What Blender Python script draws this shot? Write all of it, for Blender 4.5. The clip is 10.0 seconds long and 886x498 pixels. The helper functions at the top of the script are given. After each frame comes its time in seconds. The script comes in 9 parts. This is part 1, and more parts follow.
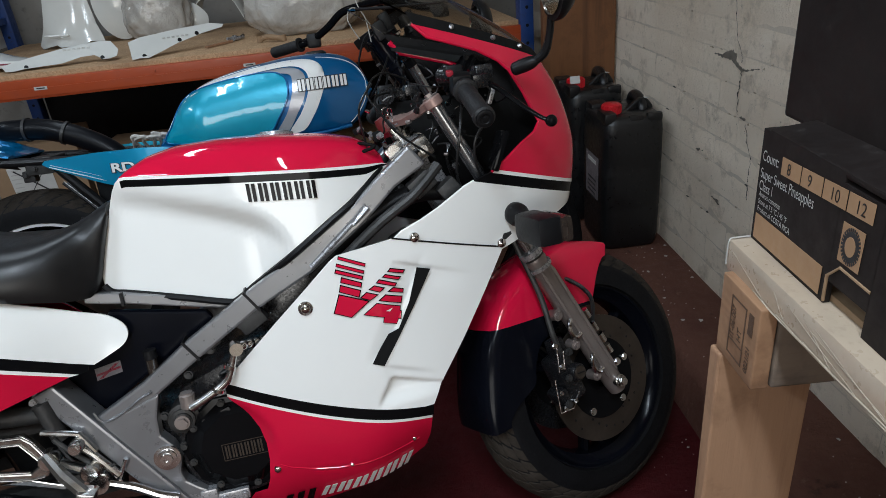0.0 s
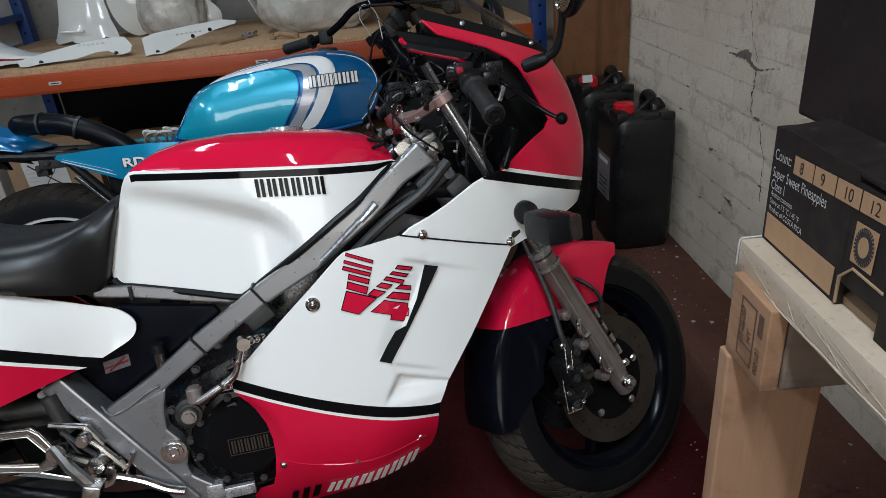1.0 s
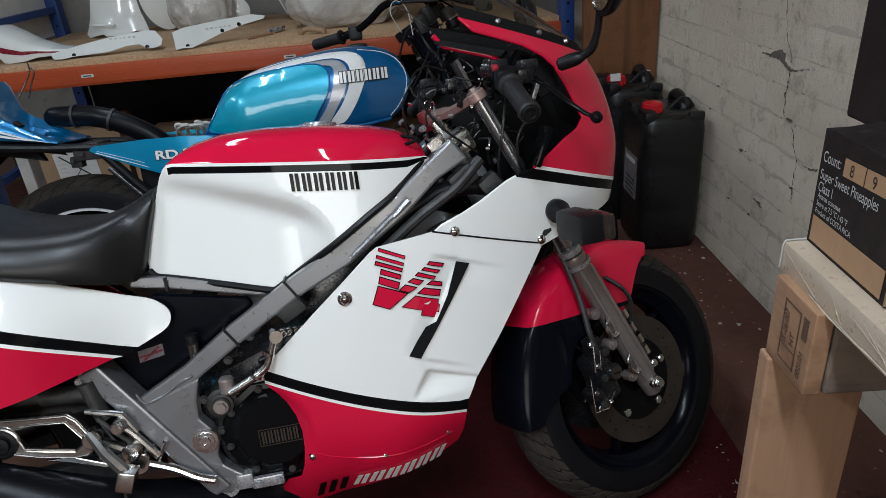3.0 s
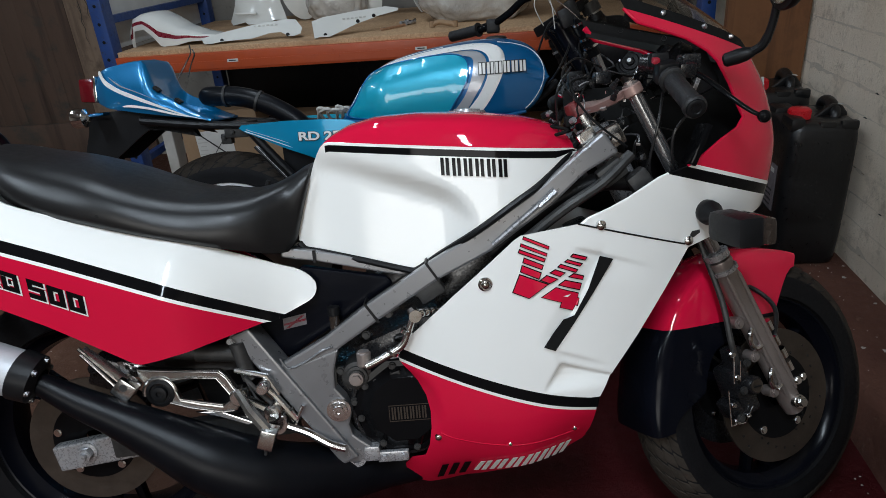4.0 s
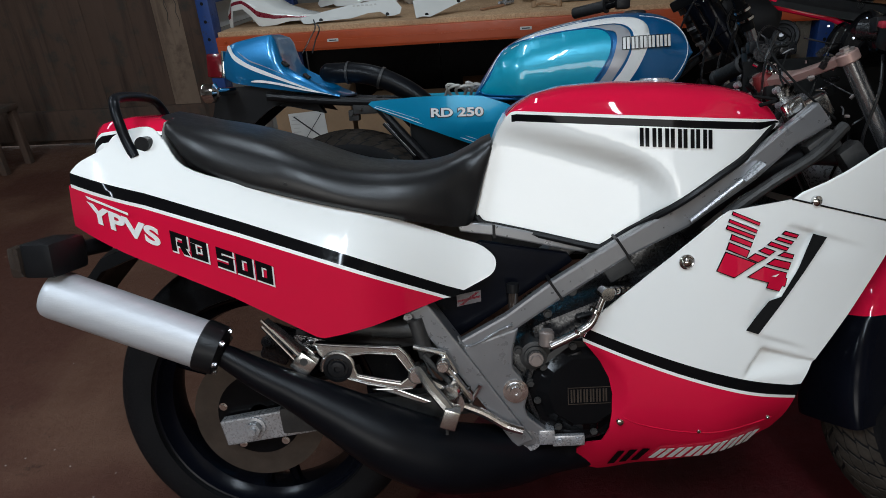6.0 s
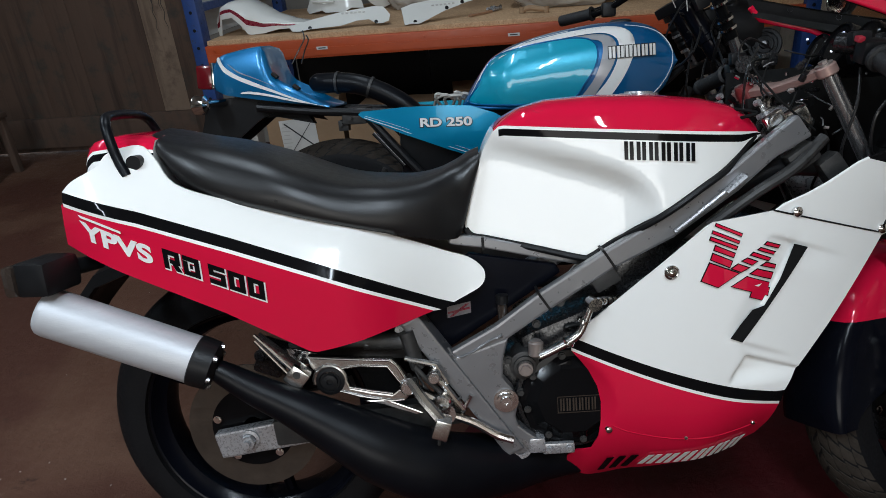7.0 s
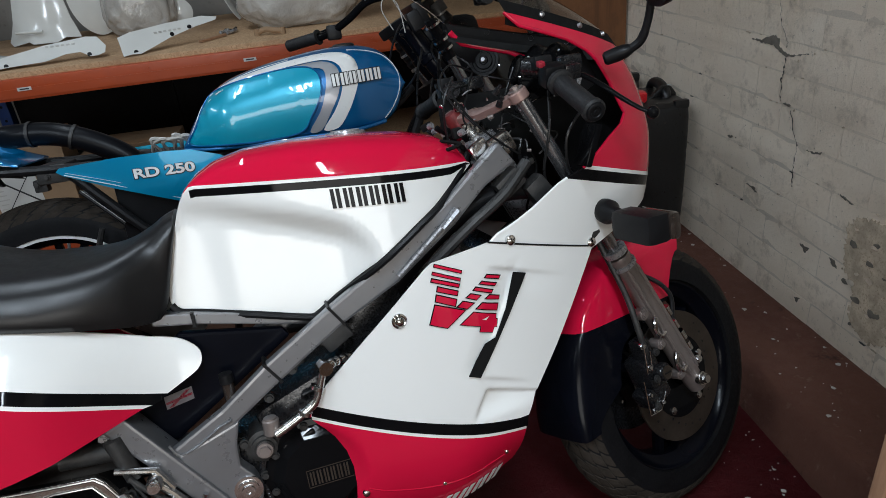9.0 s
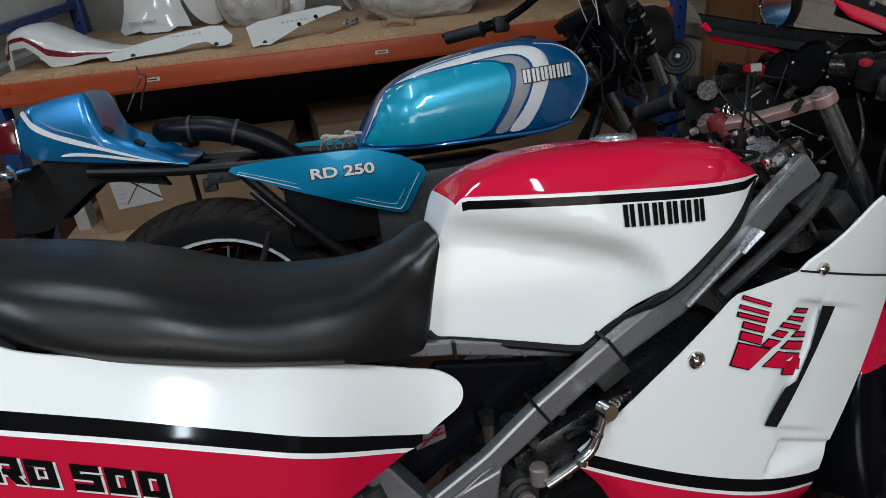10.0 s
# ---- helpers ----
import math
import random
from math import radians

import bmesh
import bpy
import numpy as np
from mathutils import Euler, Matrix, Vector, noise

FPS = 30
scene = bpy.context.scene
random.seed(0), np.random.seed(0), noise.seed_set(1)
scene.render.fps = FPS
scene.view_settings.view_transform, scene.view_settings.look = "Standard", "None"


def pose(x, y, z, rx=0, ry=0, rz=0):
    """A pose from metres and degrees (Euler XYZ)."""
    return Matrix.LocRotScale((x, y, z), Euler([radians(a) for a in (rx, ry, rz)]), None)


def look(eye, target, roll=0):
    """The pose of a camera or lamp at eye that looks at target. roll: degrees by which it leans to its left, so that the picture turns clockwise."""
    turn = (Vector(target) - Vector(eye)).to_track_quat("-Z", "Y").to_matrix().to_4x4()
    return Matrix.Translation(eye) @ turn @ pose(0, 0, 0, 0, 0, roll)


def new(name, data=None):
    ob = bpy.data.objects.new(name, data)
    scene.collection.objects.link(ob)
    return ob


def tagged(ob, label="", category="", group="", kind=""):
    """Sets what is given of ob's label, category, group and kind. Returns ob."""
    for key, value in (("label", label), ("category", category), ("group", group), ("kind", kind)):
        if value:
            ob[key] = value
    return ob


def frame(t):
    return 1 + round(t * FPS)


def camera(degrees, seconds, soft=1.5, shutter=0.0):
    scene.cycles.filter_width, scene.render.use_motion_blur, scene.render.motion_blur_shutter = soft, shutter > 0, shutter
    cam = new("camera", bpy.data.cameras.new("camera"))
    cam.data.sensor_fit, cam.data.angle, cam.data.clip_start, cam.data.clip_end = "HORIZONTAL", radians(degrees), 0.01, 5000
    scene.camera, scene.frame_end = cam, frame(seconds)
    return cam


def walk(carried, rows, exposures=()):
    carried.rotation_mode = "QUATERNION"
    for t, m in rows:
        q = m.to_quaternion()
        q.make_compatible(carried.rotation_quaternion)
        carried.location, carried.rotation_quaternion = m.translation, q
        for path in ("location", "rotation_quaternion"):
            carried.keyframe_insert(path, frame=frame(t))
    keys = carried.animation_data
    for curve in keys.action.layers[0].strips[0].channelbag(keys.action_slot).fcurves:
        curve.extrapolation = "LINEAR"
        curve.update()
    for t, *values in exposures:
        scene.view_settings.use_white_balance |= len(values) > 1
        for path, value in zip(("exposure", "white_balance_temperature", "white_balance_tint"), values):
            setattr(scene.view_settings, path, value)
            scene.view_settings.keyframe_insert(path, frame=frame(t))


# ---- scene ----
cam = camera(67.6, 10.0, 0.8)
PATH = [
    (0, (0.008, 0.004, 1.179), (0.216, 1.794, 0.312), -5.4),
    (0.5, (0.014, 0.008, 1.175), (0.204, 1.801, 0.309), -5.2),
    (1, (0.013, 0.007, 1.174), (0.188, 1.801, 0.307), -5.2),
    (1.5, (0.011, 0.002, 1.173), (0.17, 1.798, 0.308), -5.1),
    (2, (0.002, -0.002, 1.18), (0.146, 1.795, 0.313), -5.0),
    (3.5, (-0.042, 0.009, 1.173), (0.04, 1.808, 0.302), -4.7),
    (4, (-0.102, -0.003, 1.168), (-0.257, 1.8, 0.315), -4.4),
    (4.5, (-0.15, -0.032, 1.188), (-0.416, 1.761, 0.343), -4.1),
    (5, (-0.26, 0.016, 1.165), (-0.532, 1.805, 0.315), -3.9),
    (5.5, (-0.362, 0.036, 1.143), (-0.64, 1.822, 0.289), -4.5),
    (5.7, (-0.371, 0.021, 1.137), (-0.633, 1.806, 0.275), -4.5),
    (6.8, (-0.413, -0.001, 1.155), (-0.646, 1.786, 0.286), -5.0),
    (7, (-0.375, 0.003, 1.166), (-0.601, 1.79, 0.297), -5.1),
    (7.5, (-0.282, 0.027, 1.184), (-0.357, 1.82, 0.3), -5.3),
    (8, (-0.217, 0.06, 1.181), (-0.099, 1.845, 0.286), -5.7),
    (8.5, (-0.175, 0.09, 1.189), (0.081, 1.859, 0.291), -5.8),
    (9, (-0.208, 0.122, 1.187), (0.126, 1.875, 0.285), -5.7),
    (9.5, (-0.393, 0.165, 1.169), (-0.029, 1.908, 0.259), -5.1),
    (10, (-0.547, 0.343, 1.189), (-0.301, 2.109, 0.283), -5.4),
]
EXPOSURES = [(0.0, 0.07), (2.0, 0.07), (3.5, 0.01), (4.0, 0.0), (4.5, -0.16), (5.5, -0.20), (7.0, -0.06), (8.0, -0.08), (9.0, 0.03), (9.5, 0.02), (10.0, -0.18)]
walk(cam, [(t, look(eye, target, roll)) for t, eye, target, roll in PATH], EXPOSURES)

# ---- light ----
world = bpy.data.worlds.new("daylight")
scene.world = world
world.use_nodes = True
wn = world.node_tree.nodes
sky = wn.new("ShaderNodeTexSky")
sky.sky_type, sky.sun_disc = "NISHITA", False
sky.sun_elevation, sky.sun_rotation = radians(38), radians(200)
wn["Background"].inputs["Strength"].default_value = 0.12
world.node_tree.links.new(sky.outputs[0], wn["Background"].inputs["Color"])


def lamp(name, kind, energy, matrix, color=(1, 1, 1), size=(1, 1)):
    data = bpy.data.lights.new(name, kind)
    data.energy, data.color = energy, color
    if kind == "AREA":
        data.shape, data.size, data.size_y = "RECTANGLE", size[0], size[1]
    ob = new(name, data)
    ob.matrix_basis = matrix
    return ob


sun = lamp("sun", "SUN", 1.2, look((-3, -8, 8), (0, 0, 0)), (1.0, 0.96, 0.9))
sun.data.angle = radians(10)
# daylight from behind the camera; the window it comes through is assumed
lamp("assumed_window_daylight", "AREA", 53, look((-0.55, -3.75, 1.58), (-0.5, 1.2, 0.85)), (0.975, 0.945, 0.90), (2.9, 1.24))
# fluorescent tubes under the ceiling, running towards the racking
TUBES = [(-0.22, -0.45, 2.62), (-2.1, -0.3, 2.62), (-0.9, 2.1, 2.62), (-3.0, 2.1, 2.62)]
for tx, ty, tz in TUBES:
    lamp("tube_light", "AREA", 48 if ty < 1 else 14, look((tx, ty, tz - 0.05), (tx, ty + 0.001, 0)), (0.75, 0.875, 1.0), (0.06, 1.4))


# ---- materials ----
def material(name):
    m = bpy.data.materials.new(name)
    m.use_nodes = True
    return m, m.node_tree, m.node_tree.nodes["Principled BSDF"]


def noise_node(nt, scale, detail=4.0, rough=0.55, coords="Object", stretch=None):
    tc = nt.nodes.new("ShaderNodeTexCoord")
    n = nt.nodes.new("ShaderNodeTexNoise")
    n.inputs["Scale"].default_value = scale
    n.inputs["Detail"].default_value = detail
    n.inputs["Roughness"].default_value = rough
    if stretch:
        mp = nt.nodes.new("ShaderNodeMapping")
        mp.inputs["Scale"].default_value = stretch
        nt.links.new(tc.outputs[coords], mp.inputs["Vector"])
        nt.links.new(mp.outputs[0], n.inputs["Vector"])
    elif coords == "World":
        geo = nt.nodes.new("ShaderNodeNewGeometry")
        nt.links.new(geo.outputs["Position"], n.inputs["Vector"])
    else:
        nt.links.new(tc.outputs[coords], n.inputs["Vector"])
    return n


def ramp(nt, fac, stops):
    r = nt.nodes.new("ShaderNodeValToRGB")
    while len(r.color_ramp.elements) < len(stops):
        r.color_ramp.elements.new(0.5)
    for e, (p, c) in zip(r.color_ramp.elements, stops):
        e.position, e.color = p, (*c, 1)
    nt.links.new(fac, r.inputs[0])
    return r.outputs[0]


def mix(nt, fac, a, b):
    m = nt.nodes.new("ShaderNodeMix")
    m.data_type = "RGBA"
    nt.links.new(fac, m.inputs[0])
    for sock, val in ((m.inputs[6], a), (m.inputs[7], b)):
        if isinstance(val, tuple):
            sock.default_value = (*val, 1)
        else:
            nt.links.new(val, sock)
    return m.outputs[2]


def bump(nt, b, height, strength, distance=0.002):
    n = nt.nodes.new("ShaderNodeBump")
    n.inputs["Strength"].default_value, n.inputs["Distance"].default_value = strength, distance
    nt.links.new(height, n.inputs["Height"])
    nt.links.new(n.outputs[0], b.inputs["Normal"])


def surface(name, color, rough=0.5, metal=0.0, coat=0.0, vary=0.12, scale=9.0, bumps=0.0, bump_scale=120.0, rough_vary=0.12, dirt=None, dirt_at=(0.56, 0.7), stretch=None, spec=0.5):
    """A plain material with two scales of colour change, uneven gloss, fine relief and, if given, stains of the colour dirt."""
    m, nt, b = material(name)
    big = noise_node(nt, scale, 5, 0.6, stretch=stretch)
    lo, hi = tuple(c * (1 - vary) for c in color), tuple(min(1, c * (1 + vary)) for c in color)
    col = ramp(nt, big.outputs[0], [(0.3, lo), (0.7, hi)])
    fine = noise_node(nt, scale * 9, 3, 0.6, stretch=stretch)
    if dirt:
        col = mix(nt, ramp(nt, fine.outputs[0], [(dirt_at[0], (0, 0, 0)), (dirt_at[1], (1, 1, 1))]), col, dirt)
    nt.links.new(col, b.inputs["Base Color"])
    nt.links.new(ramp(nt, fine.outputs[0], [(0.3, (max(0.02, rough - rough_vary),) * 3), (0.7, (min(1, rough + rough_vary),) * 3)]), b.inputs["Roughness"])
    b.inputs["Metallic"].default_value = metal
    b.inputs["Coat Weight"].default_value = coat
    b.inputs["Coat Roughness"].default_value = 0.04
    b.inputs["Specular IOR Level"].default_value = spec
    if bumps:
        bump(nt, b, noise_node(nt, bump_scale, 4, 0.6, stretch=stretch).outputs[0], bumps)
    return m


WHITE = surface("gloss_white_paint", (0.79, 0.785, 0.755), 0.10, vary=0.010, scale=5, rough_vary=0.004)
RED = surface("gloss_red_paint", (0.58, 0.007, 0.040), 0.035, vary=0.012, scale=4, rough_vary=0.004)
BLACK = surface("gloss_black_paint", (0.0045, 0.0045, 0.005), 0.06, vary=0.2, rough_vary=0.01, spec=0.09)
LINING = surface("dull_black_lining", (0.008, 0.008, 0.008), 0.8, spec=0.1, vary=0.3)
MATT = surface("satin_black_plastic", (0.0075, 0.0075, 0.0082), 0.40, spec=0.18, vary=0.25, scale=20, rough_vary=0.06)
EXHAUST = surface("satin_black_exhaust_paint", (0.0035, 0.004, 0.0055), 0.36, vary=0.2, scale=12, rough_vary=0.03, spec=0.16)
FLAP = surface("satin_blue_black_plastic", (0.003, 0.0035, 0.006), 0.20, vary=0.15, scale=12, rough_vary=0.02, spec=0.11)
STRIPE_SILVER = surface("silver_stripe_paint", (0.40, 0.41, 0.43), 0.22, 0.3, vary=0.04, rough_vary=0.02)
FORK_TUBE = surface("worn_chromed_fork_tube", (0.30, 0.30, 0.31), 0.22, 0.9, vary=0.06, scale=20, rough_vary=0.05)
ENGINE = surface("black_engine_paint", (0.008, 0.008, 0.009), 0.28, vary=0.3, scale=25, bumps=0.06, bump_scale=120)
DARK = surface("dark_mechanical_parts", (0.032, 0.031, 0.030), 0.5, 0.3, vary=0.4, scale=40, bumps=0.3)
DULL_GREY = surface("dull_grey_fork_tube", (0.30, 0.30, 0.31), 0.28, 0.85, vary=0.04, scale=6, rough_vary=0.02)
RUBBER = surface("tyre_rubber", (0.005, 0.005, 0.0058), 0.62, spec=0.17, vary=0.25, scale=16, bumps=0.25, bump_scale=220, dirt=(0.017, 0.015, 0.013), dirt_at=(0.62, 0.8))
GRIP = surface("grip_rubber", (0.007, 0.007, 0.0075), 0.6, vary=0.2, bumps=0.4, bump_scale=500)
SILVER = surface("silver_frame_paint", (0.215, 0.217, 0.225), 0.30, 0.6, coat=0.5, vary=0.04, scale=6, rough_vary=0.04)
ALU = surface("cast_aluminium", (0.38, 0.38, 0.39), 0.30, 0.6, vary=0.10, scale=20, bumps=0.08, bump_scale=200, dirt=(0.24, 0.23, 0.215), dirt_at=(0.64, 0.9))
CAST = surface("bright_cast_alloy", (0.56, 0.555, 0.54), 0.22, 1.0, vary=0.08, scale=12, bumps=0.03, bump_scale=160, rough_vary=0.05)
POLISHED = surface("polished_cast_alloy", (0.70, 0.70, 0.71), 0.16, 1.0, vary=0.06, scale=14, rough_vary=0.07)
SWITCH_RED = surface("dark_red_switch_plastic", (0.28, 0.012, 0.025), 0.4, vary=0.1)
CHROME = surface("chromed_steel", (0.68, 0.68, 0.68), 0.1, 1.0, vary=0.06, scale=30, rough_vary=0.06)
FORK = surface("bronze_grey_fork_leg", (0.2581, 0.218, 0.2003), 0.42, 0.6, vary=0.1, scale=18, bumps=0.15, bump_scale=220)
BRUSHED = surface("brushed_aluminium_can", (0.50, 0.51, 0.53), 0.50, 0.4, vary=0.05, scale=6, bumps=0.12, bump_scale=60, stretch=(1, 1, 14), dirt=(0.34, 0.3, 0.24), dirt_at=(0.7, 0.85))
YOKE = surface("reddish_bronze_yoke", (0.36, 0.235, 0.205), 0.40, 0.45, vary=0.08, scale=18, bumps=0.1, bump_scale=220)
DISC = surface("worn_brake_disc_steel", (0.076, 0.060, 0.048), 0.40, 0.7, vary=0.2, scale=22, bumps=0.1)
VINYL = surface("black_seat_vinyl", (0.0068, 0.0066, 0.0070), 0.37, spec=0.40, vary=0.15, scale=8, bumps=0.08, bump_scale=420, rough_vary=0.04)
BLUE = surface("metallic_blue_paint", (0.0, 0.115, 0.31), 0.34, 0.35, coat=1.0, vary=0.03, scale=5, rough_vary=0.01)
BLUE_LIGHT = surface("light_metallic_blue_paint", (0.0, 0.33, 0.48), 0.36, 0.25, coat=1.0, vary=0.03, scale=5, rough_vary=0.01)
BLUE_MID = surface("mid_metallic_blue_paint", (0.0, 0.145, 0.34), 0.32, 0.45, coat=0.7, vary=0.03, scale=5, rough_vary=0.01)
BLUE_SIDE = surface("light_blue_side_panel_paint", (0.0, 0.245, 0.445), 0.30, 0.35, coat=0.3, vary=0.03, scale=5, rough_vary=0.01, spec=0.3)
LENS_RED = surface("red_lamp_lens", (0.11, 0.004, 0.008), 0.15, coat=0.6, vary=0.1)
LENS_DARK = surface("smoked_lamp_lens", (0.03, 0.022, 0.018), 0.12, coat=0.6, vary=0.2)
HOSE = surface("black_hose_rubber", (0.009, 0.009, 0.0095), 0.34, vary=0.2)
WIRE = surface("grey_cable_sheath", (0.42, 0.41, 0.38), 0.45, vary=0.1)
PLASTIC_RED = surface("red_plastic", (0.55, 0.012, 0.02), 0.35, vary=0.08)
FADED_RED = surface("faded_red_plastic", (0.16, 0.018, 0.018), 0.5, vary=0.25, scale=30)
HDPE = surface("black_jerrycan_plastic", (0.006, 0.006, 0.0065), 0.38, vary=0.3, scale=10, bumps=0.3, bump_scale=60, dirt=(0.04, 0.038, 0.036), dirt_at=(0.66, 0.85))
PAPER = surface("white_paper", (0.527, 0.5185, 0.493), 0.7, vary=0.06, scale=14)
INK = surface("black_print_ink", (0.015, 0.015, 0.016), 0.55, vary=0.2)
INK_BROWN = surface("brown_stamp_ink", (0.085, 0.045, 0.026), 0.7, vary=0.3, scale=60)
LETTER = surface("white_lettering", (0.74, 0.74, 0.72), 0.35, vary=0.03)
ORANGE = surface("orange_rack_paint", (0.3629, 0.0551, 0.013), 0.42, vary=0.08, scale=5, bumps=0.1, bump_scale=200, dirt=(0.30, 0.05, 0.02), dirt_at=(0.64, 0.8))
RACK_BLUE = surface("blue_rack_paint", (0.0096, 0.04, 0.16), 0.45, vary=0.2, scale=7, dirt=(0.03, 0.035, 0.06), dirt_at=(0.6, 0.75))
CREAM = surface("unpainted_white_fairing_gelcoat", (0.60, 0.60, 0.57), 0.14, coat=0.3, vary=0.04, scale=6, rough_vary=0.02)
MAROON = surface("maroon_stripe_paint", (0.16, 0.006, 0.018), 0.3, coat=0.6, vary=0.08)
KRAFT = surface("brown_cardboard", (0.27, 0.1725, 0.0975), 0.75, vary=0.1, scale=8, bumps=0.15, bump_scale=150)
KRAFT_PRINT = surface("unprinted_tan_cardboard", (0.335, 0.195, 0.103), 0.7, vary=0.07, scale=10)
CARD_BLACK = surface("black_printed_cardboard", (0.0125, 0.0088, 0.0078), 0.6, vary=0.3, scale=5, bumps=0.1, bump_scale=90, dirt=(0.042, 0.035, 0.032), dirt_at=(0.64, 0.85), spec=0.22)
FOAM = surface("cream_foam_slab", (0.44, 0.345, 0.255), 0.35, vary=0.10, scale=10, coat=0.4, bumps=0.15, bump_scale=70, dirt=(0.36, 0.275, 0.20), dirt_at=(0.62, 0.85))
CONCRETE_GREY = surface("pale_concrete_post", (0.42, 0.40, 0.37), 0.85, vary=0.15, scale=10, bumps=0.4, bump_scale=90)
# ceiling and wall greys are lowered to cut bounced light
CEILING = surface("darkened_ceiling_board", (0.30, 0.285, 0.26), 0.9, vary=0.08, scale=2.5)
PLASTER = surface("grey_painted_wall", (0.20, 0.185, 0.165), 0.85, vary=0.15, scale=3, bumps=0.4, bump_scale=40, dirt=(0.12, 0.11, 0.095), dirt_at=(0.6, 0.8))


def wood(name, light, dark, scale=3.0, along=(1, 1, 0.08), rough=0.65, stain=None):
    m, nt, b = material(name)
    g = noise_node(nt, scale * 9, 6, 0.65, stretch=along)
    col = ramp(nt, g.outputs[0], [(0.28, dark), (0.5, light), (0.75, tuple(c * 0.85 for c in light))])
    if stain:
        s = noise_node(nt, 7, 5, 0.7)
        col = mix(nt, ramp(nt, s.outputs[0], [(0.52, (0, 0, 0)), (0.68, (1, 1, 1))]), col, stain)
    nt.links.new(col, b.inputs["Base Color"])
    b.inputs["Roughness"].default_value = rough
    bump(nt, b, noise_node(nt, scale * 30, 4, 0.7, stretch=along).outputs[0], 0.35)
    return m


PINE = wood("raw_pine", (0.35, 0.197, 0.113), (0.15, 0.075, 0.041), scale=2.6, along=(1, 1, 0.06), stain=(0.185, 0.098, 0.054))
PINE_X = wood("raw_pine_lengthwise", (0.31, 0.170, 0.092), (0.12, 0.056, 0.028), scale=2.6, along=(1, 0.08, 1), stain=(0.165, 0.082, 0.042))
# weathered grey pine, darkened further for the shade it stands in
PINE_GREY = wood("weathered_grey_pine_shaded", (0.17, 0.125, 0.092), (0.050, 0.035, 0.026), scale=2.0, along=(0.12, 1, 1), stain=(0.075, 0.058, 0.045))
BROWN_BOARD = wood("varnished_brown_board", (0.17, 0.068, 0.024), (0.085, 0.030, 0.010), scale=2.2, rough=0.5, stain=(0.115, 0.045, 0.016))
DOOR_WOOD = wood("dark_weathered_door_wood", (0.088, 0.053, 0.037), (0.034, 0.020, 0.014), scale=1.4, along=(1, 1, 0.07), rough=0.85, stain=(0.048, 0.040, 0.032))
DOOR_PALE = wood("pale_worn_door_board", (0.22, 0.155, 0.11), (0.095, 0.062, 0.042), scale=1.6, rough=0.85, stain=(0.12, 0.082, 0.058))


def chipboard():
    m, nt, b = material("chipboard")
    tc = nt.nodes.new("ShaderNodeTexCoord")
    v = nt.nodes.new("ShaderNodeTexVoronoi")
    v.inputs["Scale"].default_value = 160
    nt.links.new(tc.outputs["Object"], v.inputs["Vector"])
    col = ramp(nt, v.outputs["Color"], [(0.1, (0.33, 0.20, 0.105)), (0.5, (0.42, 0.265, 0.145)), (0.9, (0.50, 0.33, 0.19))])
    s = noise_node(nt, 4, 5, 0.6)
    nt.links.new(mix(nt, ramp(nt, s.outputs[0], [(0.5, (0, 0, 0)), (0.75, (1, 1, 1))]), col, (0.27, 0.16, 0.085)), b.inputs["Base Color"])
    b.inputs["Roughness"].default_value = 0.75
    bump(nt, b, v.outputs["Distance"], 0.2)
    return m


CHIP = chipboard()


def brick_paint(name, shift):
    """Old white distemper over brick and joints: yellowed, pitted, flaking."""
    m, nt, b = material(name)
    info = nt.nodes.new("ShaderNodeObjectInfo")
    base = ramp(nt, info.outputs["Random"], [(0.0, (0.82 * shift, 0.70 * shift, 0.565 * shift)), (1.0, (0.84 * shift, 0.73 * shift, 0.60 * shift))])
    big = noise_node(nt, 3.2, 6, 0.65, "World")
    tint = mix(nt, ramp(nt, big.outputs[0], [(0.40, (0, 0, 0)), (0.68, (1, 1, 1))]), base, (0.76, 0.63, 0.49))
    mid = noise_node(nt, 11, 8, 0.75, "World")
    patch = mix(nt, ramp(nt, mid.outputs[0], [(0.53, (0, 0, 0)), (0.66, (1, 1, 1))]), tint, (0.55, 0.45, 0.345))
    fine = noise_node(nt, 75, 8, 0.8, "World")
    pits = mix(nt, ramp(nt, fine.outputs[0], [(0.61, (0, 0, 0)), (0.67, (1, 1, 1))]), patch, (0.22, 0.18, 0.14))
    nt.links.new(pits, b.inputs["Base Color"])
    b.inputs["Roughness"].default_value = 0.85
    add = nt.nodes.new("ShaderNodeMath")
    add.operation = "MULTIPLY_ADD"
    add.inputs[1].default_value = 0.8
    nt.links.new(mid.outputs[0], add.inputs[0])
    nt.links.new(fine.outputs[0], add.inputs[2])
    bump(nt, b, add.outputs[0], 0.95, 0.009)
    return m


BRICK = brick_paint("flaking_white_painted_brick", 1.0)
MORTAR = brick_paint("flaking_white_painted_mortar", 0.72)
SPALL = surface("grey_bare_mortar", (0.125, 0.108, 0.088), 0.95, vary=0.3, scale=30, bumps=0.6, bump_scale=120)
FLAKED = surface("brownish_bare_plaster", (0.44, 0.355, 0.26), 0.95, vary=0.30, scale=22, bumps=0.9, bump_scale=70, dirt=(0.27, 0.21, 0.145), dirt_at=(0.52, 0.72))
FADED = surface("faded_sticker_film", (0.12, 0.105, 0.11), 0.5, vary=0.3, scale=60)
TREAD = surface("dusty_tread_rubber", (0.030, 0.024, 0.019), 0.85, vary=0.35, scale=24, spec=0.15, bumps=0.3, bump_scale=260)
CRACK = surface("open_crack_dirt", (0.05, 0.045, 0.04), 0.95, vary=0.4, scale=60)


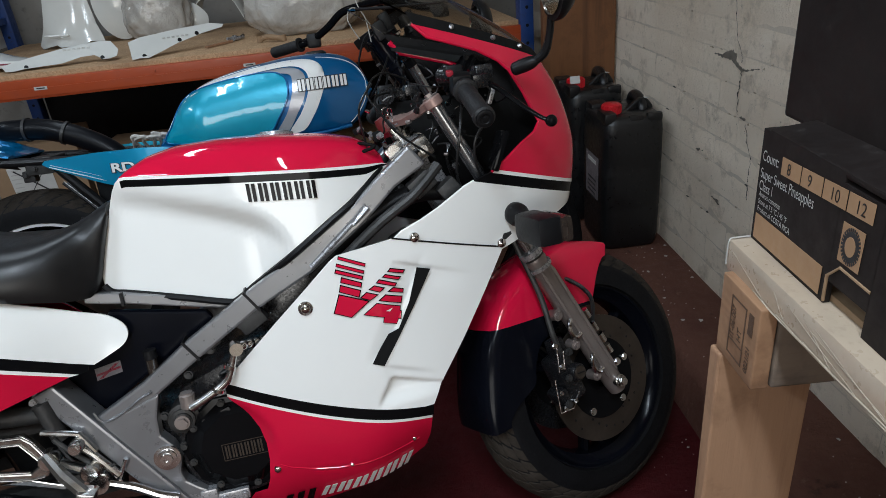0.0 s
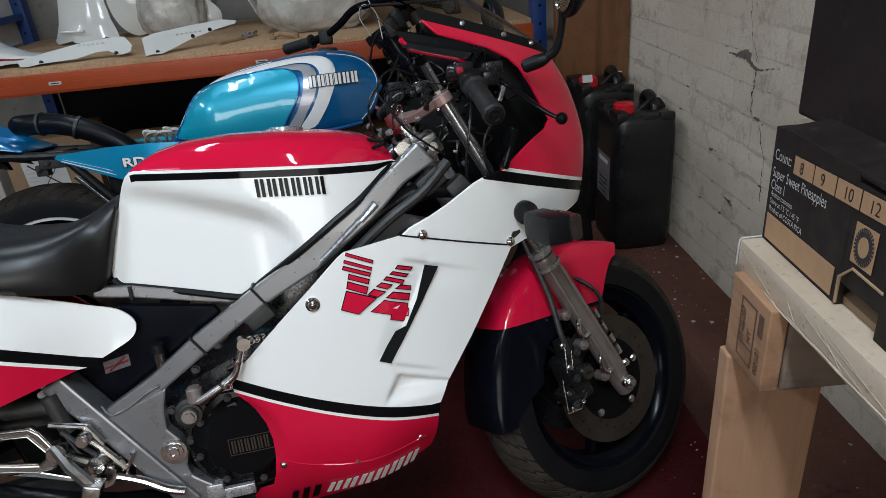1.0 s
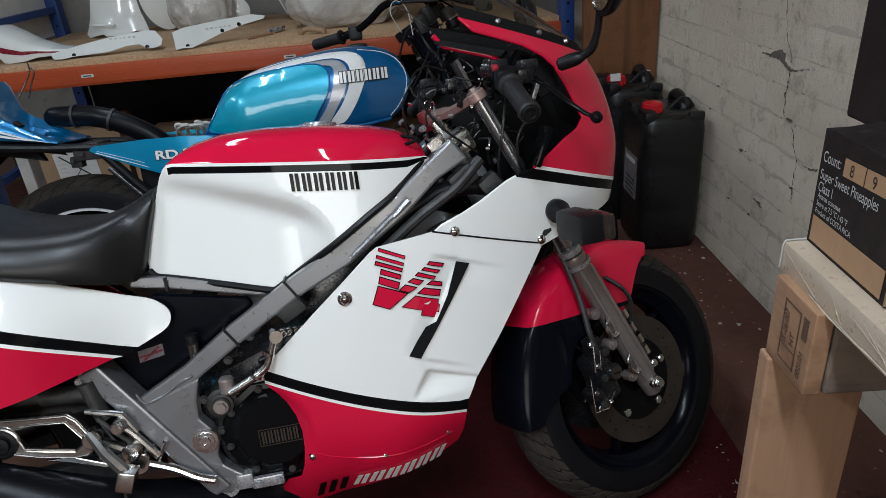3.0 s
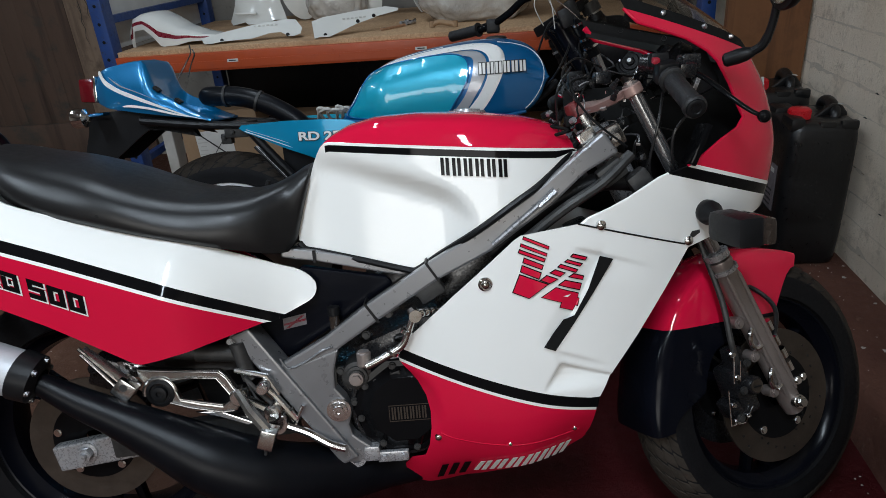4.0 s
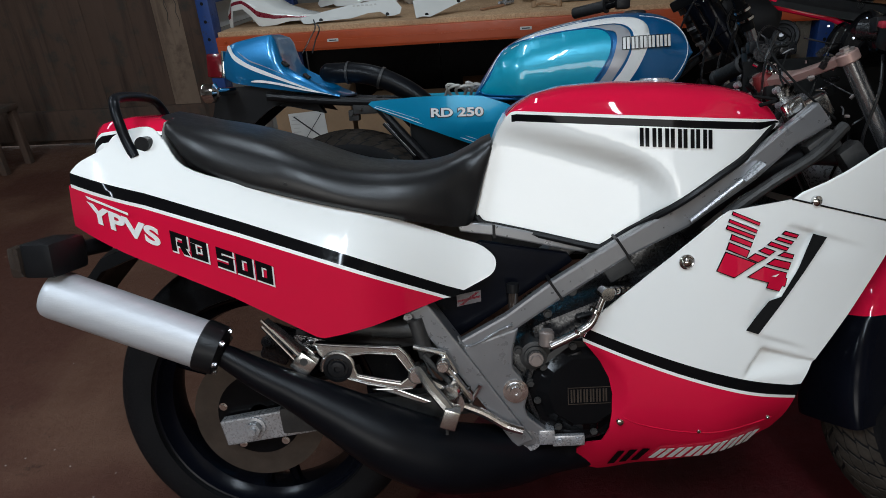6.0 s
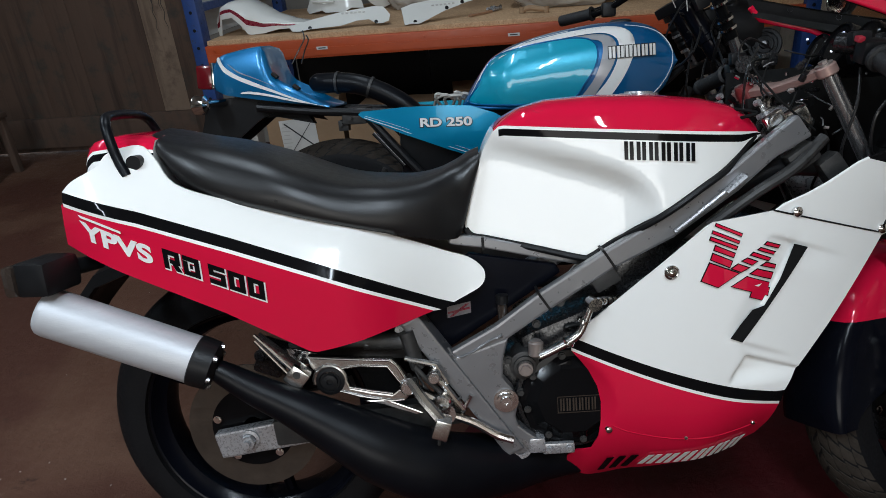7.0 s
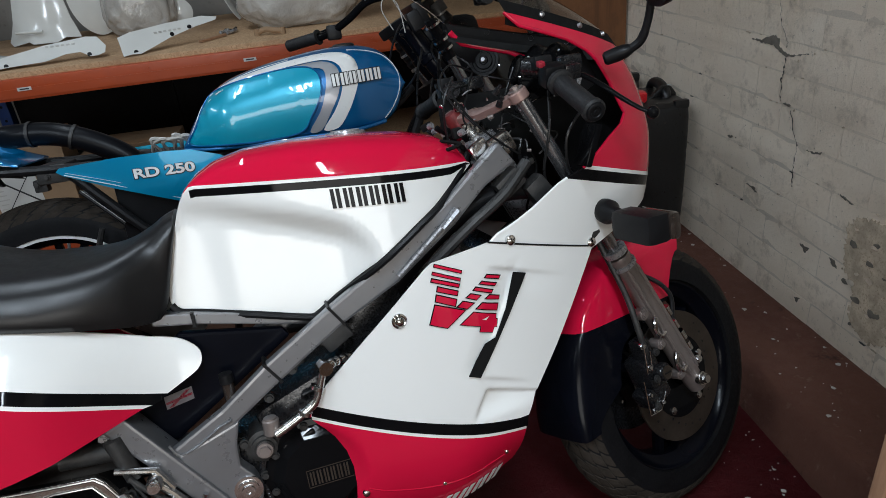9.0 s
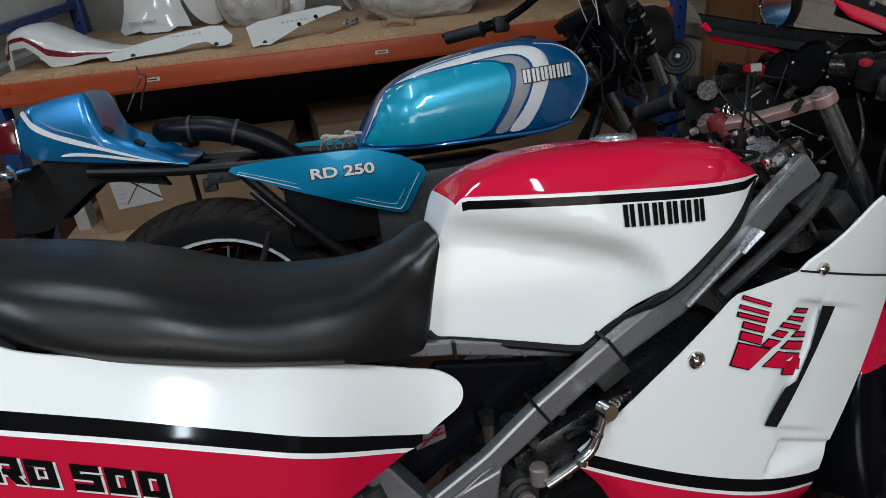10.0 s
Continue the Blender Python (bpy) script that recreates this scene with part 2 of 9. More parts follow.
def floor_paint(name, base, worn, dust, red=None):
    m, nt, b = material(name)
    big = noise_node(nt, 1.6, 6, 0.65)
    col = mix(nt, ramp(nt, big.outputs[0], [(0.46, (0, 0, 0)), (0.58, (1, 1, 1))]), base, worn)
    if red:
        patch = noise_node(nt, 0.9, 3, 0.5)
        col = mix(nt, ramp(nt, patch.outputs[0], [(0.47, (0, 0, 0)), (0.53, (1, 1, 1))]), col, red)
    fine = noise_node(nt, 26, 6, 0.7)
    col = mix(nt, ramp(nt, fine.outputs[0], [(0.60, (0, 0, 0)), (0.74, (1, 1, 1))]), col, dust)
    # scuffs and pits trodden into the paint
    scuff = noise_node(nt, 9, 9, 0.78)
    nt.links.new(mix(nt, ramp(nt, scuff.outputs[0], [(0.60, (0, 0, 0)), (0.66, (1, 1, 1))]), col, tuple(c * 0.45 for c in base)), b.inputs["Base Color"])
    nt.links.new(ramp(nt, fine.outputs[0], [(0.3, (0.45,) * 3), (0.7, (0.8,) * 3)]), b.inputs["Roughness"])
    b.inputs["Specular IOR Level"].default_value = 0.16
    bump(nt, b, scuff.outputs[0], 0.9, 0.012)
    return m


FLOOR = floor_paint("worn_painted_concrete_floor", (0.092, 0.043, 0.027), (0.122, 0.062, 0.040), (0.165, 0.100, 0.070), (0.074, 0.030, 0.020))
FLOOR_RED = floor_paint("dark_red_floor_paint", (0.048, 0.0035, 0.0048), (0.030, 0.0045, 0.0045), (0.040, 0.012, 0.010))
LEDGE = floor_paint("brown_painted_ledge", (0.118, 0.052, 0.036), (0.090, 0.038, 0.028), (0.19, 0.125, 0.092))


def clear(name, color, rough, ior=1.45):
    m, nt, b = material(name)
    b.inputs["Base Color"].default_value = (*color, 1)
    b.inputs["Roughness"].default_value = rough
    b.inputs["Transmission Weight"].default_value = 1.0
    b.inputs["IOR"].default_value = ior
    return m


SCREEN = clear("smoked_acrylic", (0.72, 0.70, 0.66), 0.03, 1.15)


def wrap_plastic():
    m, nt, b = material("creased_clear_plastic_wrap")
    n = noise_node(nt, 9, 6, 0.6)
    nt.links.new(ramp(nt, n.outputs[0], [(0.35, (0.30, 0.285, 0.26)), (0.65, (0.46, 0.445, 0.415))]), b.inputs["Base Color"])
    b.inputs["Roughness"].default_value = 0.18
    b.inputs["Coat Weight"].default_value = 0.5
    bump(nt, b, n.outputs[0], 0.6, 0.03)
    return m


WRAP = wrap_plastic()
FILM = surface("clear_stretch_film", (0.44, 0.37, 0.29), 0.2, coat=0.8, vary=0.12, scale=30, bumps=0.6, bump_scale=60)
m_glow, nt_glow, b_glow = material("glowing_tube")
b_glow.inputs["Emission Color"].default_value = (0.88, 0.95, 1.0, 1)
b_glow.inputs["Emission Strength"].default_value = 6.0
GLOW = m_glow
m_out, nt_out, b_out = material("bright_outdoors")
b_out.inputs["Emission Color"].default_value = (0.95, 0.98, 1.0, 1)
b_out.inputs["Emission Strength"].default_value = 0.9
OUTDOORS = m_out


# ---- mesh helpers ----
def part(name, bm, mats, parent=None, label="", smooth=35):
    """Links a bmesh as one mesh object under a thing or part."""
    me = bpy.data.meshes.new(name)
    bm.to_mesh(me)
    bm.free()
    for m in mats if isinstance(mats, (list, tuple)) else [mats]:
        me.materials.append(m)
    if smooth:
        for p in me.polygons:
            p.use_smooth = True
        me.set_sharp_from_angle(angle=radians(smooth))
    ob = new(name, me)
    if parent:
        ob.parent = parent
    if label:
        ob["label"] = label
    return ob


def pieces(name, bm, mats, parent, label="", smooth=35):
    """Links each loose island of a bmesh as a part of its own."""
    bm.verts.ensure_lookup_table()
    seen, out = set(), []
    for v in bm.verts:
        if v in seen:
            continue
        island, todo = [], [v]
        seen.add(v)
        while todo:
            w = todo.pop()
            island.append(w)
            for e in w.link_edges:
                o = e.other_vert(w)
                if o not in seen:
                    seen.add(o)
                    todo.append(o)
        b = bmesh.new()
        at = {w: b.verts.new(w.co) for w in island}
        for f in {f for w in island for f in w.link_faces}:
            b.faces.new([at[w] for w in f.verts]).material_index = f.material_index
        out.append(part(name, b, mats, parent, label, smooth))
    bm.free()
    return out


def thing(name, label, category, m=None, group="", kind=""):
    ob = new(name)
    if m is not None:
        ob.matrix_basis = m
    return tagged(ob, label, category, group, kind)


def V(*a):
    return Vector(a)


def add_box(bm, c, s, rot=None, bevel=0.0, mat=0):
    r = bmesh.ops.create_cube(bm, size=1.0)
    vs = r["verts"]
    bmesh.ops.scale(bm, verts=vs, vec=s)
    if bevel:
        es = list({e for v in vs for e in v.link_edges})
        fs = bmesh.ops.bevel(bm, geom=es, offset=bevel, segments=2, affect="EDGES", profile=0.6)
        vs = list({v for f in fs["faces"] for v in f.verts} | {v for v in vs if v.is_valid})
    if rot is not None:
        bmesh.ops.rotate(bm, verts=vs, cent=(0, 0, 0), matrix=rot)
    bmesh.ops.translate(bm, verts=vs, vec=c)
    if mat:
        for f in {f for v in vs for f in v.link_faces}:
            f.material_index = mat
    return vs


def box(c, s, rot=None, bevel=0.0):
    bm = bmesh.new()
    add_box(bm, c, s, rot, bevel)
    return bm


def add_loft(bm, rings, closed=True, caps=True, mats=None):
    """Skins rings of equal count. mats: material index for each quad of a ring."""
    rows = [[bm.verts.new(p) for p in ring] for ring in rings]
    n = len(rows[0])
    for a, b in zip(rows, rows[1:]):
        for i in range(n if closed else n - 1):
            j = (i + 1) % n
            f = bm.faces.new((a[i], a[j], b[j], b[i]))
            if mats:
                f.material_index = mats[i]
    if caps and closed:
        bm.faces.new(rows[0])
        bm.faces.new(list(reversed(rows[-1])))
    return rows


def frame_axes(d):
    d = d.normalized()
    up = V(0, 0, 1) if abs(d.z) < 0.9 else V(1, 0, 0)
    u = d.cross(up).normalized()
    return u, u.cross(d).normalized()


def add_tube(bm, pts, r, seg=10, flat=1.0, caps=True):
    """Sweeps a round section along points; r may be a list."""
    pts = [Vector(p) for p in pts]
    rs = r if isinstance(r, (list, tuple)) else [r] * len(pts)
    u, w = frame_axes(pts[1] - pts[0])
    rings = []
    for i, (p, rad) in enumerate(zip(pts, rs)):
        d = (pts[min(i + 1, len(pts) - 1)] - pts[max(i - 1, 0)]).normalized()
        u = (u - d * u.dot(d)).normalized()
        w = d.cross(u)
        rings.append([p + u * (rad * math.cos(2 * math.pi * k / seg)) + w * (rad * flat * math.sin(2 * math.pi * k / seg)) for k in range(seg)])
    add_loft(bm, rings, caps=caps)


def tube(pts, r, seg=10, flat=1.0):
    bm = bmesh.new()
    add_tube(bm, pts, r, seg, flat)
    return bm


def spline(pts, n=8, closed=False):
    """Points on a smooth curve through the given ones."""
    ps = [Vector(p) for p in pts]
    out, m = [], len(ps)
    for i in range(m if closed else m - 1):
        if closed:
            a, b, c, d = ps[i - 1], ps[i], ps[(i + 1) % m], ps[(i + 2) % m]
        else:
            a, b, c, d = ps[max(i - 1, 0)], ps[i], ps[i + 1], ps[min(i + 2, m - 1)]
        for k in range(n):
            t = k / n
            out.append(0.5 * (2 * b + (c - a) * t + (2 * a - 5 * b + 4 * c - d) * t * t + (3 * b - a - 3 * c + d) * t ** 3))
    if not closed:
        out.append(ps[-1])
    return out


def lerp_at(table, x):
    """Smooth value at x from a table of (x, value)."""
    if x <= table[0][0]:
        return table[0][1]
    for (x0, v0), (x1, v1) in zip(table, table[1:]):
        if x <= x1:
            t = (x - x0) / (x1 - x0)
            return v0 + (v1 - v0) * t
    return table[-1][1]


def smooth_at(table, x):
    """Value at x on a smooth curve through a table of (x, value)."""
    n = len(table)
    for i in range(n - 1):
        if x <= table[i + 1][0] or i == n - 2:
            (x0, v0), (x1, v1) = table[i], table[i + 1]
            t = max(0.0, min(1.0, (x - x0) / (x1 - x0)))
            m0 = (v1 - table[i - 1][1]) / (x1 - table[i - 1][0]) if i else (v1 - v0) / (x1 - x0)
            m1 = (table[i + 2][1] - v0) / (table[i + 2][0] - x0) if i < n - 2 else (v1 - v0) / (x1 - x0)
            h = x1 - x0
            return (2 * t ** 3 - 3 * t * t + 1) * v0 + (t ** 3 - 2 * t * t + t) * h * m0 + (3 * t * t - 2 * t ** 3) * v1 + (t ** 3 - t * t) * h * m1


def add_lathe(bm, profile, origin, axis, seg=40, mat=0):
    """Turns a profile of (along the axis, radius) round the axis."""
    d = Vector(axis).normalized()
    u, w = frame_axes(d)
    rows = []
    for a, r in profile:
        rows.append([bm.verts.new(Vector(origin) + d * a + (u * math.cos(2 * math.pi * k / seg) + w * math.sin(2 * math.pi * k / seg)) * max(r, 1e-4)) for k in range(seg)])
    for a, b in zip(rows, rows[1:]):
        for i in range(seg):
            j = (i + 1) % seg
            f = bm.faces.new((a[i], a[j], b[j], b[i]))
            f.material_index = mat


def lathe(profile, origin, axis, seg=40):
    bm = bmesh.new()
    add_lathe(bm, profile, origin, axis, seg)
    bmesh.ops.remove_doubles(bm, verts=bm.verts, dist=2e-4)
    bmesh.ops.recalc_face_normals(bm, faces=bm.faces)
    return bm


def panel(outline, f, thick=0.004, step=0.025, holes=()):
    """A curved sheet: an outline in X and Z, laid on the surface Y = f(X, Z)."""
    bm = bmesh.new()
    face = bm.faces.new([bm.verts.new((p[0], 0, p[-1])) for p in outline])
    face.normal_update()
    bmesh.ops.triangulate(bm, faces=[face])
    xs, zs = [p[0] for p in outline], [p[-1] for p in outline]
    for lo, hi, no in ((min(xs), max(xs), (1, 0, 0)), (min(zs), max(zs), (0, 0, 1))):
        k = lo + step
        while k < hi:
            bmesh.ops.bisect_plane(bm, geom=bm.verts[:] + bm.edges[:] + bm.faces[:], plane_co=(k, 0, k), plane_no=no, dist=1e-5)
            k += step
    front = list(bm.faces)
    back = {}
    for v in list(bm.verts):
        y = f(v.co.x, v.co.z)
        v.co.y = y
        back[v] = bm.verts.new((v.co.x, y + thick, v.co.z))
    edges = [e for e in bm.edges if len(e.link_faces) == 1]
    for fc in front:
        bm.faces.new([back[v] for v in reversed(fc.verts)])
    for e in edges:
        a, b = e.verts
        bm.faces.new((a, b, back[b], back[a]))
    bmesh.ops.recalc_face_normals(bm, faces=bm.faces)
    return bm


def mirrored(bm):
    """A copy of a bmesh on the other side of the bike's middle plane."""
    c = bm.copy()
    for v in c.verts:
        v.co.y = -v.co.y
    bmesh.ops.reverse_faces(c, faces=c.faces)
    return c


def add_bolt(bm, p, axis=(0, -1, 0), r=0.007, h=0.006):
    d = Vector(axis).normalized()
    add_tube(bm, [Vector(p), Vector(p) + d * h * 0.5], r * 1.35, 12)
    add_tube(bm, [Vector(p) + d * h * 0.4, Vector(p) + d * h], r, 6)


def text_mesh(body, size, depth=0.0006, align="LEFT", bold=0.0):
    cu = bpy.data.curves.new("lettering", "FONT")
    cu.body, cu.size, cu.extrude, cu.align_x, cu.offset = body, size, depth, align, bold
    ob = new("lettering", cu)
    dg = bpy.context.evaluated_depsgraph_get()
    me = bpy.data.meshes.new_from_object(ob.evaluated_get(dg))
    bpy.data.objects.remove(ob)
    return me


def lettering(name, body, size, mat, parent, place, depth=0.0006, label="", bold=0.0):
    """Flat letters; place maps the letter's x and y (metres, from its left foot) and height off the surface to a point."""
    me = text_mesh(body, size, depth, bold=bold)
    for v in me.vertices:
        v.co = place(v.co.x, v.co.y, v.co.z)
    me.materials.append(mat)
    ob = new(name, me)
    ob.parent = parent
    if label:
        ob["label"] = label
    return ob


def quad_bars(shapes, place, h=0.0012):
    """Thin raised shapes (polygons in u, v) laid on a surface by place(u, v, height)."""
    bm = bmesh.new()
    for poly in shapes:
        a = [bm.verts.new(place(u, v, 0.0)) for u, v in poly]
        b = [bm.verts.new(place(u, v, h)) for u, v in poly]
        bm.faces.new(b)
        for i in range(len(poly)):
            j = (i + 1) % len(poly)
            bm.faces.new((a[i], a[j], b[j], b[i]))
    return bm


# ---- the garage ----
WALL_AT, WALL_TURN = (0.983, 1.05, 0.0), -3.2
WALL = pose(*WALL_AT, 0, 0, WALL_TURN)  # wall frame: face at x = 0, length along y


def build_room():
    tagged(part("floor", box((-1.6, 0.3, -0.06), (6.6, 8.6, 0.12)), FLOOR, smooth=0), "worn brown concrete garage floor with dust and stains", "floor", kind="structure")
    tagged(part("floor_paint", panel_flat([(-1.9, 0.35), (0.70, 0.45), (0.715, 0.98), (0.70, 1.55), (-0.2, 1.72), (-0.62, 1.12), (-0.78, 0.62), (-1.4, 0.52)], 0.004), FLOOR_RED, smooth=0), "patch of dark red paint on the concrete floor", "floor", kind="structure")
    bm = box((-1.6, 0.3, 2.76), (6.6, 8.6, 0.1))
    tagged(part("ceiling", bm, CEILING, smooth=0), "unseen ceiling boards, darkened to cut bounced light", "ceiling", kind="structure")
    # back wall, either side of and above the wooden door
    bm = box((-0.55, 4.2, 1.35), (3.5, 0.2, 2.7))
    add_box(bm, (-3.6, 4.2, 2.45), (2.6, 0.2, 0.5))
    tagged(part("wall_north", bm, PLASTER, smooth=0), "dingy grey rendered back wall", "wall", kind="structure")
    tagged(part("wall_west", box((-4.8, 0.3, 1.35), (0.2, 8.6, 2.7)), PLASTER, smooth=0), "unseen grey rendered side wall, darkened to cut bounced light", "wall", kind="structure")
    # unseen wall behind the camera; its sill is added to keep low surfaces darker
    bm = box((-3.4, -3.9, 1.35), (2.8, 0.2, 2.7))
    add_box(bm, (1.3, -3.9, 1.35), (0.8, 0.2, 2.7))
    add_box(bm, (-0.55, -3.9, 2.45), (2.9, 0.2, 0.5))
    add_box(bm, (-0.55, -3.9, 0.475), (2.9, 0.2, 0.95))
    tagged(part("wall_south", bm, PLASTER, smooth=0), "unseen rendered wall with an assumed wide window opening", "wall", kind="structure")
    tagged(part("ground", box((0, -30, -0.075), (80, 52, 0.1)), CONCRETE_GREY, smooth=0), "assumed pale concrete yard outside the unseen window", "ground", kind="structure")
    # ledge along the brick wall
    bm = bmesh.new()
    add_loft(bm, [[V(0.03, y, -0.004), V(-0.262, y, -0.004), V(-0.232, y, 0.090), V(-0.224, y, 0.106), V(-0.212, y, 0.114), V(0.03, y, 0.115)] for y in [-3.3 + 0.2 * k for k in range(38)]])
    bmesh.ops.recalc_face_normals(bm, faces=bm.faces)
    rnd = random.Random(8)
    for v in bm.verts:
        if v.co.z > 0.05 and v.co.x < -0.2:
            v.co += V(rnd.uniform(-0.004, 0.004), 0, rnd.uniform(-0.003, 0.002))
    ledge = part("ledge", bm, LEDGE)
    ledge.matrix_basis = WALL
    tagged(ledge, "brown painted concrete ledge at the foot of the brick wall, chipped and dusty", "ledge", kind="structure")
    # tubes
    for x, y, z in TUBES:
        t = thing("ceiling_light", "white batten with one lit fluorescent tube under the ceiling", "ceiling light", pose(x, y, z), "ceiling lights")
        part("batten", box((0, 0, 0.05), (0.07, 1.5, 0.05), bevel=0.006), LETTER, t)
        part("tube", tube([(0, -0.7, -0.012), (0, 0.7, -0.012)], 0.013, 12), GLOW, t, "glowing fluorescent tube")


def panel_flat(outline, z):
    bm = bmesh.new()
    pts = spline([(x, y, 0) for x, y in outline], 6, closed=True)
    top = [bm.verts.new((p.x, p.y, z)) for p in pts]
    low = [bm.verts.new((p.x, p.y, 0.0005)) for p in pts]
    bm.faces.new(top)
    for i in range(len(pts)):
        j = (i + 1) % len(pts)
        bm.faces.new((low[i], low[j], top[j], top[i]))
    bmesh.ops.recalc_face_normals(bm, faces=bm.faces)
    return bm


def build_door():
    door = thing("door_1", "dark weathered wooden garage door with a pale worn board and daylight under it", "door", pose(-2.3, 4.12, 0), kind="structure")
    rnd = random.Random(4)
    pale = box((-0.235, -0.004, 1.136), (0.185, 0.035, 2.248), bevel=0.002)
    part("plank", pale, DOOR_PALE, door, "pale worn plank split along the grain")
    x = -0.330
    while x > -2.35:
        part("plank", box((x - 0.0775, rnd.uniform(-0.004, 0.004), 1.136), (0.1542, 0.035, 2.248), bevel=0.0010), DOOR_WOOD, door)
        x -= 0.155
    # splits in the pale plank
    for k in range(9):
        u, z0 = rnd.uniform(-0.315, -0.155), rnd.uniform(0.6, 1.9)
        crack = [(u + 0.006 * math.sin(3.0 * j + k), -0.0225, z0 + 0.045 * j) for j in range(7)]
        part("split", tube(crack, [0.0006, 0.002, 0.0032, 0.0028, 0.0034, 0.0018, 0.0006], 6, 0.6), CRACK, door)
    for z in (0.145, 1.2, 2.1):
        part("rail", box((-0.78, -0.036, z), (1.32, 0.03, 0.2), bevel=0.005), DOOR_WOOD, door)
        part("rail", box((-1.98, -0.036, z), (0.86, 0.03, 0.2), bevel=0.005), DOOR_WOOD, door)
    part("door_post", box((-0.05, 0.0, 1.15), (0.18, 0.1, 2.3), bevel=0.006), DOOR_WOOD, door)
    part("notice", box((-1.58, -0.056, 0.555), (0.07, 0.004, 0.09)), PAPER, door, "small white paper notice")
    tagged(part("backdrop", box((-4.10, 4.165, 0.03), (1.18, 0.02, 0.10)), OUTDOORS, smooth=0), "bright strip of daylight under the door", "backdrop", kind="structure")
    # old wooden stool by the door
    st = thing("stool", "dark wooden stool standing by the door", "stool", pose(-3.62, 3.62, 0))
    part("seat", box((0, 0, 0.36), (0.32, 0.28, 0.035), bevel=0.008), DOOR_WOOD, st)
    for sx in (-0.13, 0.13):
        for sy in (-0.11, 0.11):
            part("leg", box((sx, sy, 0.172), (0.04, 0.04, 0.344), bevel=0.004), DOOR_WOOD, st)


build_room()
build_door()


# ---- the red and white motorcycle ----
BIKE = pose(-0.9007, 0.9963, 0, -13.0, 0, 4.7)
RAKE, STEER_ANGLE, AXLE_X, AXLE_Z = radians(26), radians(22), 1.335, 0.288
STEM = V(-math.sin(RAKE), 0, math.cos(RAKE))
STEM_FOOT = V(AXLE_X + 0.095, 0, 0)
STEER = Matrix.Translation((0, -0.020, -0.016)) @ Matrix.Translation(STEM_FOOT) @ Matrix.Rotation(STEER_ANGLE, 4, STEM) @ Matrix.Translation(-STEM_FOOT)


def steered(bm):
    bmesh.ops.transform(bm, matrix=STEER, verts=bm.verts)
    return bm


def smoothstep(a, b, x):
    t = max(0.0, min(1.0, (x - a) / (b - a)))
    return t * t * (3 - 2 * t)


def y_fairing(x, z):
    """The right side of the lower fairing."""
    y = -0.192 + 0.74 * (x - 0.88) ** 2
    y += 1.7 * max(0.0, 0.37 - z) ** 2 * (0.55 + 0.45 * smoothstep(0.62, 0.74, x))
    y += 1.3 * max(0.0, 0.31 - z) ** 2
    # rolled edge round the clutch cover
    y += 0.014 * (1 - smoothstep(0.072, 0.100, math.hypot(x - 0.590, z - 0.345))) * (1 - smoothstep(0.42, 0.445, z))
    # the belly tucks in towards the front wheel
    y += 0.045 * smoothstep(0.82, 0.98, x) * (1 - smoothstep(0.22, 0.37, z))
    # pressed steps: the air outlet behind the dark slot and the scoop low down
    edge = 0.983 - (0.619 - z) * 0.55
    inside = smoothstep(edge - 0.045, edge - 0.004, x) * (1 - smoothstep(edge - 0.006, edge + 0.006, x))
    y += 0.005 * inside * smoothstep(0.455, 0.49, z) * (1 - smoothstep(0.60, 0.655, z))
    # triangular scoop, deepest at its sharp rear edge, and the creases above it
    left = x - (0.875 + (z - 0.383) * 0.63)
    top = 0.434 - (x - 0.907) * 0.32 - z
    fade = 1 - 0.65 * max(0.0, min(1.0, (x - 0.90) / 0.08))
    y += 0.016 * fade * smoothstep(-0.006, 0.006, left) * smoothstep(-0.002, 0.006, top) * smoothstep(0.0, 0.03, z - 0.378)
    for x0, z0, x1, slope, size in ((0.936, 0.646, 1.10, 0.36, 0.005), (0.895, 0.461, 1.0, 0.368, 0.004)):
        below = z0 - slope * (x - x0) - z
        y += size * smoothstep(x0 - 0.005, x0 + 0.02, x) * (1 - smoothstep(x0 + 0.04, x1, x)) * smoothstep(-0.002, 0.005, below) * (1 - smoothstep(0.008, 0.05, below))
    return y


def y_tail(x, z):
    d = z - (0.702 - 0.389 * x)
    crown = 1 - 0.75 * smoothstep(0.20, 0.42, x)
    y = -0.215 + (crown * (0.45 * d + 2.4 * d * d) if d > 0 else 0.12 * -d)
    return y + 2.0 * max(0.0, -0.12 - x) ** 2


def tail_panel(outline, step):
    """A sheet of the tail; its front end bends in towards the frame."""
    bm = panel(outline, y_tail, step=step)
    for v in bm.verts:
        bend = 0.100 * smoothstep(0.22, 0.44, v.co.x)
        v.co.y += bend
        v.co.z -= 0.27 * bend
    return bm


TANK_TOP = [(0.438, 0.695), (0.452, 0.735), (0.466, 0.775), (0.480, 0.812), (0.497, 0.842), (0.52, 0.862), (0.55, 0.877), (0.60, 0.888), (0.68, 0.890), (0.78, 0.884), (0.87, 0.871), (0.92, 0.857), (0.948, 0.84), (0.962, 0.822), (0.968, 0.806)]
TANK_LOW = [(0.438, 0.668), (0.45, 0.655), (0.48, 0.648), (0.56, 0.628), (0.645, 0.606), (0.662, 0.608), (0.704, 0.634), (0.775, 0.682), (0.843, 0.725), (0.903, 0.761), (0.968, 0.798)]


REAR_BARE = 0.498


def stripe_z(x):
    return 0.850 - 0.098 * (x - 0.51)


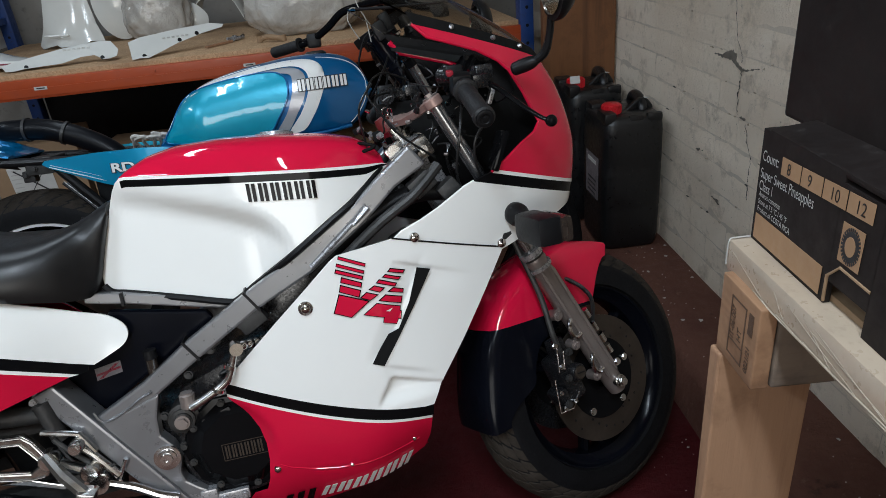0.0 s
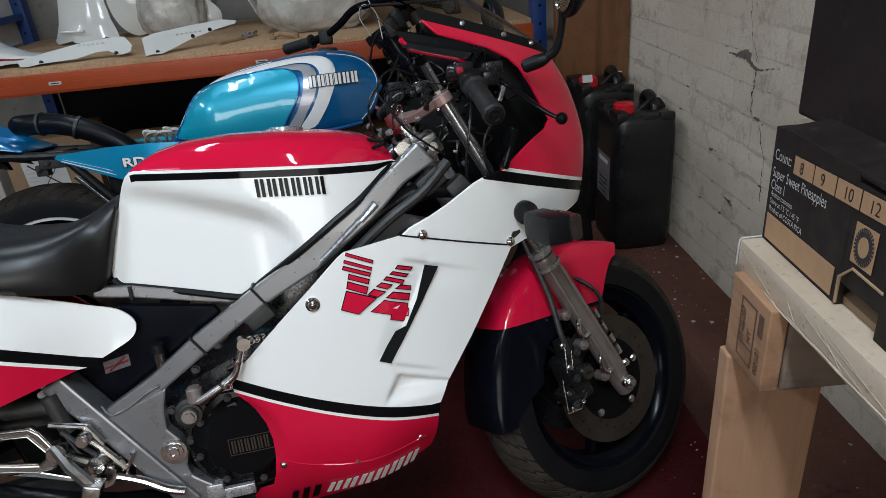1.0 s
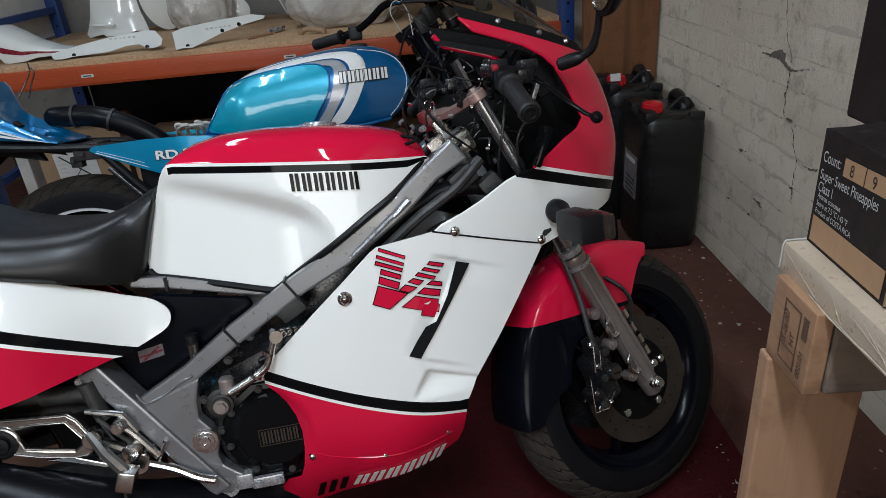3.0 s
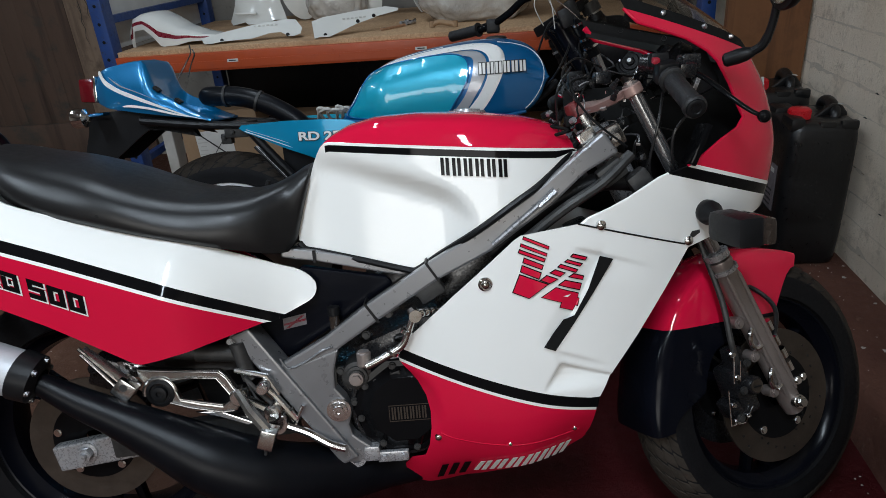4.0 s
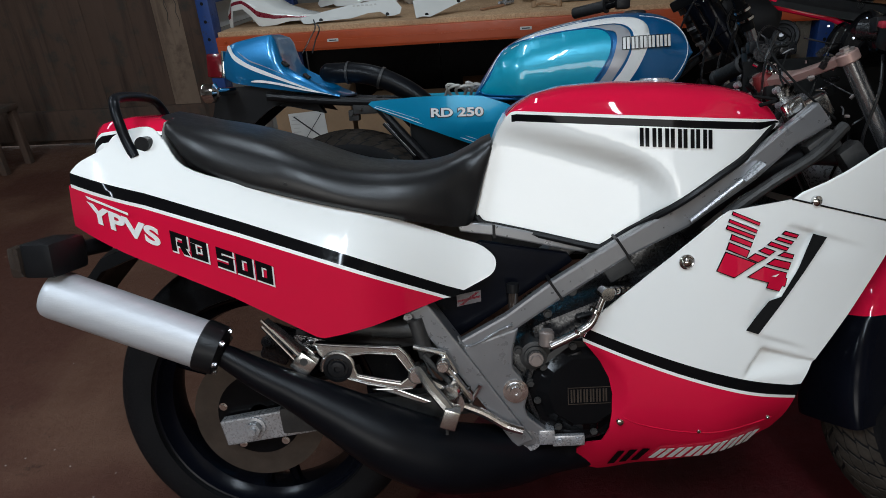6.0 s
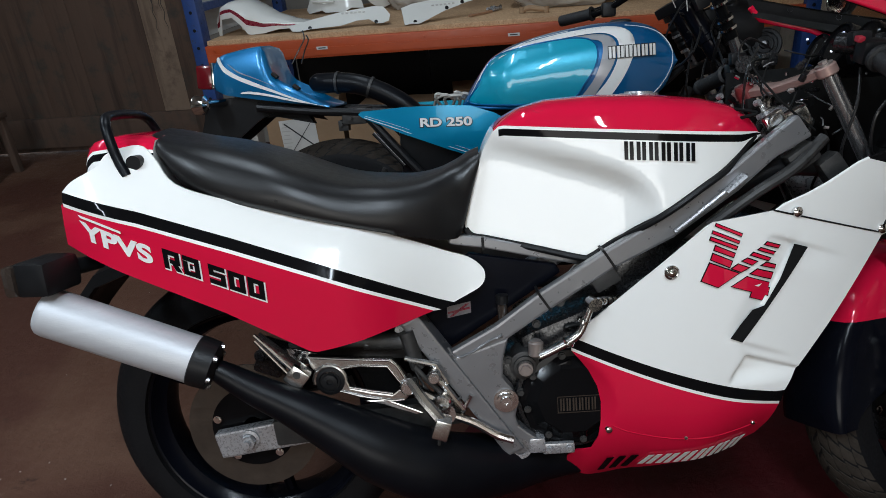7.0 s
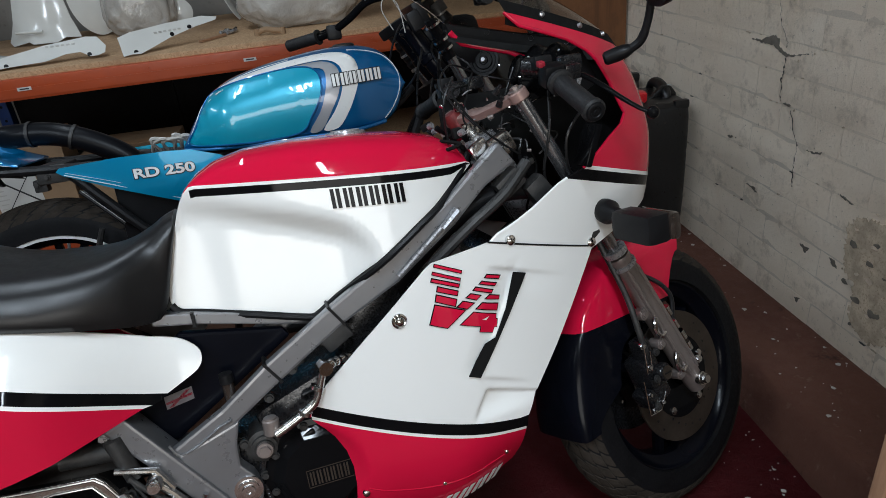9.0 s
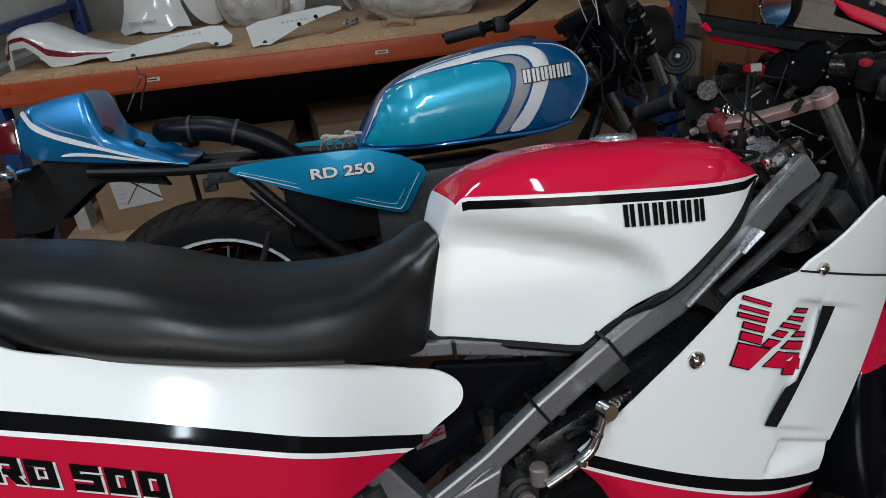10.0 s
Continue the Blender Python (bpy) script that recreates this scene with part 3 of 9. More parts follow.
def tank_y(x, z):
    """Half width of the tank's side, with the knee hollow."""
    w = smooth_at([(0.438, 0.058), (0.50, 0.074), (0.56, 0.092), (0.64, 0.112), (0.72, 0.126), (0.83, 0.134), (0.90, 0.116), (0.97, 0.074)], x)
    w += 0.07 * max(0.0, 0.812 - z)
    ridge = smooth_at([(0.44, 0.832), (0.50, 0.830), (0.60, 0.802), (0.68, 0.775), (0.735, 0.748), (0.765, 0.715), (0.775, 0.68), (0.78, 0.60)], x)
    hollow = smooth_at([(0.44, 0.012), (0.55, 0.028), (0.65, 0.038), (0.78, 0.038)], x)
    w -= hollow * smoothstep(-0.009, 0.040, ridge - z) * (1 - smoothstep(0.715, 0.80, x))
    return w


def build_tank(bike):
    rings, n_white, n_red = [], 16, 14
    xs = [0.438 + 0.53 * k / 60 for k in range(61)]
    for x in xs:
        zt, zb = lerp_at(TANK_TOP, x), lerp_at(TANK_LOW, x)
        bare = zt < stripe_z(x) + 0.006
        zs = zt - 0.004 if bare else stripe_z(x)
        gap = min(0.0175, (zs - zb) * 0.5)
        half = [V(x, -tank_y(x, zb) * 0.9, zb - 0.002)]
        half += [V(x, -tank_y(x, z), z) for z in (zb + (zs - gap - zb) * k / n_white for k in range(n_white + 1))]
        half += [V(x, -tank_y(x, z), z) for z in (zs - gap * 0.3, zs)]
        w = tank_y(x, zs)
        half += [V(x, -w * (1 - 0.30 * k / n_red - 0.70 * (k / n_red) ** 3.4), zs + (zt - zs) * (1 - (1 - k / n_red) ** 1.9)) for k in range(1, n_red + 1)]
        half[-1].y = 0.0
        rings.append(half + [V(p.x, -p.y, p.z) for p in reversed(half[:-1])])
    cols = [0] + [0] * n_white + [1, 0] + [2] * n_red
    cols = cols + list(reversed(cols)) + [0]
    bm = bmesh.new()
    add_loft(bm, rings, mats=cols)
    for f in bm.faces:
        if f.calc_center_median().x < REAR_BARE + (0.012 if f.material_index == 1 else 0.0):
            f.material_index = 0
    bmesh.ops.recalc_face_normals(bm, faces=bm.faces)
    tank = part("fuel_tank", bm, [WHITE, BLACK, RED], bike, "white fuel tank with a red top and a black stripe", smooth=50)
    # fuel cap
    cap = part("fuel_cap", lathe([(-0.01, 0.036), (0.004, 0.036), (0.007, 0.034), (0.007, 0.026), (0.010, 0.025), (0.011, 0.0)], (0.775, 0, 0.8790), (0.05, 0, 1), 32), ALU, tank, "worn metal fuel cap")
    # maker's name as plain blocks
    shapes = []
    for i in range(6):
        u = i * 0.0208
        for o in (0.0, 0.0092):
            shapes.append([(u + o, 0), (u + o + 0.0062, 0), (u + o + 0.0062, 0.031), (u + o, 0.031)])

    def on_tank(u, v, h):
        x, z = 0.717 + u * 0.97, 0.779 + v - u * 0.09
        return V(x, -tank_y(x, z) - 0.0020 - h, z)

    part("lettering", quad_bars(shapes, on_tank), BLACK, tank, "black block lettering")
    # black rubber edge along the tank's lower border
    edge = spline([(x, -tank_y(x, z) - 0.002, z - 0.004) for x, z in TANK_LOW if x < 0.96] + [(0.972, -0.062, 0.813)], 6)
    part("edge_trim", tube(edge, 0.0065, 8), MATT, tank, "black rubber edge trim")


SEAT_TOP = [(-0.110, 0.885), (-0.07, 0.872), (0.03, 0.846), (0.10, 0.822), (0.16, 0.797), (0.22, 0.776), (0.28, 0.766), (0.34, 0.763), (0.39, 0.770), (0.43, 0.786), (0.455, 0.800), (0.472, 0.806)]
SEAT_LOW = [(-0.110, 0.868), (-0.078, 0.838), (-0.042, 0.796), (0.034, 0.764), (0.12, 0.737), (0.218, 0.708), (0.347, 0.672), (0.416, 0.655), (0.432, 0.664), (0.452, 0.725), (0.472, 0.785)]


def build_seat(bike):
    rings = []
    for k in range(73):
        x = -0.110 + 0.582 * k / 72
        zt, zb = smooth_at(SEAT_TOP, x), smooth_at(SEAT_LOW, x)
        w = smooth_at([(-0.110, 0.085), (-0.08, 0.13), (0.0, 0.166), (0.15, 0.175), (0.30, 0.155), (0.38, 0.128), (0.43, 0.092), (0.472, 0.066)], x)
        h = zt - zb
        half = [V(x, 0, zb + 0.002), V(x, -w * 0.96, zb), V(x, -w, zb + 0.16 * h), V(x, -w * 0.985, zb + 0.42 * h), V(x, -w * 0.95, zb + 0.66 * h), V(x, -w * 0.86, zb + 0.86 * h), V(x, -w * 0.70, zb + 0.96 * h), V(x, -w * 0.45, zt), V(x, -w * 0.2, zt + 0.003), V(x, 0, zt + 0.004)]
        # soft creases where the cover is pulled
        for p in half[2:8]:
            p.y += 0.0035 * math.sin(11 * x + 40 * p.z) * math.sin(31 * x)
            p.z += 0.002 * noise.noise(V(x * 14, p.y * 14, p.z * 14))
        rings.append(half + [V(p.x, -p.y, p.z) for p in reversed(half[1:-1])])
    bm = bmesh.new()
    add_loft(bm, rings)
    bmesh.ops.recalc_face_normals(bm, faces=bm.faces)
    seat = part("seat", bm, VINYL, bike, "black vinyl dual seat with soft creases", smooth=70)
    b = bmesh.new()
    add_bolt(b, (0.125, -0.171, 0.757), r=0.004, h=0.004)
    part("seat_stud", b, MATT, seat)


def build_tail(bike):
    def zs(x):
        return 0.701 - 0.389 * x - 0.25 * max(0.0, -x) ** 2

    xs = [-0.238 + 0.02 * k for k in range(31)]
    up = [(-0.226, 0.803), (-0.213, 0.816), (-0.187, 0.829), (-0.172, 0.838), (-0.158, 0.858), (-0.115, 0.866), (-0.085, 0.842), (-0.046, 0.798), (0.034, 0.766), (0.12, 0.741), (0.218, 0.712), (0.347, 0.677), (0.40, 0.660), (0.44, 0.646)]
    tip = [(0.464, 0.626), (0.468, 0.608), (0.458, 0.592), (0.43, 0.578), (0.408, 0.568)]
    low = [(x, zs(x) + 0.024) for x in reversed([-0.228, -0.1, 0.05, 0.2, 0.33, 0.378])]
    up = [(p.x, p.z) for p in spline([(x, 0, z) for x, z in up + tip], 4)]
    tip = []
    white = part("tail_side", tail_panel(up + tip + low, 0.015), WHITE, bike, "white upper tail panel")
    black = [(x, zs(x) + 0.024) for x in (-0.228, -0.1, 0.05, 0.2, 0.33, 0.40)] + [(0.398, 0.560)] + [(x, zs(x) + 0.006) for x in reversed([-0.228, -0.1, 0.05, 0.2, 0.33, 0.385])]
    part("tail_stripe", tail_panel(black, 0.015), BLACK, bike, "black stripe along the tail")
    line = [(x, zs(x) + 0.006) for x in (-0.228, -0.1, 0.05, 0.2, 0.33, 0.385)] + [(x, zs(x)) for x in reversed([-0.228, -0.1, 0.05, 0.2, 0.33, 0.372])]
    part("tail_pinstripe", tail_panel(line, 0.015), WHITE, bike)
    red_low = [(0.372, zs(0.372)), (0.30, 0.530), (0.252, 0.513), (0.20, 0.500), (0.168, 0.494), (0.155, 0.497), (0.02, 0.577), (-0.12, 0.648), (-0.244, 0.710), (-0.240, 0.742), (-0.233, 0.780)]
    red = [(x, zs(x)) for x in (-0.228, -0.1, 0.05, 0.2, 0.33)] + red_low
    part("tail_lower", tail_panel(red, 0.015), RED, bike, "red lower tail panel")
    for col, shape in ((WHITE, up + tip + low), (BLACK, black), (RED, red)):
        part("tail_side", mirrored(tail_panel(shape, 0.04)), col, bike)
    # hump behind the seat, red on top
    rings = []
    for k in range(19):
        x = -0.234 + 0.144 * k / 18
        zt = lerp_at([(-0.234, 0.825), (-0.230, 0.850), (-0.224, 0.868), (-0.205, 0.882), (-0.16, 0.886), (-0.087, 0.878)], x)
        w = lerp_at([(-0.234, 0.075), (-0.225, 0.105), (-0.19, 0.122), (-0.087, 0.128)], x)
        side = -y_tail(x, zs(x) + 0.02) - 0.008
        drop = min(0.022, (zt - 0.79) * 0.3)
        base = zs(x) + 0.015
        half = [V(x, 0, zt), V(x, -w * 0.6, zt - 0.001), V(x, -w * 0.9, zt - 0.007), V(x, -w, zt - drop), V(x, -w - 0.002, zt - drop * 1.25), V(x, -w - 0.004, zt - drop * 1.8)]
        a = half[-1]
        for j in range(1, 6):
            t = j / 5
            half.append(V(x, a.y + (-side - a.y) * t ** 1.5, a.z + (base - a.z) * t ** 0.7))
        rings.append(half + [V(p.x, -p.y, p.z) for p in reversed(half[1:])])
    cols = [1, 1, 1, 0, 2, 0, 0, 0, 0, 0]
    cols = cols + [0] + list(reversed(cols))
    bm = bmesh.new()
    add_loft(bm, rings, mats=cols)
    bmesh.ops.recalc_face_normals(bm, faces=bm.faces)
    part("tail_hump", bm, [WHITE, RED, BLACK], bike, "white tail hump with a red top", smooth=50)
    rail = spline([(-0.123, -0.168, 0.817), (-0.136, -0.162, 0.843), (-0.146, -0.158, 0.876), (-0.156, -0.145, 0.905), (-0.172, -0.10, 0.918), (-0.185, 0.0, 0.921), (-0.200, 0.09, 0.916), (-0.198, 0.125, 0.895), (-0.185, 0.135, 0.850), (-0.17, 0.135, 0.81)], 8)
    part("grab_rail", tube(rail, 0.0085, 14), EXHAUST, bike, "black tubular grab rail", smooth=60)
    b = bmesh.new()
    add_tube(b, [(-0.112, -0.135, 0.838), (-0.112, -0.162, 0.838)], 0.0125, 18)
    part("rail_bolt", b, MATT, bike, "black rubber plug")

    # lettering on the tail
    def on_tail(x0, z0):
        def place(u, v, h):
            x = x0 + u * 0.92 + v * 0.05
            z = z0 + v * 0.97 - u * 0.40
            return V(x, y_tail(x, z) - 0.0012 - h, z)
        return place

    block = {
        "R": [[(0, 0), (7, 0), (7, 30), (0, 30)], [(7, 23), (24, 23), (24, 30), (7, 30)], [(17, 13), (24, 13), (24, 23), (17, 23)], [(9, 10), (24, 10), (24, 16), (9, 16)], [(12, 10), (17, 0), (26, 0), (20, 10)]],
        "D": [[(0, 0), (7, 0), (7, 22), (0, 22)], [(0, 23), (24, 23), (24, 30), (0, 30)], [(17, 0), (24, 0), (24, 23), (17, 23)], [(7, 0), (17, 0), (17, 7), (7, 7)], [(10, 12), (14, 12), (14, 18), (10, 18)]],
        "5": [[(0, 0), (24, 0), (24, 7), (0, 7)], [(17, 7), (24, 7), (24, 19), (17, 19)], [(0, 13), (17, 13), (17, 19), (0, 19)], [(0, 19), (7, 19), (7, 30), (0, 30)], [(7, 23), (24, 23), (24, 30), (7, 30)]],
        "0": [[(0, 0), (24, 0), (24, 7), (0, 7)], [(0, 23), (24, 23), (24, 30), (0, 30)], [(0, 7), (8, 7), (8, 23), (0, 23)], [(16, 7), (24, 7), (24, 23), (16, 23)]],
    }

    def letters(text, grow, dx, dz):
        out, x = [], 0.0
        for ch in text:
            if ch == " ":
                x += 9
                continue
            for poly in block[ch]:
                cx, cz = sum(p[0] for p in poly) / 4, sum(p[1] for p in poly) / 4
                out.append([((x + px + math.copysign(grow, px - cx) + dx) * 0.001, (pz + math.copysign(grow, pz - cz) + dz) * 0.001) for px, pz in poly])
            x += 29
        return out

    at = on_tail(-0.0655, 0.6655)
    big = lambda u, v, h: at(u * 1.17, v * 1.15, h)
    part("model_lettering_outline", quad_bars(letters("RD 500", 1.3, 1.2, -1.6), big, 0.0006), LETTER, bike, "white edge of the lettering", smooth=0)
    part("model_lettering", quad_bars(letters("RD 500", 0.2, 0, 0), big, 0.0014), BLACK, bike, "black block letters RD 500", smooth=0)
    lettering("valve_lettering", "YPVS", 0.043, LETTER, bike, lambda u, v, h: on_tail(-0.198, 0.722)(u * 1.32, v + 0.10 * u * v, h), bold=0.0016)
    part("lettering_bar", quad_bars([[(0.0, 0.0345), (0.074, 0.0345), (0.074, 0.0385), (-0.004, 0.0385)]], lambda u, v, h: on_tail(-0.196, 0.7245)(u, v, h + 0.0025), 0.001), LETTER, bike)


def build_lower_fairing(bike):
    def top_seam(x):
        return 0.684 - 0.30 * (x - 0.943)

    low_line = [(p.x, p.z) for p in spline([(0.614, 0, 0.470), (0.69, 0, 0.4405), (0.79, 0, 0.405), (0.885, 0, 0.377), (0.968, 0, 0.362)], 5)]
    white = [(0.614, 0.470), (0.72, 0.567), (0.832, 0.664), (0.845, 0.672), (0.90, 0.679), (0.943, 0.684), (1.05, top_seam(1.05)), (1.153, top_seam(1.153))]
    white += [(1.10, 0.545), (1.05, 0.475), (1.00, 0.410), (0.974, 0.364)] + list(reversed(low_line[1:-1]))
    part("fairing_side", panel(white, y_fairing, step=0.0042), WHITE, bike, "white fairing side panel with pressed air outlets", smooth=60)
    blk = low_line[:-1] + [(0.973, 0.362)] + [(x, z - 0.021) for x, z in reversed(low_line[:-1] + [(0.971, 0.362)])]
    part("fairing_stripe", panel(blk, y_fairing), BLACK, bike, "black stripe across the fairing")
    pin = [(x, z - 0.021) for x, z in low_line] + [(x, z - 0.027) for x, z in reversed(low_line)]
    part("fairing_pinstripe", panel(pin, y_fairing), WHITE, bike)
    red = [(x, z - 0.027) for x, z in low_line] + [(0.966, 0.318), (0.962, 0.285), (0.952, 0.250), (0.915, 0.229), (0.86, 0.211), (0.80, 0.192), (0.74, 0.164), (0.69, 0.149), (0.648, 0.147), (0.622, 0.157), (0.605, 0.180), (0.604, 0.210), (0.620, 0.232), (0.646, 0.240), (0.657, 0.270), (0.663, 0.305), (0.664, 0.340), (0.658, 0.372), (0.644, 0.402), (0.626, 0.428)]
    part("belly_pan", panel(red, y_fairing, step=0.009), RED, bike, "red belly pan")
    for shape, col in ((white, WHITE), (red, RED), (blk, BLACK)):
        part("fairing_side", mirrored(panel(shape, y_fairing, step=0.04)), col, bike)
    # belly under the engine joining both sides
    rings = []
    for k in range(9):
        x = 0.63 + 0.33 * k / 8
        zf = lerp_at([(0.63, 0.158), (0.74, 0.171), (0.86, 0.214), (0.96, 0.256)], x)
        yf = y_fairing(x, zf) + 0.002
        rings.append([V(x, yf - t * 2 * yf, zf - 0.022 * math.sin(math.pi * t)) for t in (j / 10 for j in range(11))])
    bm = bmesh.new()
    add_loft(bm, rings, closed=False)
    part("belly_floor", bm, RED, bike)
    for x, z in ((0.779, 0.590),):
        b = bmesh.new()
        add_lathe(b, [(-0.001, 0.0125), (0.003, 0.0125), (0.005, 0.010), (0.0045, 0.0085)], (x, y_fairing(x, z), z), (0, -1, 0), 24)
        add_lathe(b, [(0.002, 0.0085), (0.006, 0.007), (0.008, 0.004), (0.0085, 0.0)], (x, y_fairing(x, z), z), (0, -1, 0), 24)
        part("fairing_fastener", b, CHROME, bike, "chromed fairing fastener")
    for x, z, r in ((0.675, 0.290, 0.007), (0.930, 0.293, 0.0042), (0.808, 0.276, 0.0038)):
        b = bmesh.new()
        add_lathe(b, [(-0.001, r), (0.003, r * 0.86), (0.0045, r * 0.43), (0.0045, 0)], (x, y_fairing(x, z), z), (0, -1, 0), 16)
        part("fairing_screw", b, CHROME, bike)

    seam = [V(x, y_fairing(x, z) - 0.0002, z) for x, z in ((0.68 + 0.02 * k, 0.300 - 0.028 * math.sin(math.pi * k / 14) ** 0.7) for k in range(14))]
    part("belly_crease", tube(spline(seam, 3), 0.0011, 6), RED, bike, "pressed crease across the belly pan", smooth=60)

    # dark slot of the air outlet, running down in a slant
    def on_side(u, v, h):
        return V(u, y_fairing(u, v) - 0.0026 - h, v)

    slot = [(0.979, 0.626), (1.003, 0.618), (0.966, 0.562), (0.930, 0.510), (0.895, 0.461), (0.875, 0.469), (0.892, 0.494), (0.911, 0.518), (0.931, 0.524), (0.957, 0.569)]
    part("air_slot", panel(slot, lambda x, z: -0.1958 + 0.74 * (x - 0.88) ** 2, 0.001, 0.02), LINING, bike, "black slanted air slot", smooth=0)

    # engine emblem: slanted pieces of a V and a 4
    v_left = [[(0.848, 0.672), (0.892, 0.651), (0.890, 0.645), (0.846, 0.666)], [(0.843, 0.660), (0.888, 0.639), (0.886, 0.633), (0.841, 0.654)], [(0.840, 0.650), (0.885, 0.630), (0.882, 0.623), (0.837, 0.643)], [(0.847, 0.635), (0.881, 0.619), (0.878, 0.610), (0.844, 0.625)], [(0.843, 0.622), (0.877, 0.606), (0.872, 0.593), (0.839, 0.609)], [(0.838, 0.606), (0.889, 0.584), (0.853, 0.560), (0.824, 0.573)]]
    v_right = [[(0.932, 0.635), (0.959, 0.625), (0.954, 0.619), (0.926, 0.629)], [(0.922, 0.626), (0.950, 0.615), (0.944, 0.610), (0.915, 0.621)], [(0.910, 0.619), (0.941, 0.606), (0.936, 0.600), (0.903, 0.613)], [(0.900, 0.610), (0.919, 0.602), (0.908, 0.595), (0.889, 0.604)], [(0.885, 0.601), (0.906, 0.592), (0.890, 0.584), (0.872, 0.592)]]
    four = [[(0.932, 0.600), (0.951, 0.593), (0.949, 0.585), (0.921, 0.594)], [(0.917, 0.590), (0.947, 0.580), (0.943, 0.567), (0.903, 0.581)], [(0.900, 0.578), (0.941, 0.563), (0.939, 0.555), (0.942, 0.553), (0.938, 0.539), (0.934, 0.540), (0.929, 0.531), (0.905, 0.540), (0.908, 0.549), (0.873, 0.561)]]

    def shrunk(poly, k):
        out = []
        for i, (x, z) in enumerate(poly):
            p, q = V(*poly[i - 1]), V(*poly[(i + 1) % len(poly)])
            a, c = (V(x, z) - p).normalized(), (q - V(x, z)).normalized()
            n, m = V(a.y, -a.x), V(c.y, -c.x)
            w = (n + m) / (1 + n.dot(m))
            out.append((x + w.x * k, z + w.y * k))
        return out

    for poly in v_left + v_right + four:
        edge = part("emblem_piece", panel(poly, lambda x, z: y_fairing(x, z) - 0.0030, 0.0005, 0.006), BLACK, bike, "black-edged piece of the V4 emblem", smooth=0)
        thin = min((V(*poly[i]) - V(*poly[i - 1])).length for i in range(len(poly)))
        part("emblem_face", panel(shrunk(poly, 0.0017 if thin > 0.0068 else 0.0013), lambda x, z: y_fairing(x, z) - 0.0039, 0.0005, 0.006), RED, edge, "red face", smooth=0)
    part("emblem_gap", panel([(0.926, 0.563), (0.920, 0.558), (0.9125, 0.5605)], lambda x, z: y_fairing(x, z) - 0.0046, 0.0005, 0.006), WHITE, bike, "white opening of the 4", smooth=0)
    # maker's name on the belly pan: slanted bars and blocks
    shapes = [[(0.664 + i * 0.022, 0.168 + i * 0.004), (0.677 + i * 0.022, 0.170 + i * 0.004), (0.690 + i * 0.022, 0.215 + i * 0.004), (0.677 + i * 0.022, 0.213 + i * 0.004)] for i in range(3)]
    part("belly_bars", quad_bars(shapes, on_side), BLACK, bike, "black slanted bars")
    shapes = []
    for i in range(6):
        u, w = 0.738 + i * 0.0305, 0.188 + i * 0.0062
        shapes += [[(u, w), (u + 0.009, w + 0.0015), (u + 0.023, w + 0.0375), (u + 0.014, w + 0.036)], [(u + 0.0145, w + 0.0025), (u + 0.0235, w + 0.004), (u + 0.0365, w + 0.040), (u + 0.0275, w + 0.0385)]]
    part("belly_lettering", quad_bars(shapes, on_side), LETTER, bike, "white block lettering")


REAR_EDGE = [(0.607, 0.943), (0.656, 1.018), (0.720, 1.095), (0.749, 1.147), (0.776, 1.178), (0.808, 1.212), (0.835, 1.246), (0.858, 1.261), (0.880, 1.247), (0.910, 1.232), (0.942, 1.210), (0.955, 1.190), (0.965, 1.150), (0.968, 1.060), (0.985, 1.038)]
NOSE = [(0.60, 1.30), (0.66, 1.325), (0.709, 1.343), (0.76, 1.356), (0.832, 1.364), (0.88, 1.357), (0.921, 1.345), (0.945, 1.335), (0.985, 1.312)]


def fairing_point(zk, t, shrink=0.0):
    """A point of the upper fairing: row zk, t from 0 (rear edge, right) over 0.5 (nose) to 1."""
    xr, xn = lerp_at(REAR_EDGE, zk), smooth_at(NOSE, zk) - shrink
    w = smooth_at([(0.60, 0.188), (0.70, 0.192), (0.80, 0.195), (0.87, 0.190), (0.945, 0.180), (0.985, 0.162)], zk)
    # half width where the rear edge lies, on one plan curve for the row
    x0, n = 0.90, 1.75
    s = (xr - x0) / (xn - x0)
    a = (1 - abs(2 * t - 1)) ** 0.8
    q = s + (1 - s) * a
    x = x0 + (xn - x0) * q
    y = (w - shrink) * max(0.0, 1 - q ** n) ** (1 / n) * (-1 if t < 0.5 else 1)
    return V(x, y, zk - 0.30 * (x - 1.2))


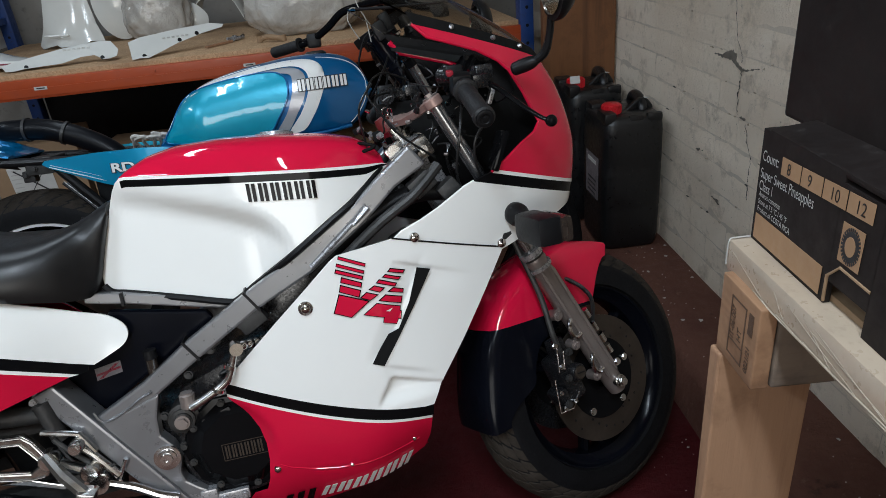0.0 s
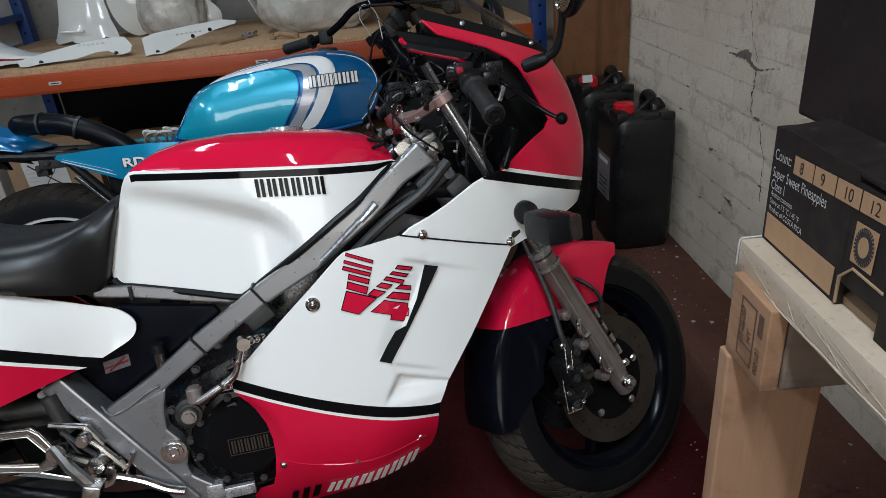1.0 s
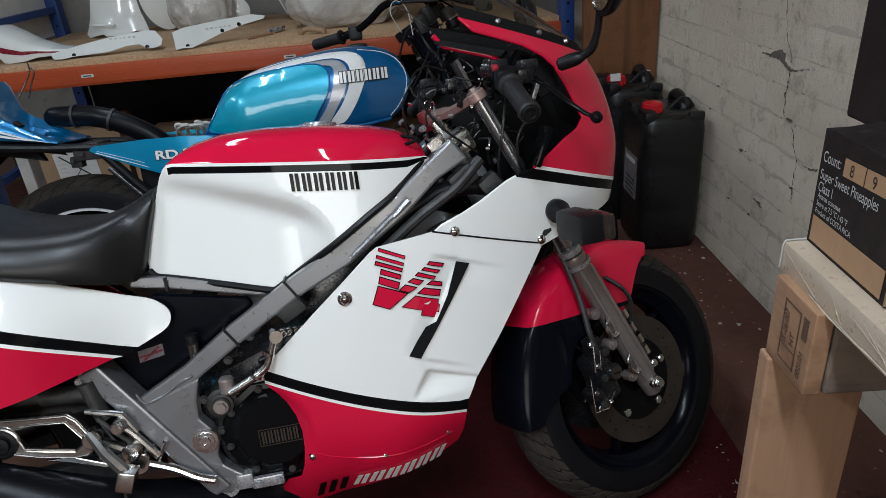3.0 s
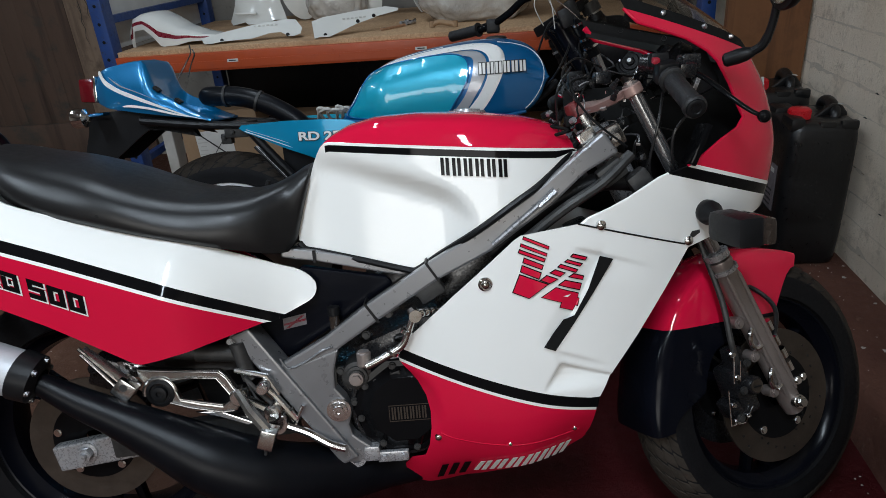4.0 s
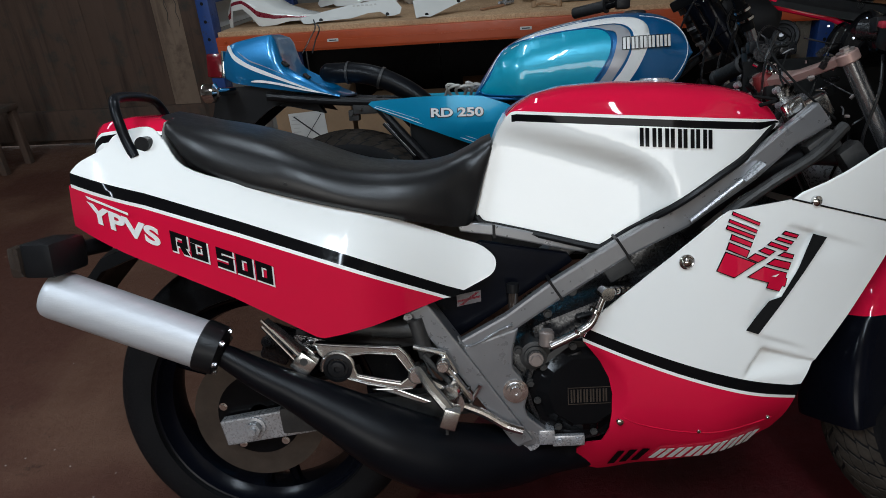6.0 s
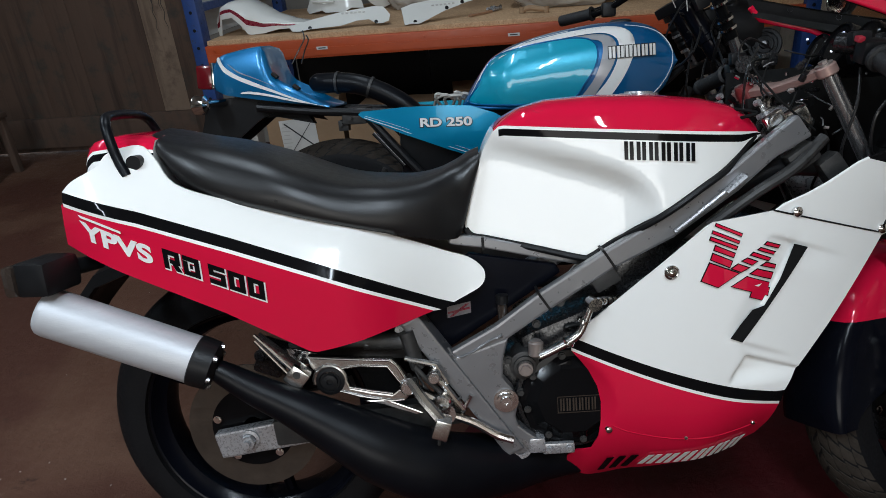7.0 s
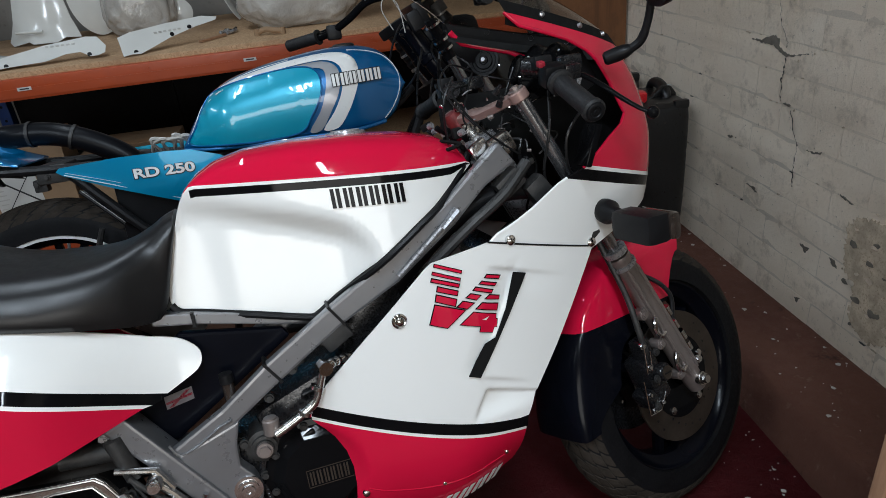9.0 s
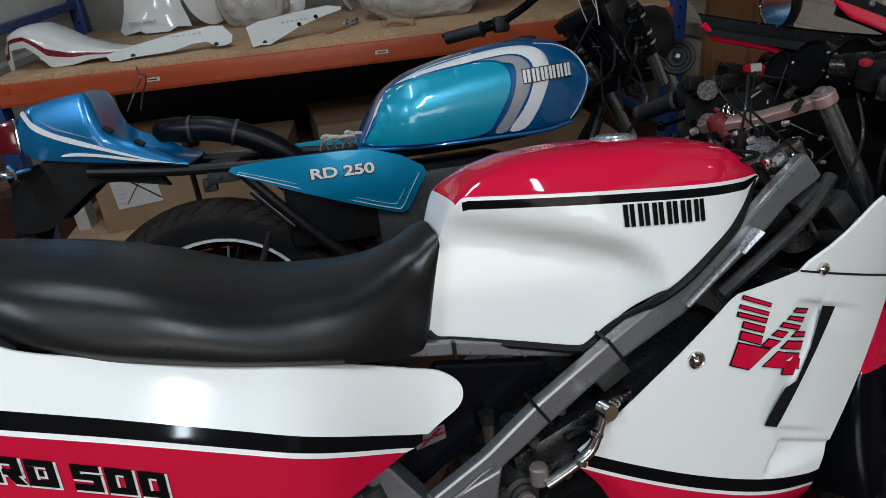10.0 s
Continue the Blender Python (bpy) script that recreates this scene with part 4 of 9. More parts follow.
def build_upper_fairing(bike):
    rows = [0.60, 0.62, 0.645, 0.67, 0.695, 0.715, 0.727, 0.747, 0.754, 0.775, 0.79, 0.808, 0.822, 0.835, 0.847, 0.858, 0.869, 0.88, 0.895, 0.91, 0.925, 0.935, 0.942, 0.949, 0.955, 0.958, 0.961, 0.963, 0.965, 0.966, 0.967, 0.968, 0.975, 0.985]
    kinds = [0, 0, 0, 0, 0, 0, 1, 0] + [2] * (len(rows) - 9)

    def shell(shrink):
        bm = bmesh.new()
        n = 56
        grid = [[bm.verts.new(fairing_point(z, k / n, shrink)) for k in range(n + 1)] for z in rows]
        for i in range(len(rows) - 1):
            for k in range(n):
                f = bm.faces.new((grid[i][k], grid[i][k + 1], grid[i + 1][k + 1], grid[i + 1][k]))
                f.material_index = kinds[i]
        # underside of the nose rises towards the front
        d = V(0.185, 0, 0.050)
        bmesh.ops.bisect_plane(bm, geom=bm.verts[:] + bm.edges[:] + bm.faces[:], plane_co=(1.153, 0, 0.617), plane_no=(d.z, 0, -d.x), clear_outer=True)
        bmesh.ops.recalc_face_normals(bm, faces=bm.faces)
        return bm

    part("upper_fairing", shell(0.0), [WHITE, BLACK, RED], bike, "red and white upper fairing with a black stripe", smooth=60)
    part("fairing_lining", shell(0.006), [LINING, LINING, LINING], bike, "black inside of the fairing", smooth=60)
    # rolled rim along the rear edge, both sides
    edge = [fairing_point(z, 1) - V(0, 0.003, 0) for z in rows if z > 0.94]
    part("fairing_rim", tube(edge, 0.0060, 8), RED, bike, smooth=60)
    for lo, hi, mat in ((0.0, 0.727, WHITE), (0.727, 0.747, BLACK), (0.747, 1.0, RED)):
        edge = [fairing_point(z, 0) + V(0, 0.003, 0) for z in rows if lo <= z <= hi]
        part("fairing_rim", tube([p for p in edge if p.z > 0.64 or p.x < 1.153], 0.0032, 8), mat, bike, smooth=60)
    # seam between the upper and lower fairing
    seam = [V(x, y_fairing(x, z) - 0.0005, z) for x, z in ((x, 0.685 - 0.30 * (x - 0.943)) for x in [0.943 + 0.02 * k for k in range(11)])]
    part("fairing_seam", tube(seam, 0.0016, 6), MATT, bike, "dark joint line")
    for x, z in ((0.983, 0.679), (1.150, 0.630)):
        b = bmesh.new()
        add_lathe(b, [(-0.003, 0.0085), (0.003, 0.0085), (0.006, 0.005), (0.007, 0.0)], (x, y_fairing(x, z) - 0.001, z), (0.2, -1, 0), 20)
        part("fairing_screw", b, CHROME, bike, "chromed dome screw")
    # rim of the screen: red band, black band, tinted screen
    base = [fairing_point(0.984, k / 80) + V(0, 0, 0.001) for k in range(81)]
    n = len(base)

    def ring_of(scale, dz, dx):
        return [V(1.15 + (p.x - 1.15) * scale + dx, p.y * scale, p.z + dz) for p in base]

    bm = bmesh.new()
    add_loft(bm, [ring_of(1.0, 0.0, 0), ring_of(0.985, 0.022, -0.012), ring_of(0.965, 0.021, -0.012)], closed=False)
    part("screen_rubber", bm, LINING, bike, "black band along the foot of the screen", smooth=60)
    # inner black cowl edge seen over the dials
    bm = bmesh.new()
    add_loft(bm, [ring_of(0.985, 0.000, 0), ring_of(0.96, -0.013, -0.004), ring_of(0.94, -0.018, -0.006)], closed=False)
    part("cockpit_rim", bm, LINING, bike, "black cockpit edge", smooth=60)
    # mirrored thickness of the screen
    tops = []
    for k in range(7):
        t = k / 6
        tops.append([V(1.15 + (p.x - 1.15) * (0.985 - 0.30 * t) - 0.012 - 0.105 * t, p.y * (0.985 - 0.28 * t), p.z + 0.020 + (0.105 * t - 0.02 * t * t) * (0.55 + 0.75 * max(0.0, (p.x - 1.03) / 0.27))) for p in base])
    bm = bmesh.new()
    add_loft(bm, tops, closed=False)
    bmesh.ops.recalc_face_normals(bm, faces=bm.faces)
    bmesh.ops.solidify(bm, geom=bm.faces[:], thickness=0.003)
    scr = part("windscreen", bm, SCREEN, bike, "smoked clear windscreen", smooth=60)
    scr.visible_shadow = False
    # black edge bead on the screen
    part("screen_bead", tube(tops[-1][2:-2], 0.003, 8), MATT, scr)
    for i in (8, 20, 30, 50, 60, 72):
        b = bmesh.new()
        q = ring_of(0.992, 0.012, -0.006)[min(i, n - 1)]
        add_lathe(b, [(-0.002, 0.005), (0.004, 0.0045), (0.006, 0.0)], q, (q.x - 1.1, q.y, 0.03), 12)
        part("screen_screw", b, DULL_GREY, bike)
    # mirrors
    for s in (-1, 1):
        b = bmesh.new()
        add_lathe(b, [(-0.024, 0.0), (-0.024, 0.008), (-0.020, 0.0115), (0.0, 0.0125), (0.012, 0.0115), (0.020, 0.0090), (0.024, 0.007), (0.024, 0.0)], (1.226, s * 0.156, 0.942), (0.80, s * 0.54, 0.22), 18)
        add_tube(b, spline([(1.243, s * 0.168, 0.947), (1.256, s * 0.180, 0.958), (1.262, s * 0.194, 0.985), (1.264, s * 0.207, 1.020)], 5), [0.0075] * 8 + [0.0065] * 8, 10)
        mir = part("mirror_stalk", b, MATT, bike, "black mirror stalk")
        b = bmesh.new()
        ringset = []
        for k, (o, r) in enumerate(((0.03, 0.2), (0.024, 0.7), (0.01, 0.95), (0.0, 1.0), (-0.004, 0.97))):
            ringset.append([V(1.262 + o, s * (0.232 + 0.052 * r * math.cos(a)), 1.056 + 0.054 * r * math.sin(a)) for a in (2 * math.pi * j / 24 for j in range(24))])
        add_loft(b, ringset)
        part("mirror_shell", b, MATT, mir, "black mirror housing", smooth=60)
        part("mirror_glass", lathe([(0.0, 0.001), (0.0, 0.043), (-0.002, 0.0435)], (1.2565, s * 0.232, 1.056), (1, 0, 0), 24), CHROME, mir, "mirror glass")
    # front indicators
    for s in (-1, 1):
        b = bmesh.new()
        add_lathe(b, [(-0.02, 0.018), (0.0, 0.022), (0.012, 0.022), (0.022, 0.014), (0.060, 0.013)], (1.184, s * 0.140, 0.680), (0.08, s, -0.12), 20)
        ind = part("indicator", b, MATT, bike, "black indicator on the fairing", smooth=50)
        part("housing", box((1.192, s * 0.236, 0.667), (0.050, 0.096, 0.052), Matrix.Rotation(radians(s * -8), 3, "Z"), 0.013), MATT, ind, "black indicator housing")
        part("lens", box((1.221, s * 0.240, 0.667), (0.024, 0.088, 0.046), Matrix.Rotation(radians(s * -8), 3, "Z"), 0.010), LENS_DARK, ind, "smoked indicator lens")
    # dials and the headlamp back, dark under the screen
    dash = part("instrument_panel", box((1.195, 0.02, 0.925), (0.05, 0.20, 0.08), Matrix.Rotation(radians(-25), 3, "Y"), 0.014), MATT, bike, "black instrument panel")
    for y, r in ((-0.055, 0.04), (0.03, 0.045), (0.10, 0.03)):
        part("dial", lathe([(0, r), (0.02, r), (0.022, r * 0.9), (0.018, r * 0.88), (0.018, 0)], (1.165, y, 0.935), (-0.9, 0, 0.42), 28), BLACK, dash, "round black dial")


def wheel_parts(parent, centre, outer, width, rim_r, hub, turn=None, spokes=3, tread=True, bead=True):
    """Tyre, cast rim with paired spokes and hub, round an axle along Y."""
    def fin(bm):
        return steered(bm) if turn else bm

    prof = []
    for k in range(25):
        a = math.pi * (k / 24) - math.pi / 2
        prof.append((width / 2 * math.sin(a) * (1.0 if abs(math.sin(a)) < 0.97 else 0.98), rim_r + (outer - rim_r) * max(0.0, math.cos(a)) ** 0.62))
    prof = [(-width * 0.36, rim_r - 0.004)] + prof + [(width * 0.36, rim_r - 0.004)]
    seg = 96
    bm = bmesh.new()
    add_lathe(bm, prof, centre, (0, 1, 0), seg)
    bmesh.ops.recalc_face_normals(bm, faces=bm.faces)
    tyre = part("tyre", fin(bm), RUBBER, parent, "black tyre with a fine block tread", smooth=60)
    if tread:
        # raised tread bars, slanted, in one joined part
        bm = bmesh.new()
        rnd = random.Random(9)
        nb = 46
        for i in range(nb):
            a0 = 2 * math.pi * i / nb
            for sgn in (-1, 1):
                for lane, (y0, y1) in enumerate(((0.012, 0.150), (0.166, 0.290), (0.304, 0.400), (0.412, 0.462))):
                    grid = []
                    c = Vector(centre)
                    for iy in range(4):
                        row = []
                        for ia in range(4):
                            y = sgn * width * (y0 + (y1 - y0) * iy / 3)
                            sn = min(0.999, abs(y) / (width / 2))
                            r = rim_r + (outer - rim_r) * math.cos(math.asin(sn)) ** 0.62 + (0.0024 if 0 < iy < 3 and 0 < ia < 3 else 0.0020)
                            turned = a0 + 0.025 * iy + 0.104 * ia / 3 + (0.06 if sgn > 0 else 0) + lane * 0.05
                            row.append(c + V(r * math.cos(turned), y, r * math.sin(turned)))
                        grid.append(row)
                    top = [[bm.verts.new(q) for q in row] for row in grid]
                    for iy in range(3):
                        for ia in range(3):
                            bm.faces.new((top[iy][ia], top[iy][ia + 1], top[iy + 1][ia + 1], top[iy + 1][ia]))
                    rim_v = top[0] + [top[1][3], top[2][3]] + top[3][::-1] + [top[2][0], top[1][0]]
                    low = [bm.verts.new(v.co - (V(v.co.x, 0, v.co.z) - V(c.x, 0, c.z)).normalized() * 0.004) for v in rim_v]
                    for m in range(12):
                        n = (m + 1) % 12
                        bm.faces.new((low[m], low[n], rim_v[n], rim_v[m]))
        bmesh.ops.recalc_face_normals(bm, faces=bm.faces)
        tagged(part("tread", fin(bm), TREAD, tyre, smooth=40), kind="stuff")
    w = width
    prof = [(-w * 0.40, rim_r + 0.004), (-w * 0.42, rim_r), (-w * 0.40, rim_r - 0.006), (-w * 0.30, rim_r - 0.012), (-w * 0.22, rim_r - 0.028), (0, rim_r - 0.034), (w * 0.22, rim_r - 0.028), (w * 0.30, rim_r - 0.012), (w * 0.40, rim_r - 0.006), (w * 0.42, rim_r), (w * 0.40, rim_r + 0.004)]
    bm = bmesh.new()
    add_lathe(bm, prof, centre, (0, 1, 0), 72)
    for i in range(spokes):
        for off in (-0.16, 0.16):
            a = 2 * math.pi * i / spokes + 0.5
            u = V(math.cos(a), 0, math.sin(a))
            a2 = a + off
            u2 = V(math.cos(a2), 0, math.sin(a2))
            add_tube(bm, [Vector(centre) + u * hub, Vector(centre) + u2 * (rim_r - 0.026)], [0.017, 0.014], 8, 0.75)
    add_lathe(bm, [(-0.05, 0.012), (-0.05, hub * 0.7), (-0.03, hub), (0.03, hub), (0.05, hub * 0.7), (0.05, 0.012)], centre, (0, 1, 0), 32)
    part("rim", fin(bm), FLAP, parent, "satin black cast rim with paired spokes", smooth=40)
    if bead:
        bm = bmesh.new()
        add_lathe(bm, [(-w * 0.425, rim_r - 0.003), (-w * 0.43, rim_r), (-w * 0.425, rim_r + 0.003)], centre, (0, 1, 0), 72)
        part("rim_line", fin(bm), BLACK, parent)


def disc_parts(parent, centre, r, y, turn=False, mat=None, drilled=True):
    bm = bmesh.new()
    c = V(centre[0], y, centre[2])
    add_lathe(bm, [(-0.002, r * 0.62), (-0.002, r), (0.002, r), (0.002, r * 0.62)], c, (0, 1, 0), 56)
    bmesh.ops.remove_doubles(bm, verts=bm.verts, dist=1e-5)
    d = part("brake_disc", steered(bm) if turn else bm, mat or DISC, parent, "drilled brown-grey brake disc", smooth=40)
    bm = bmesh.new()
    add_lathe(bm, [(-0.004, 0.02), (-0.004, r * 0.64), (0.004, r * 0.64), (0.004, 0.02)], c, (0, 1, 0), 40)
    part("disc_carrier", steered(bm) if turn else bm, BLACK, d, "black disc carrier")
    if drilled:
        bm = bmesh.new()
        for k in range(30):
            a = 2 * math.pi * k / 30
            rr = r * (0.68 + 0.05 * (k % 5))
            p = c + V(rr * math.cos(a), -0.0026, rr * math.sin(a))
            add_tube(bm, [p, p + V(0, 0.001, 0)], 0.0028, 8)
        tagged(part("drillings", steered(bm) if turn else bm, ENGINE, d, "dark drilled holes"), kind="stuff")
    bm = bmesh.new()
    for k in range(5):
        a = 2 * math.pi * k / 5 + 0.35
        p = c + V(r * 0.56 * math.cos(a), -0.004, r * 0.56 * math.sin(a))
        add_bolt(bm, p, r=0.006, h=0.005)
    pieces("disc_bolt", steered(bm) if turn else bm, CHROME, d, "small bright disc bolts")


def build_front_end(bike):
    c = (AXLE_X, 0, AXLE_Z)
    wheel = new("front_wheel")
    wheel.parent = bike
    wheel_parts(wheel, c, 0.275, 0.117, 0.199, 0.05, turn=True)
    disc_parts(wheel, c, 0.134, -0.066, True)
    # far disc coloured black in place of the shade between the spokes
    disc_parts(wheel, c, 0.134, 0.066, True, ENGINE)

    def leg_at(length, y, out=0.0):
        return V(AXLE_X, y, AXLE_Z) + STEM * length + V(out * math.cos(RAKE), 0, out * math.sin(RAKE))

    for s in (-1, 1):
        y = s * 0.098
        bm = bmesh.new()
        add_tube(bm, [leg_at(v, y) for v in (-0.030, -0.026, 0.0, 0.06, 0.20, 0.31, 0.318, 0.325)], [0.011, 0.018, 0.0210, 0.0208, 0.0208, 0.0220, 0.0240, 0.0225], 20)
        leg = part("fork_leg", steered(bm), FORK, bike, "bronze-grey fork leg", smooth=50)
        bm = bmesh.new()
        for o in (-0.017, 0.017):
            add_tube(bm, [leg_at(v, y + s * 0.0170, o * 0.8) for v in (0.020, 0.030, 0.285, 0.295)], [0.002, 0.0045, 0.0045, 0.002], 8)
        pieces("leg_rib", steered(bm), FORK, leg, "cast rib along the leg")
        bm = bmesh.new()
        add_tube(bm, [leg_at(0.300, y), leg_at(0.307, y)], 0.0270, 20)
        add_tube(bm, [leg_at(0.330, y), leg_at(0.342, y)], 0.0240, 20)
        pieces("dust_seal_ring", steered(bm), ALU, leg, "bright ring")
        bm = bmesh.new()
        add_tube(bm, [leg_at(0.32, y), leg_at(0.676, y)], 0.0130, 20)
        part("fork_tube", steered(bm), FORK_TUBE, leg, "chromed fork tube")
        bm = bmesh.new()
        add_tube(bm, [V(AXLE_X, y, AXLE_Z), V(AXLE_X, y + s * 0.026, AXLE_Z)], 0.0135, 18)
        add_bolt(bm, V(AXLE_X, y + s * 0.026, AXLE_Z), (0, s, 0), 0.0085, 0.012)
        part("axle_end", steered(bm), CAST, leg, "bright axle clamp and nut")
        # lugs and the anti-dive unit in front of the leg
        bm = bmesh.new()
        for v, o in ((0.045, -0.034), (0.13, -0.036), (0.205, -0.034)):
            p = leg_at(v, y - 0.004 * -s, o)
            add_tube(bm, [p + V(0, s * -0.010, 0), p + V(0, s * 0.012, 0)], 0.011, 14)
            add_box(bm, (p + leg_at(v, y)) / 2, (0.036, 0.014, 0.014), Matrix.Rotation(-RAKE, 3, "Y"), 0.003)
            add_bolt(bm, p + V(0, s * 0.012, 0), (0, s, 0), 0.006, 0.006)
        pieces("caliper_lug", steered(bm), FORK, leg, "cast lugs with bolts")
        bm = bmesh.new()
        for v, r in ((0.05, 0.008), (0.08, 0.009), (0.11, 0.007), (0.145, 0.008)):
            p = leg_at(v, y + s * 0.004, 0.031)
            add_tube(bm, [p, p + STEM * 0.02], r, 12)
        add_bolt(bm, leg_at(0.035, y + s * 0.02, 0.020), (0, s, 0), 0.006, 0.008)
        pieces("anti_dive_unit", steered(bm), POLISHED, leg, "cast anti-dive valve")
        bm = bmesh.new()
        for v in (0.062, 0.155):
            add_tube(bm, spline([leg_at(v - 0.014, y + s * 0.018, -0.014), leg_at(v - 0.010, y + s * 0.020, -0.030), leg_at(v + 0.006, y + s * 0.020, -0.033), leg_at(v + 0.018, y + s * 0.020, -0.027), leg_at(v + 0.026, y + s * 0.018, -0.016)], 4), 0.0048, 8)
        pieces("hose_guide", steered(bm), POLISHED, leg, "bright bent hose guide")
        bm = bmesh.new()
        add_tube(bm, spline([leg_at(0.12, y, 0.03), leg_at(0.17, y, 0.065), leg_at(0.22, y * 0.7, 0.06), leg_at(0.25, y * 0.4, 0.03)], 6), 0.0045, 8)
        part("brake_hose", steered(bm), HOSE, leg)
        # caliper behind the leg, black, with a round bright button
        bm = bmesh.new()
        cp = leg_at(0.085, y * 0.86, -0.085)
        add_box(bm, cp, (0.044, 0.052, 0.098), Matrix.Rotation(-RAKE * 0.7, 3, "Y"), 0.010)
        add_box(bm, cp + V(-0.024, s * 0.008, -0.034), (0.026, 0.042, 0.038), Matrix.Rotation(-0.5, 3, "Y"), 0.008)
        add_box(bm, cp + V(-0.012, s * 0.01, 0.062), (0.030, 0.03, 0.045), Matrix.Rotation(-0.2, 3, "Y"), 0.006)
        cal = part("brake_caliper", steered(bm), ENGINE, bike, "black brake caliper", smooth=40)
        bm = bmesh.new()
        add_lathe(bm, [(0, 0.018), (0.010, 0.018), (0.014, 0.0155), (0.015, 0.0)], cp + V(0.012, s * 0.026, 0.010), (0, s, 0), 24)
        part("piston_cap", steered(bm), ENGINE, cal)
        bm = bmesh.new()
        add_lathe(bm, [(0.0145, 0.0135), (0.0165, 0.0132), (0.0170, 0.0112), (0.0165, 0.0108), (0.0165, 0.0)], cp + V(0.012, s * 0.026, 0.010), (0, s, 0), 24)
        part("badge_cap", steered(bm), DISC, cal, "dull alloy cap with a rim")
        bm = bmesh.new()
        add_box(bm, cp + V(0.012, s * 0.0428, 0.010), (0.018, 0.002, 0.0026))
        part("badge_bar", steered(bm), MATT, cal, "dark slot across the cap")
        # thin bright lines drawn along the caliper's edges
        bm = bmesh.new()
        for q0, q1 in (((-0.045, -0.058), (-0.012, -0.058)), ((-0.045, -0.058), (-0.045, 0.010)), ((-0.012, -0.058), (0.010, -0.030)), ((-0.030, 0.02), (-0.026, 0.075)), ((-0.016, 0.022), (-0.012, 0.060))):
            add_tube(bm, [cp + V(q0[0], s * 0.030, q0[1]), cp + V(q1[0], s * 0.030, q1[1])], 0.0016, 6)
        pieces("caliper_edge", steered(bm), POLISHED, cal, "thin bright line along the caliper's edge")
        bm = bmesh.new()
        for dx, dz, rr in ((-0.030, 0.075, 0.008), (-0.022, 0.030, 0.007), (-0.036, -0.02, 0.006), (-0.030, -0.052, 0.008), (0.004, 0.052, 0.006), (-0.004, -0.045, 0.005)):
            add_bolt(bm, cp + V(dx, s * 0.026, dz), (0, s, 0), rr * 0.6, 0.009)
        pieces("caliper_bolt", steered(bm), POLISHED, cal, "bright caliper bolts")
        bm = bmesh.new()
        add_tube(bm, spline([cp + V(-0.01, s * 0.02, 0.05), cp + V(-0.03, s * 0.03, 0.10), cp + V(-0.035, s * 0.02, 0.18), cp + V(-0.06, s * 0.0, 0.30), cp + V(-0.10, 0, 0.42)], 6), 0.006, 8)
        for k in range(3):
            p = cp + V(-0.026 + 0.012 * k, s * 0.034, -0.045 + 0.05 * k)
            add_bolt(bm, p, (0, s, 0), 0.006, 0.006)
        part("brake_pipe", steered(bm), DARK, cal, "black brake pipe and bolts")

    # mudguard: an arch round the tyre
    def arch(a0, a1, n, depth, r, half):
        rings = []
        for k in range(n + 1):
            t = k / n
            a = radians(a0 + (a1 - a0) * t)
            d, rr = depth(t), r(t)
            u = V(math.cos(a), 0, math.sin(a))
            o = V(AXLE_X, 0, AXLE_Z)
            row = []
            for yy, fall in ((-1.0, 1.0), (-1.0, 0.6), (-0.99, 0.28), (-0.93, 0.10), (-0.75, 0.02), (-0.4, 0.0), (0, -0.02), (0.4, 0.0), (0.75, 0.02), (0.93, 0.10), (0.99, 0.28), (1.0, 0.6), (1.0, 1.0)):
                row.append(o + u * (rr - d * fall) + V(0, yy * half, 0))
            rings.append(row)
        bm = bmesh.new()
        add_loft(bm, rings, closed=False)
        bmesh.ops.recalc_face_normals(bm, faces=bm.faces)
        bmesh.ops.solidify(bm, geom=bm.faces[:], thickness=0.003)
        return steered(bm)

    def guard_depth(t):
        a = 74 + 115 * t
        return 0.030 + 0.108 * smoothstep(74, 88, a) - 0.02 * smoothstep(125, 148, a) - 0.075 * smoothstep(168, 189, a)

    for name, mat, label, side in (("mudguard", RED, "red front mudguard", -1), ("mudguard_flap", FLAP, "satin black rear part of the mudguard", 1)):
        bm = arch(74, 186, 60, guard_depth, lambda t: 0.292 + 0.010 * math.sin(math.pi * min(1.0, t * 1.2)), 0.068)
        bmesh.ops.transform(bm, matrix=STEER.inverted(), verts=bm.verts)
        bmesh.ops.bisect_plane(bm, geom=bm.verts[:] + bm.edges[:] + bm.faces[:], plane_co=(0, 0, 0.455), plane_no=(0.0, 0, side), clear_outer=True)
        part(name, steered(bm), mat, bike, label, smooth=50)

    # yokes, bars, grips
    bm = bmesh.new()
    bar = [V(1.064, -0.090, 0.900), V(1.050, -0.050, 0.888), V(1.029, -0.005, 0.876), V(1.004, 0.030, 0.873), V(0.998, 0.080, 0.872)]
    rows = []
    for i, p in enumerate(bar):
        d = (bar[min(i + 1, 4)] - bar[max(i - 1, 0)]).normalized()
        u = d.cross(STEM).normalized()
        rows.append([p + u * 0.015 * a + STEM * 0.0080 * c for a, c in ((-1, -0.7), (-0.7, -1), (0.7, -1), (1, -0.7), (1, 0.7), (0.7, 1), (-0.7, 1), (-1, 0.7))])
    add_loft(bm, rows)
    bmesh.ops.recalc_face_normals(bm, faces=bm.faces)
    for y in (-0.098, 0.098):
        ring = bmesh.new()
        add_tube(ring, [leg_at(0.674, y), leg_at(0.676, y), leg_at(0.690, y), leg_at(0.692, y)], [0.0160, 0.0178, 0.0178, 0.0160], 20)
        steered(ring)
        me = bpy.data.meshes.new("clamp")
        ring.to_mesh(me)
        ring.free()
        bm.from_mesh(me)
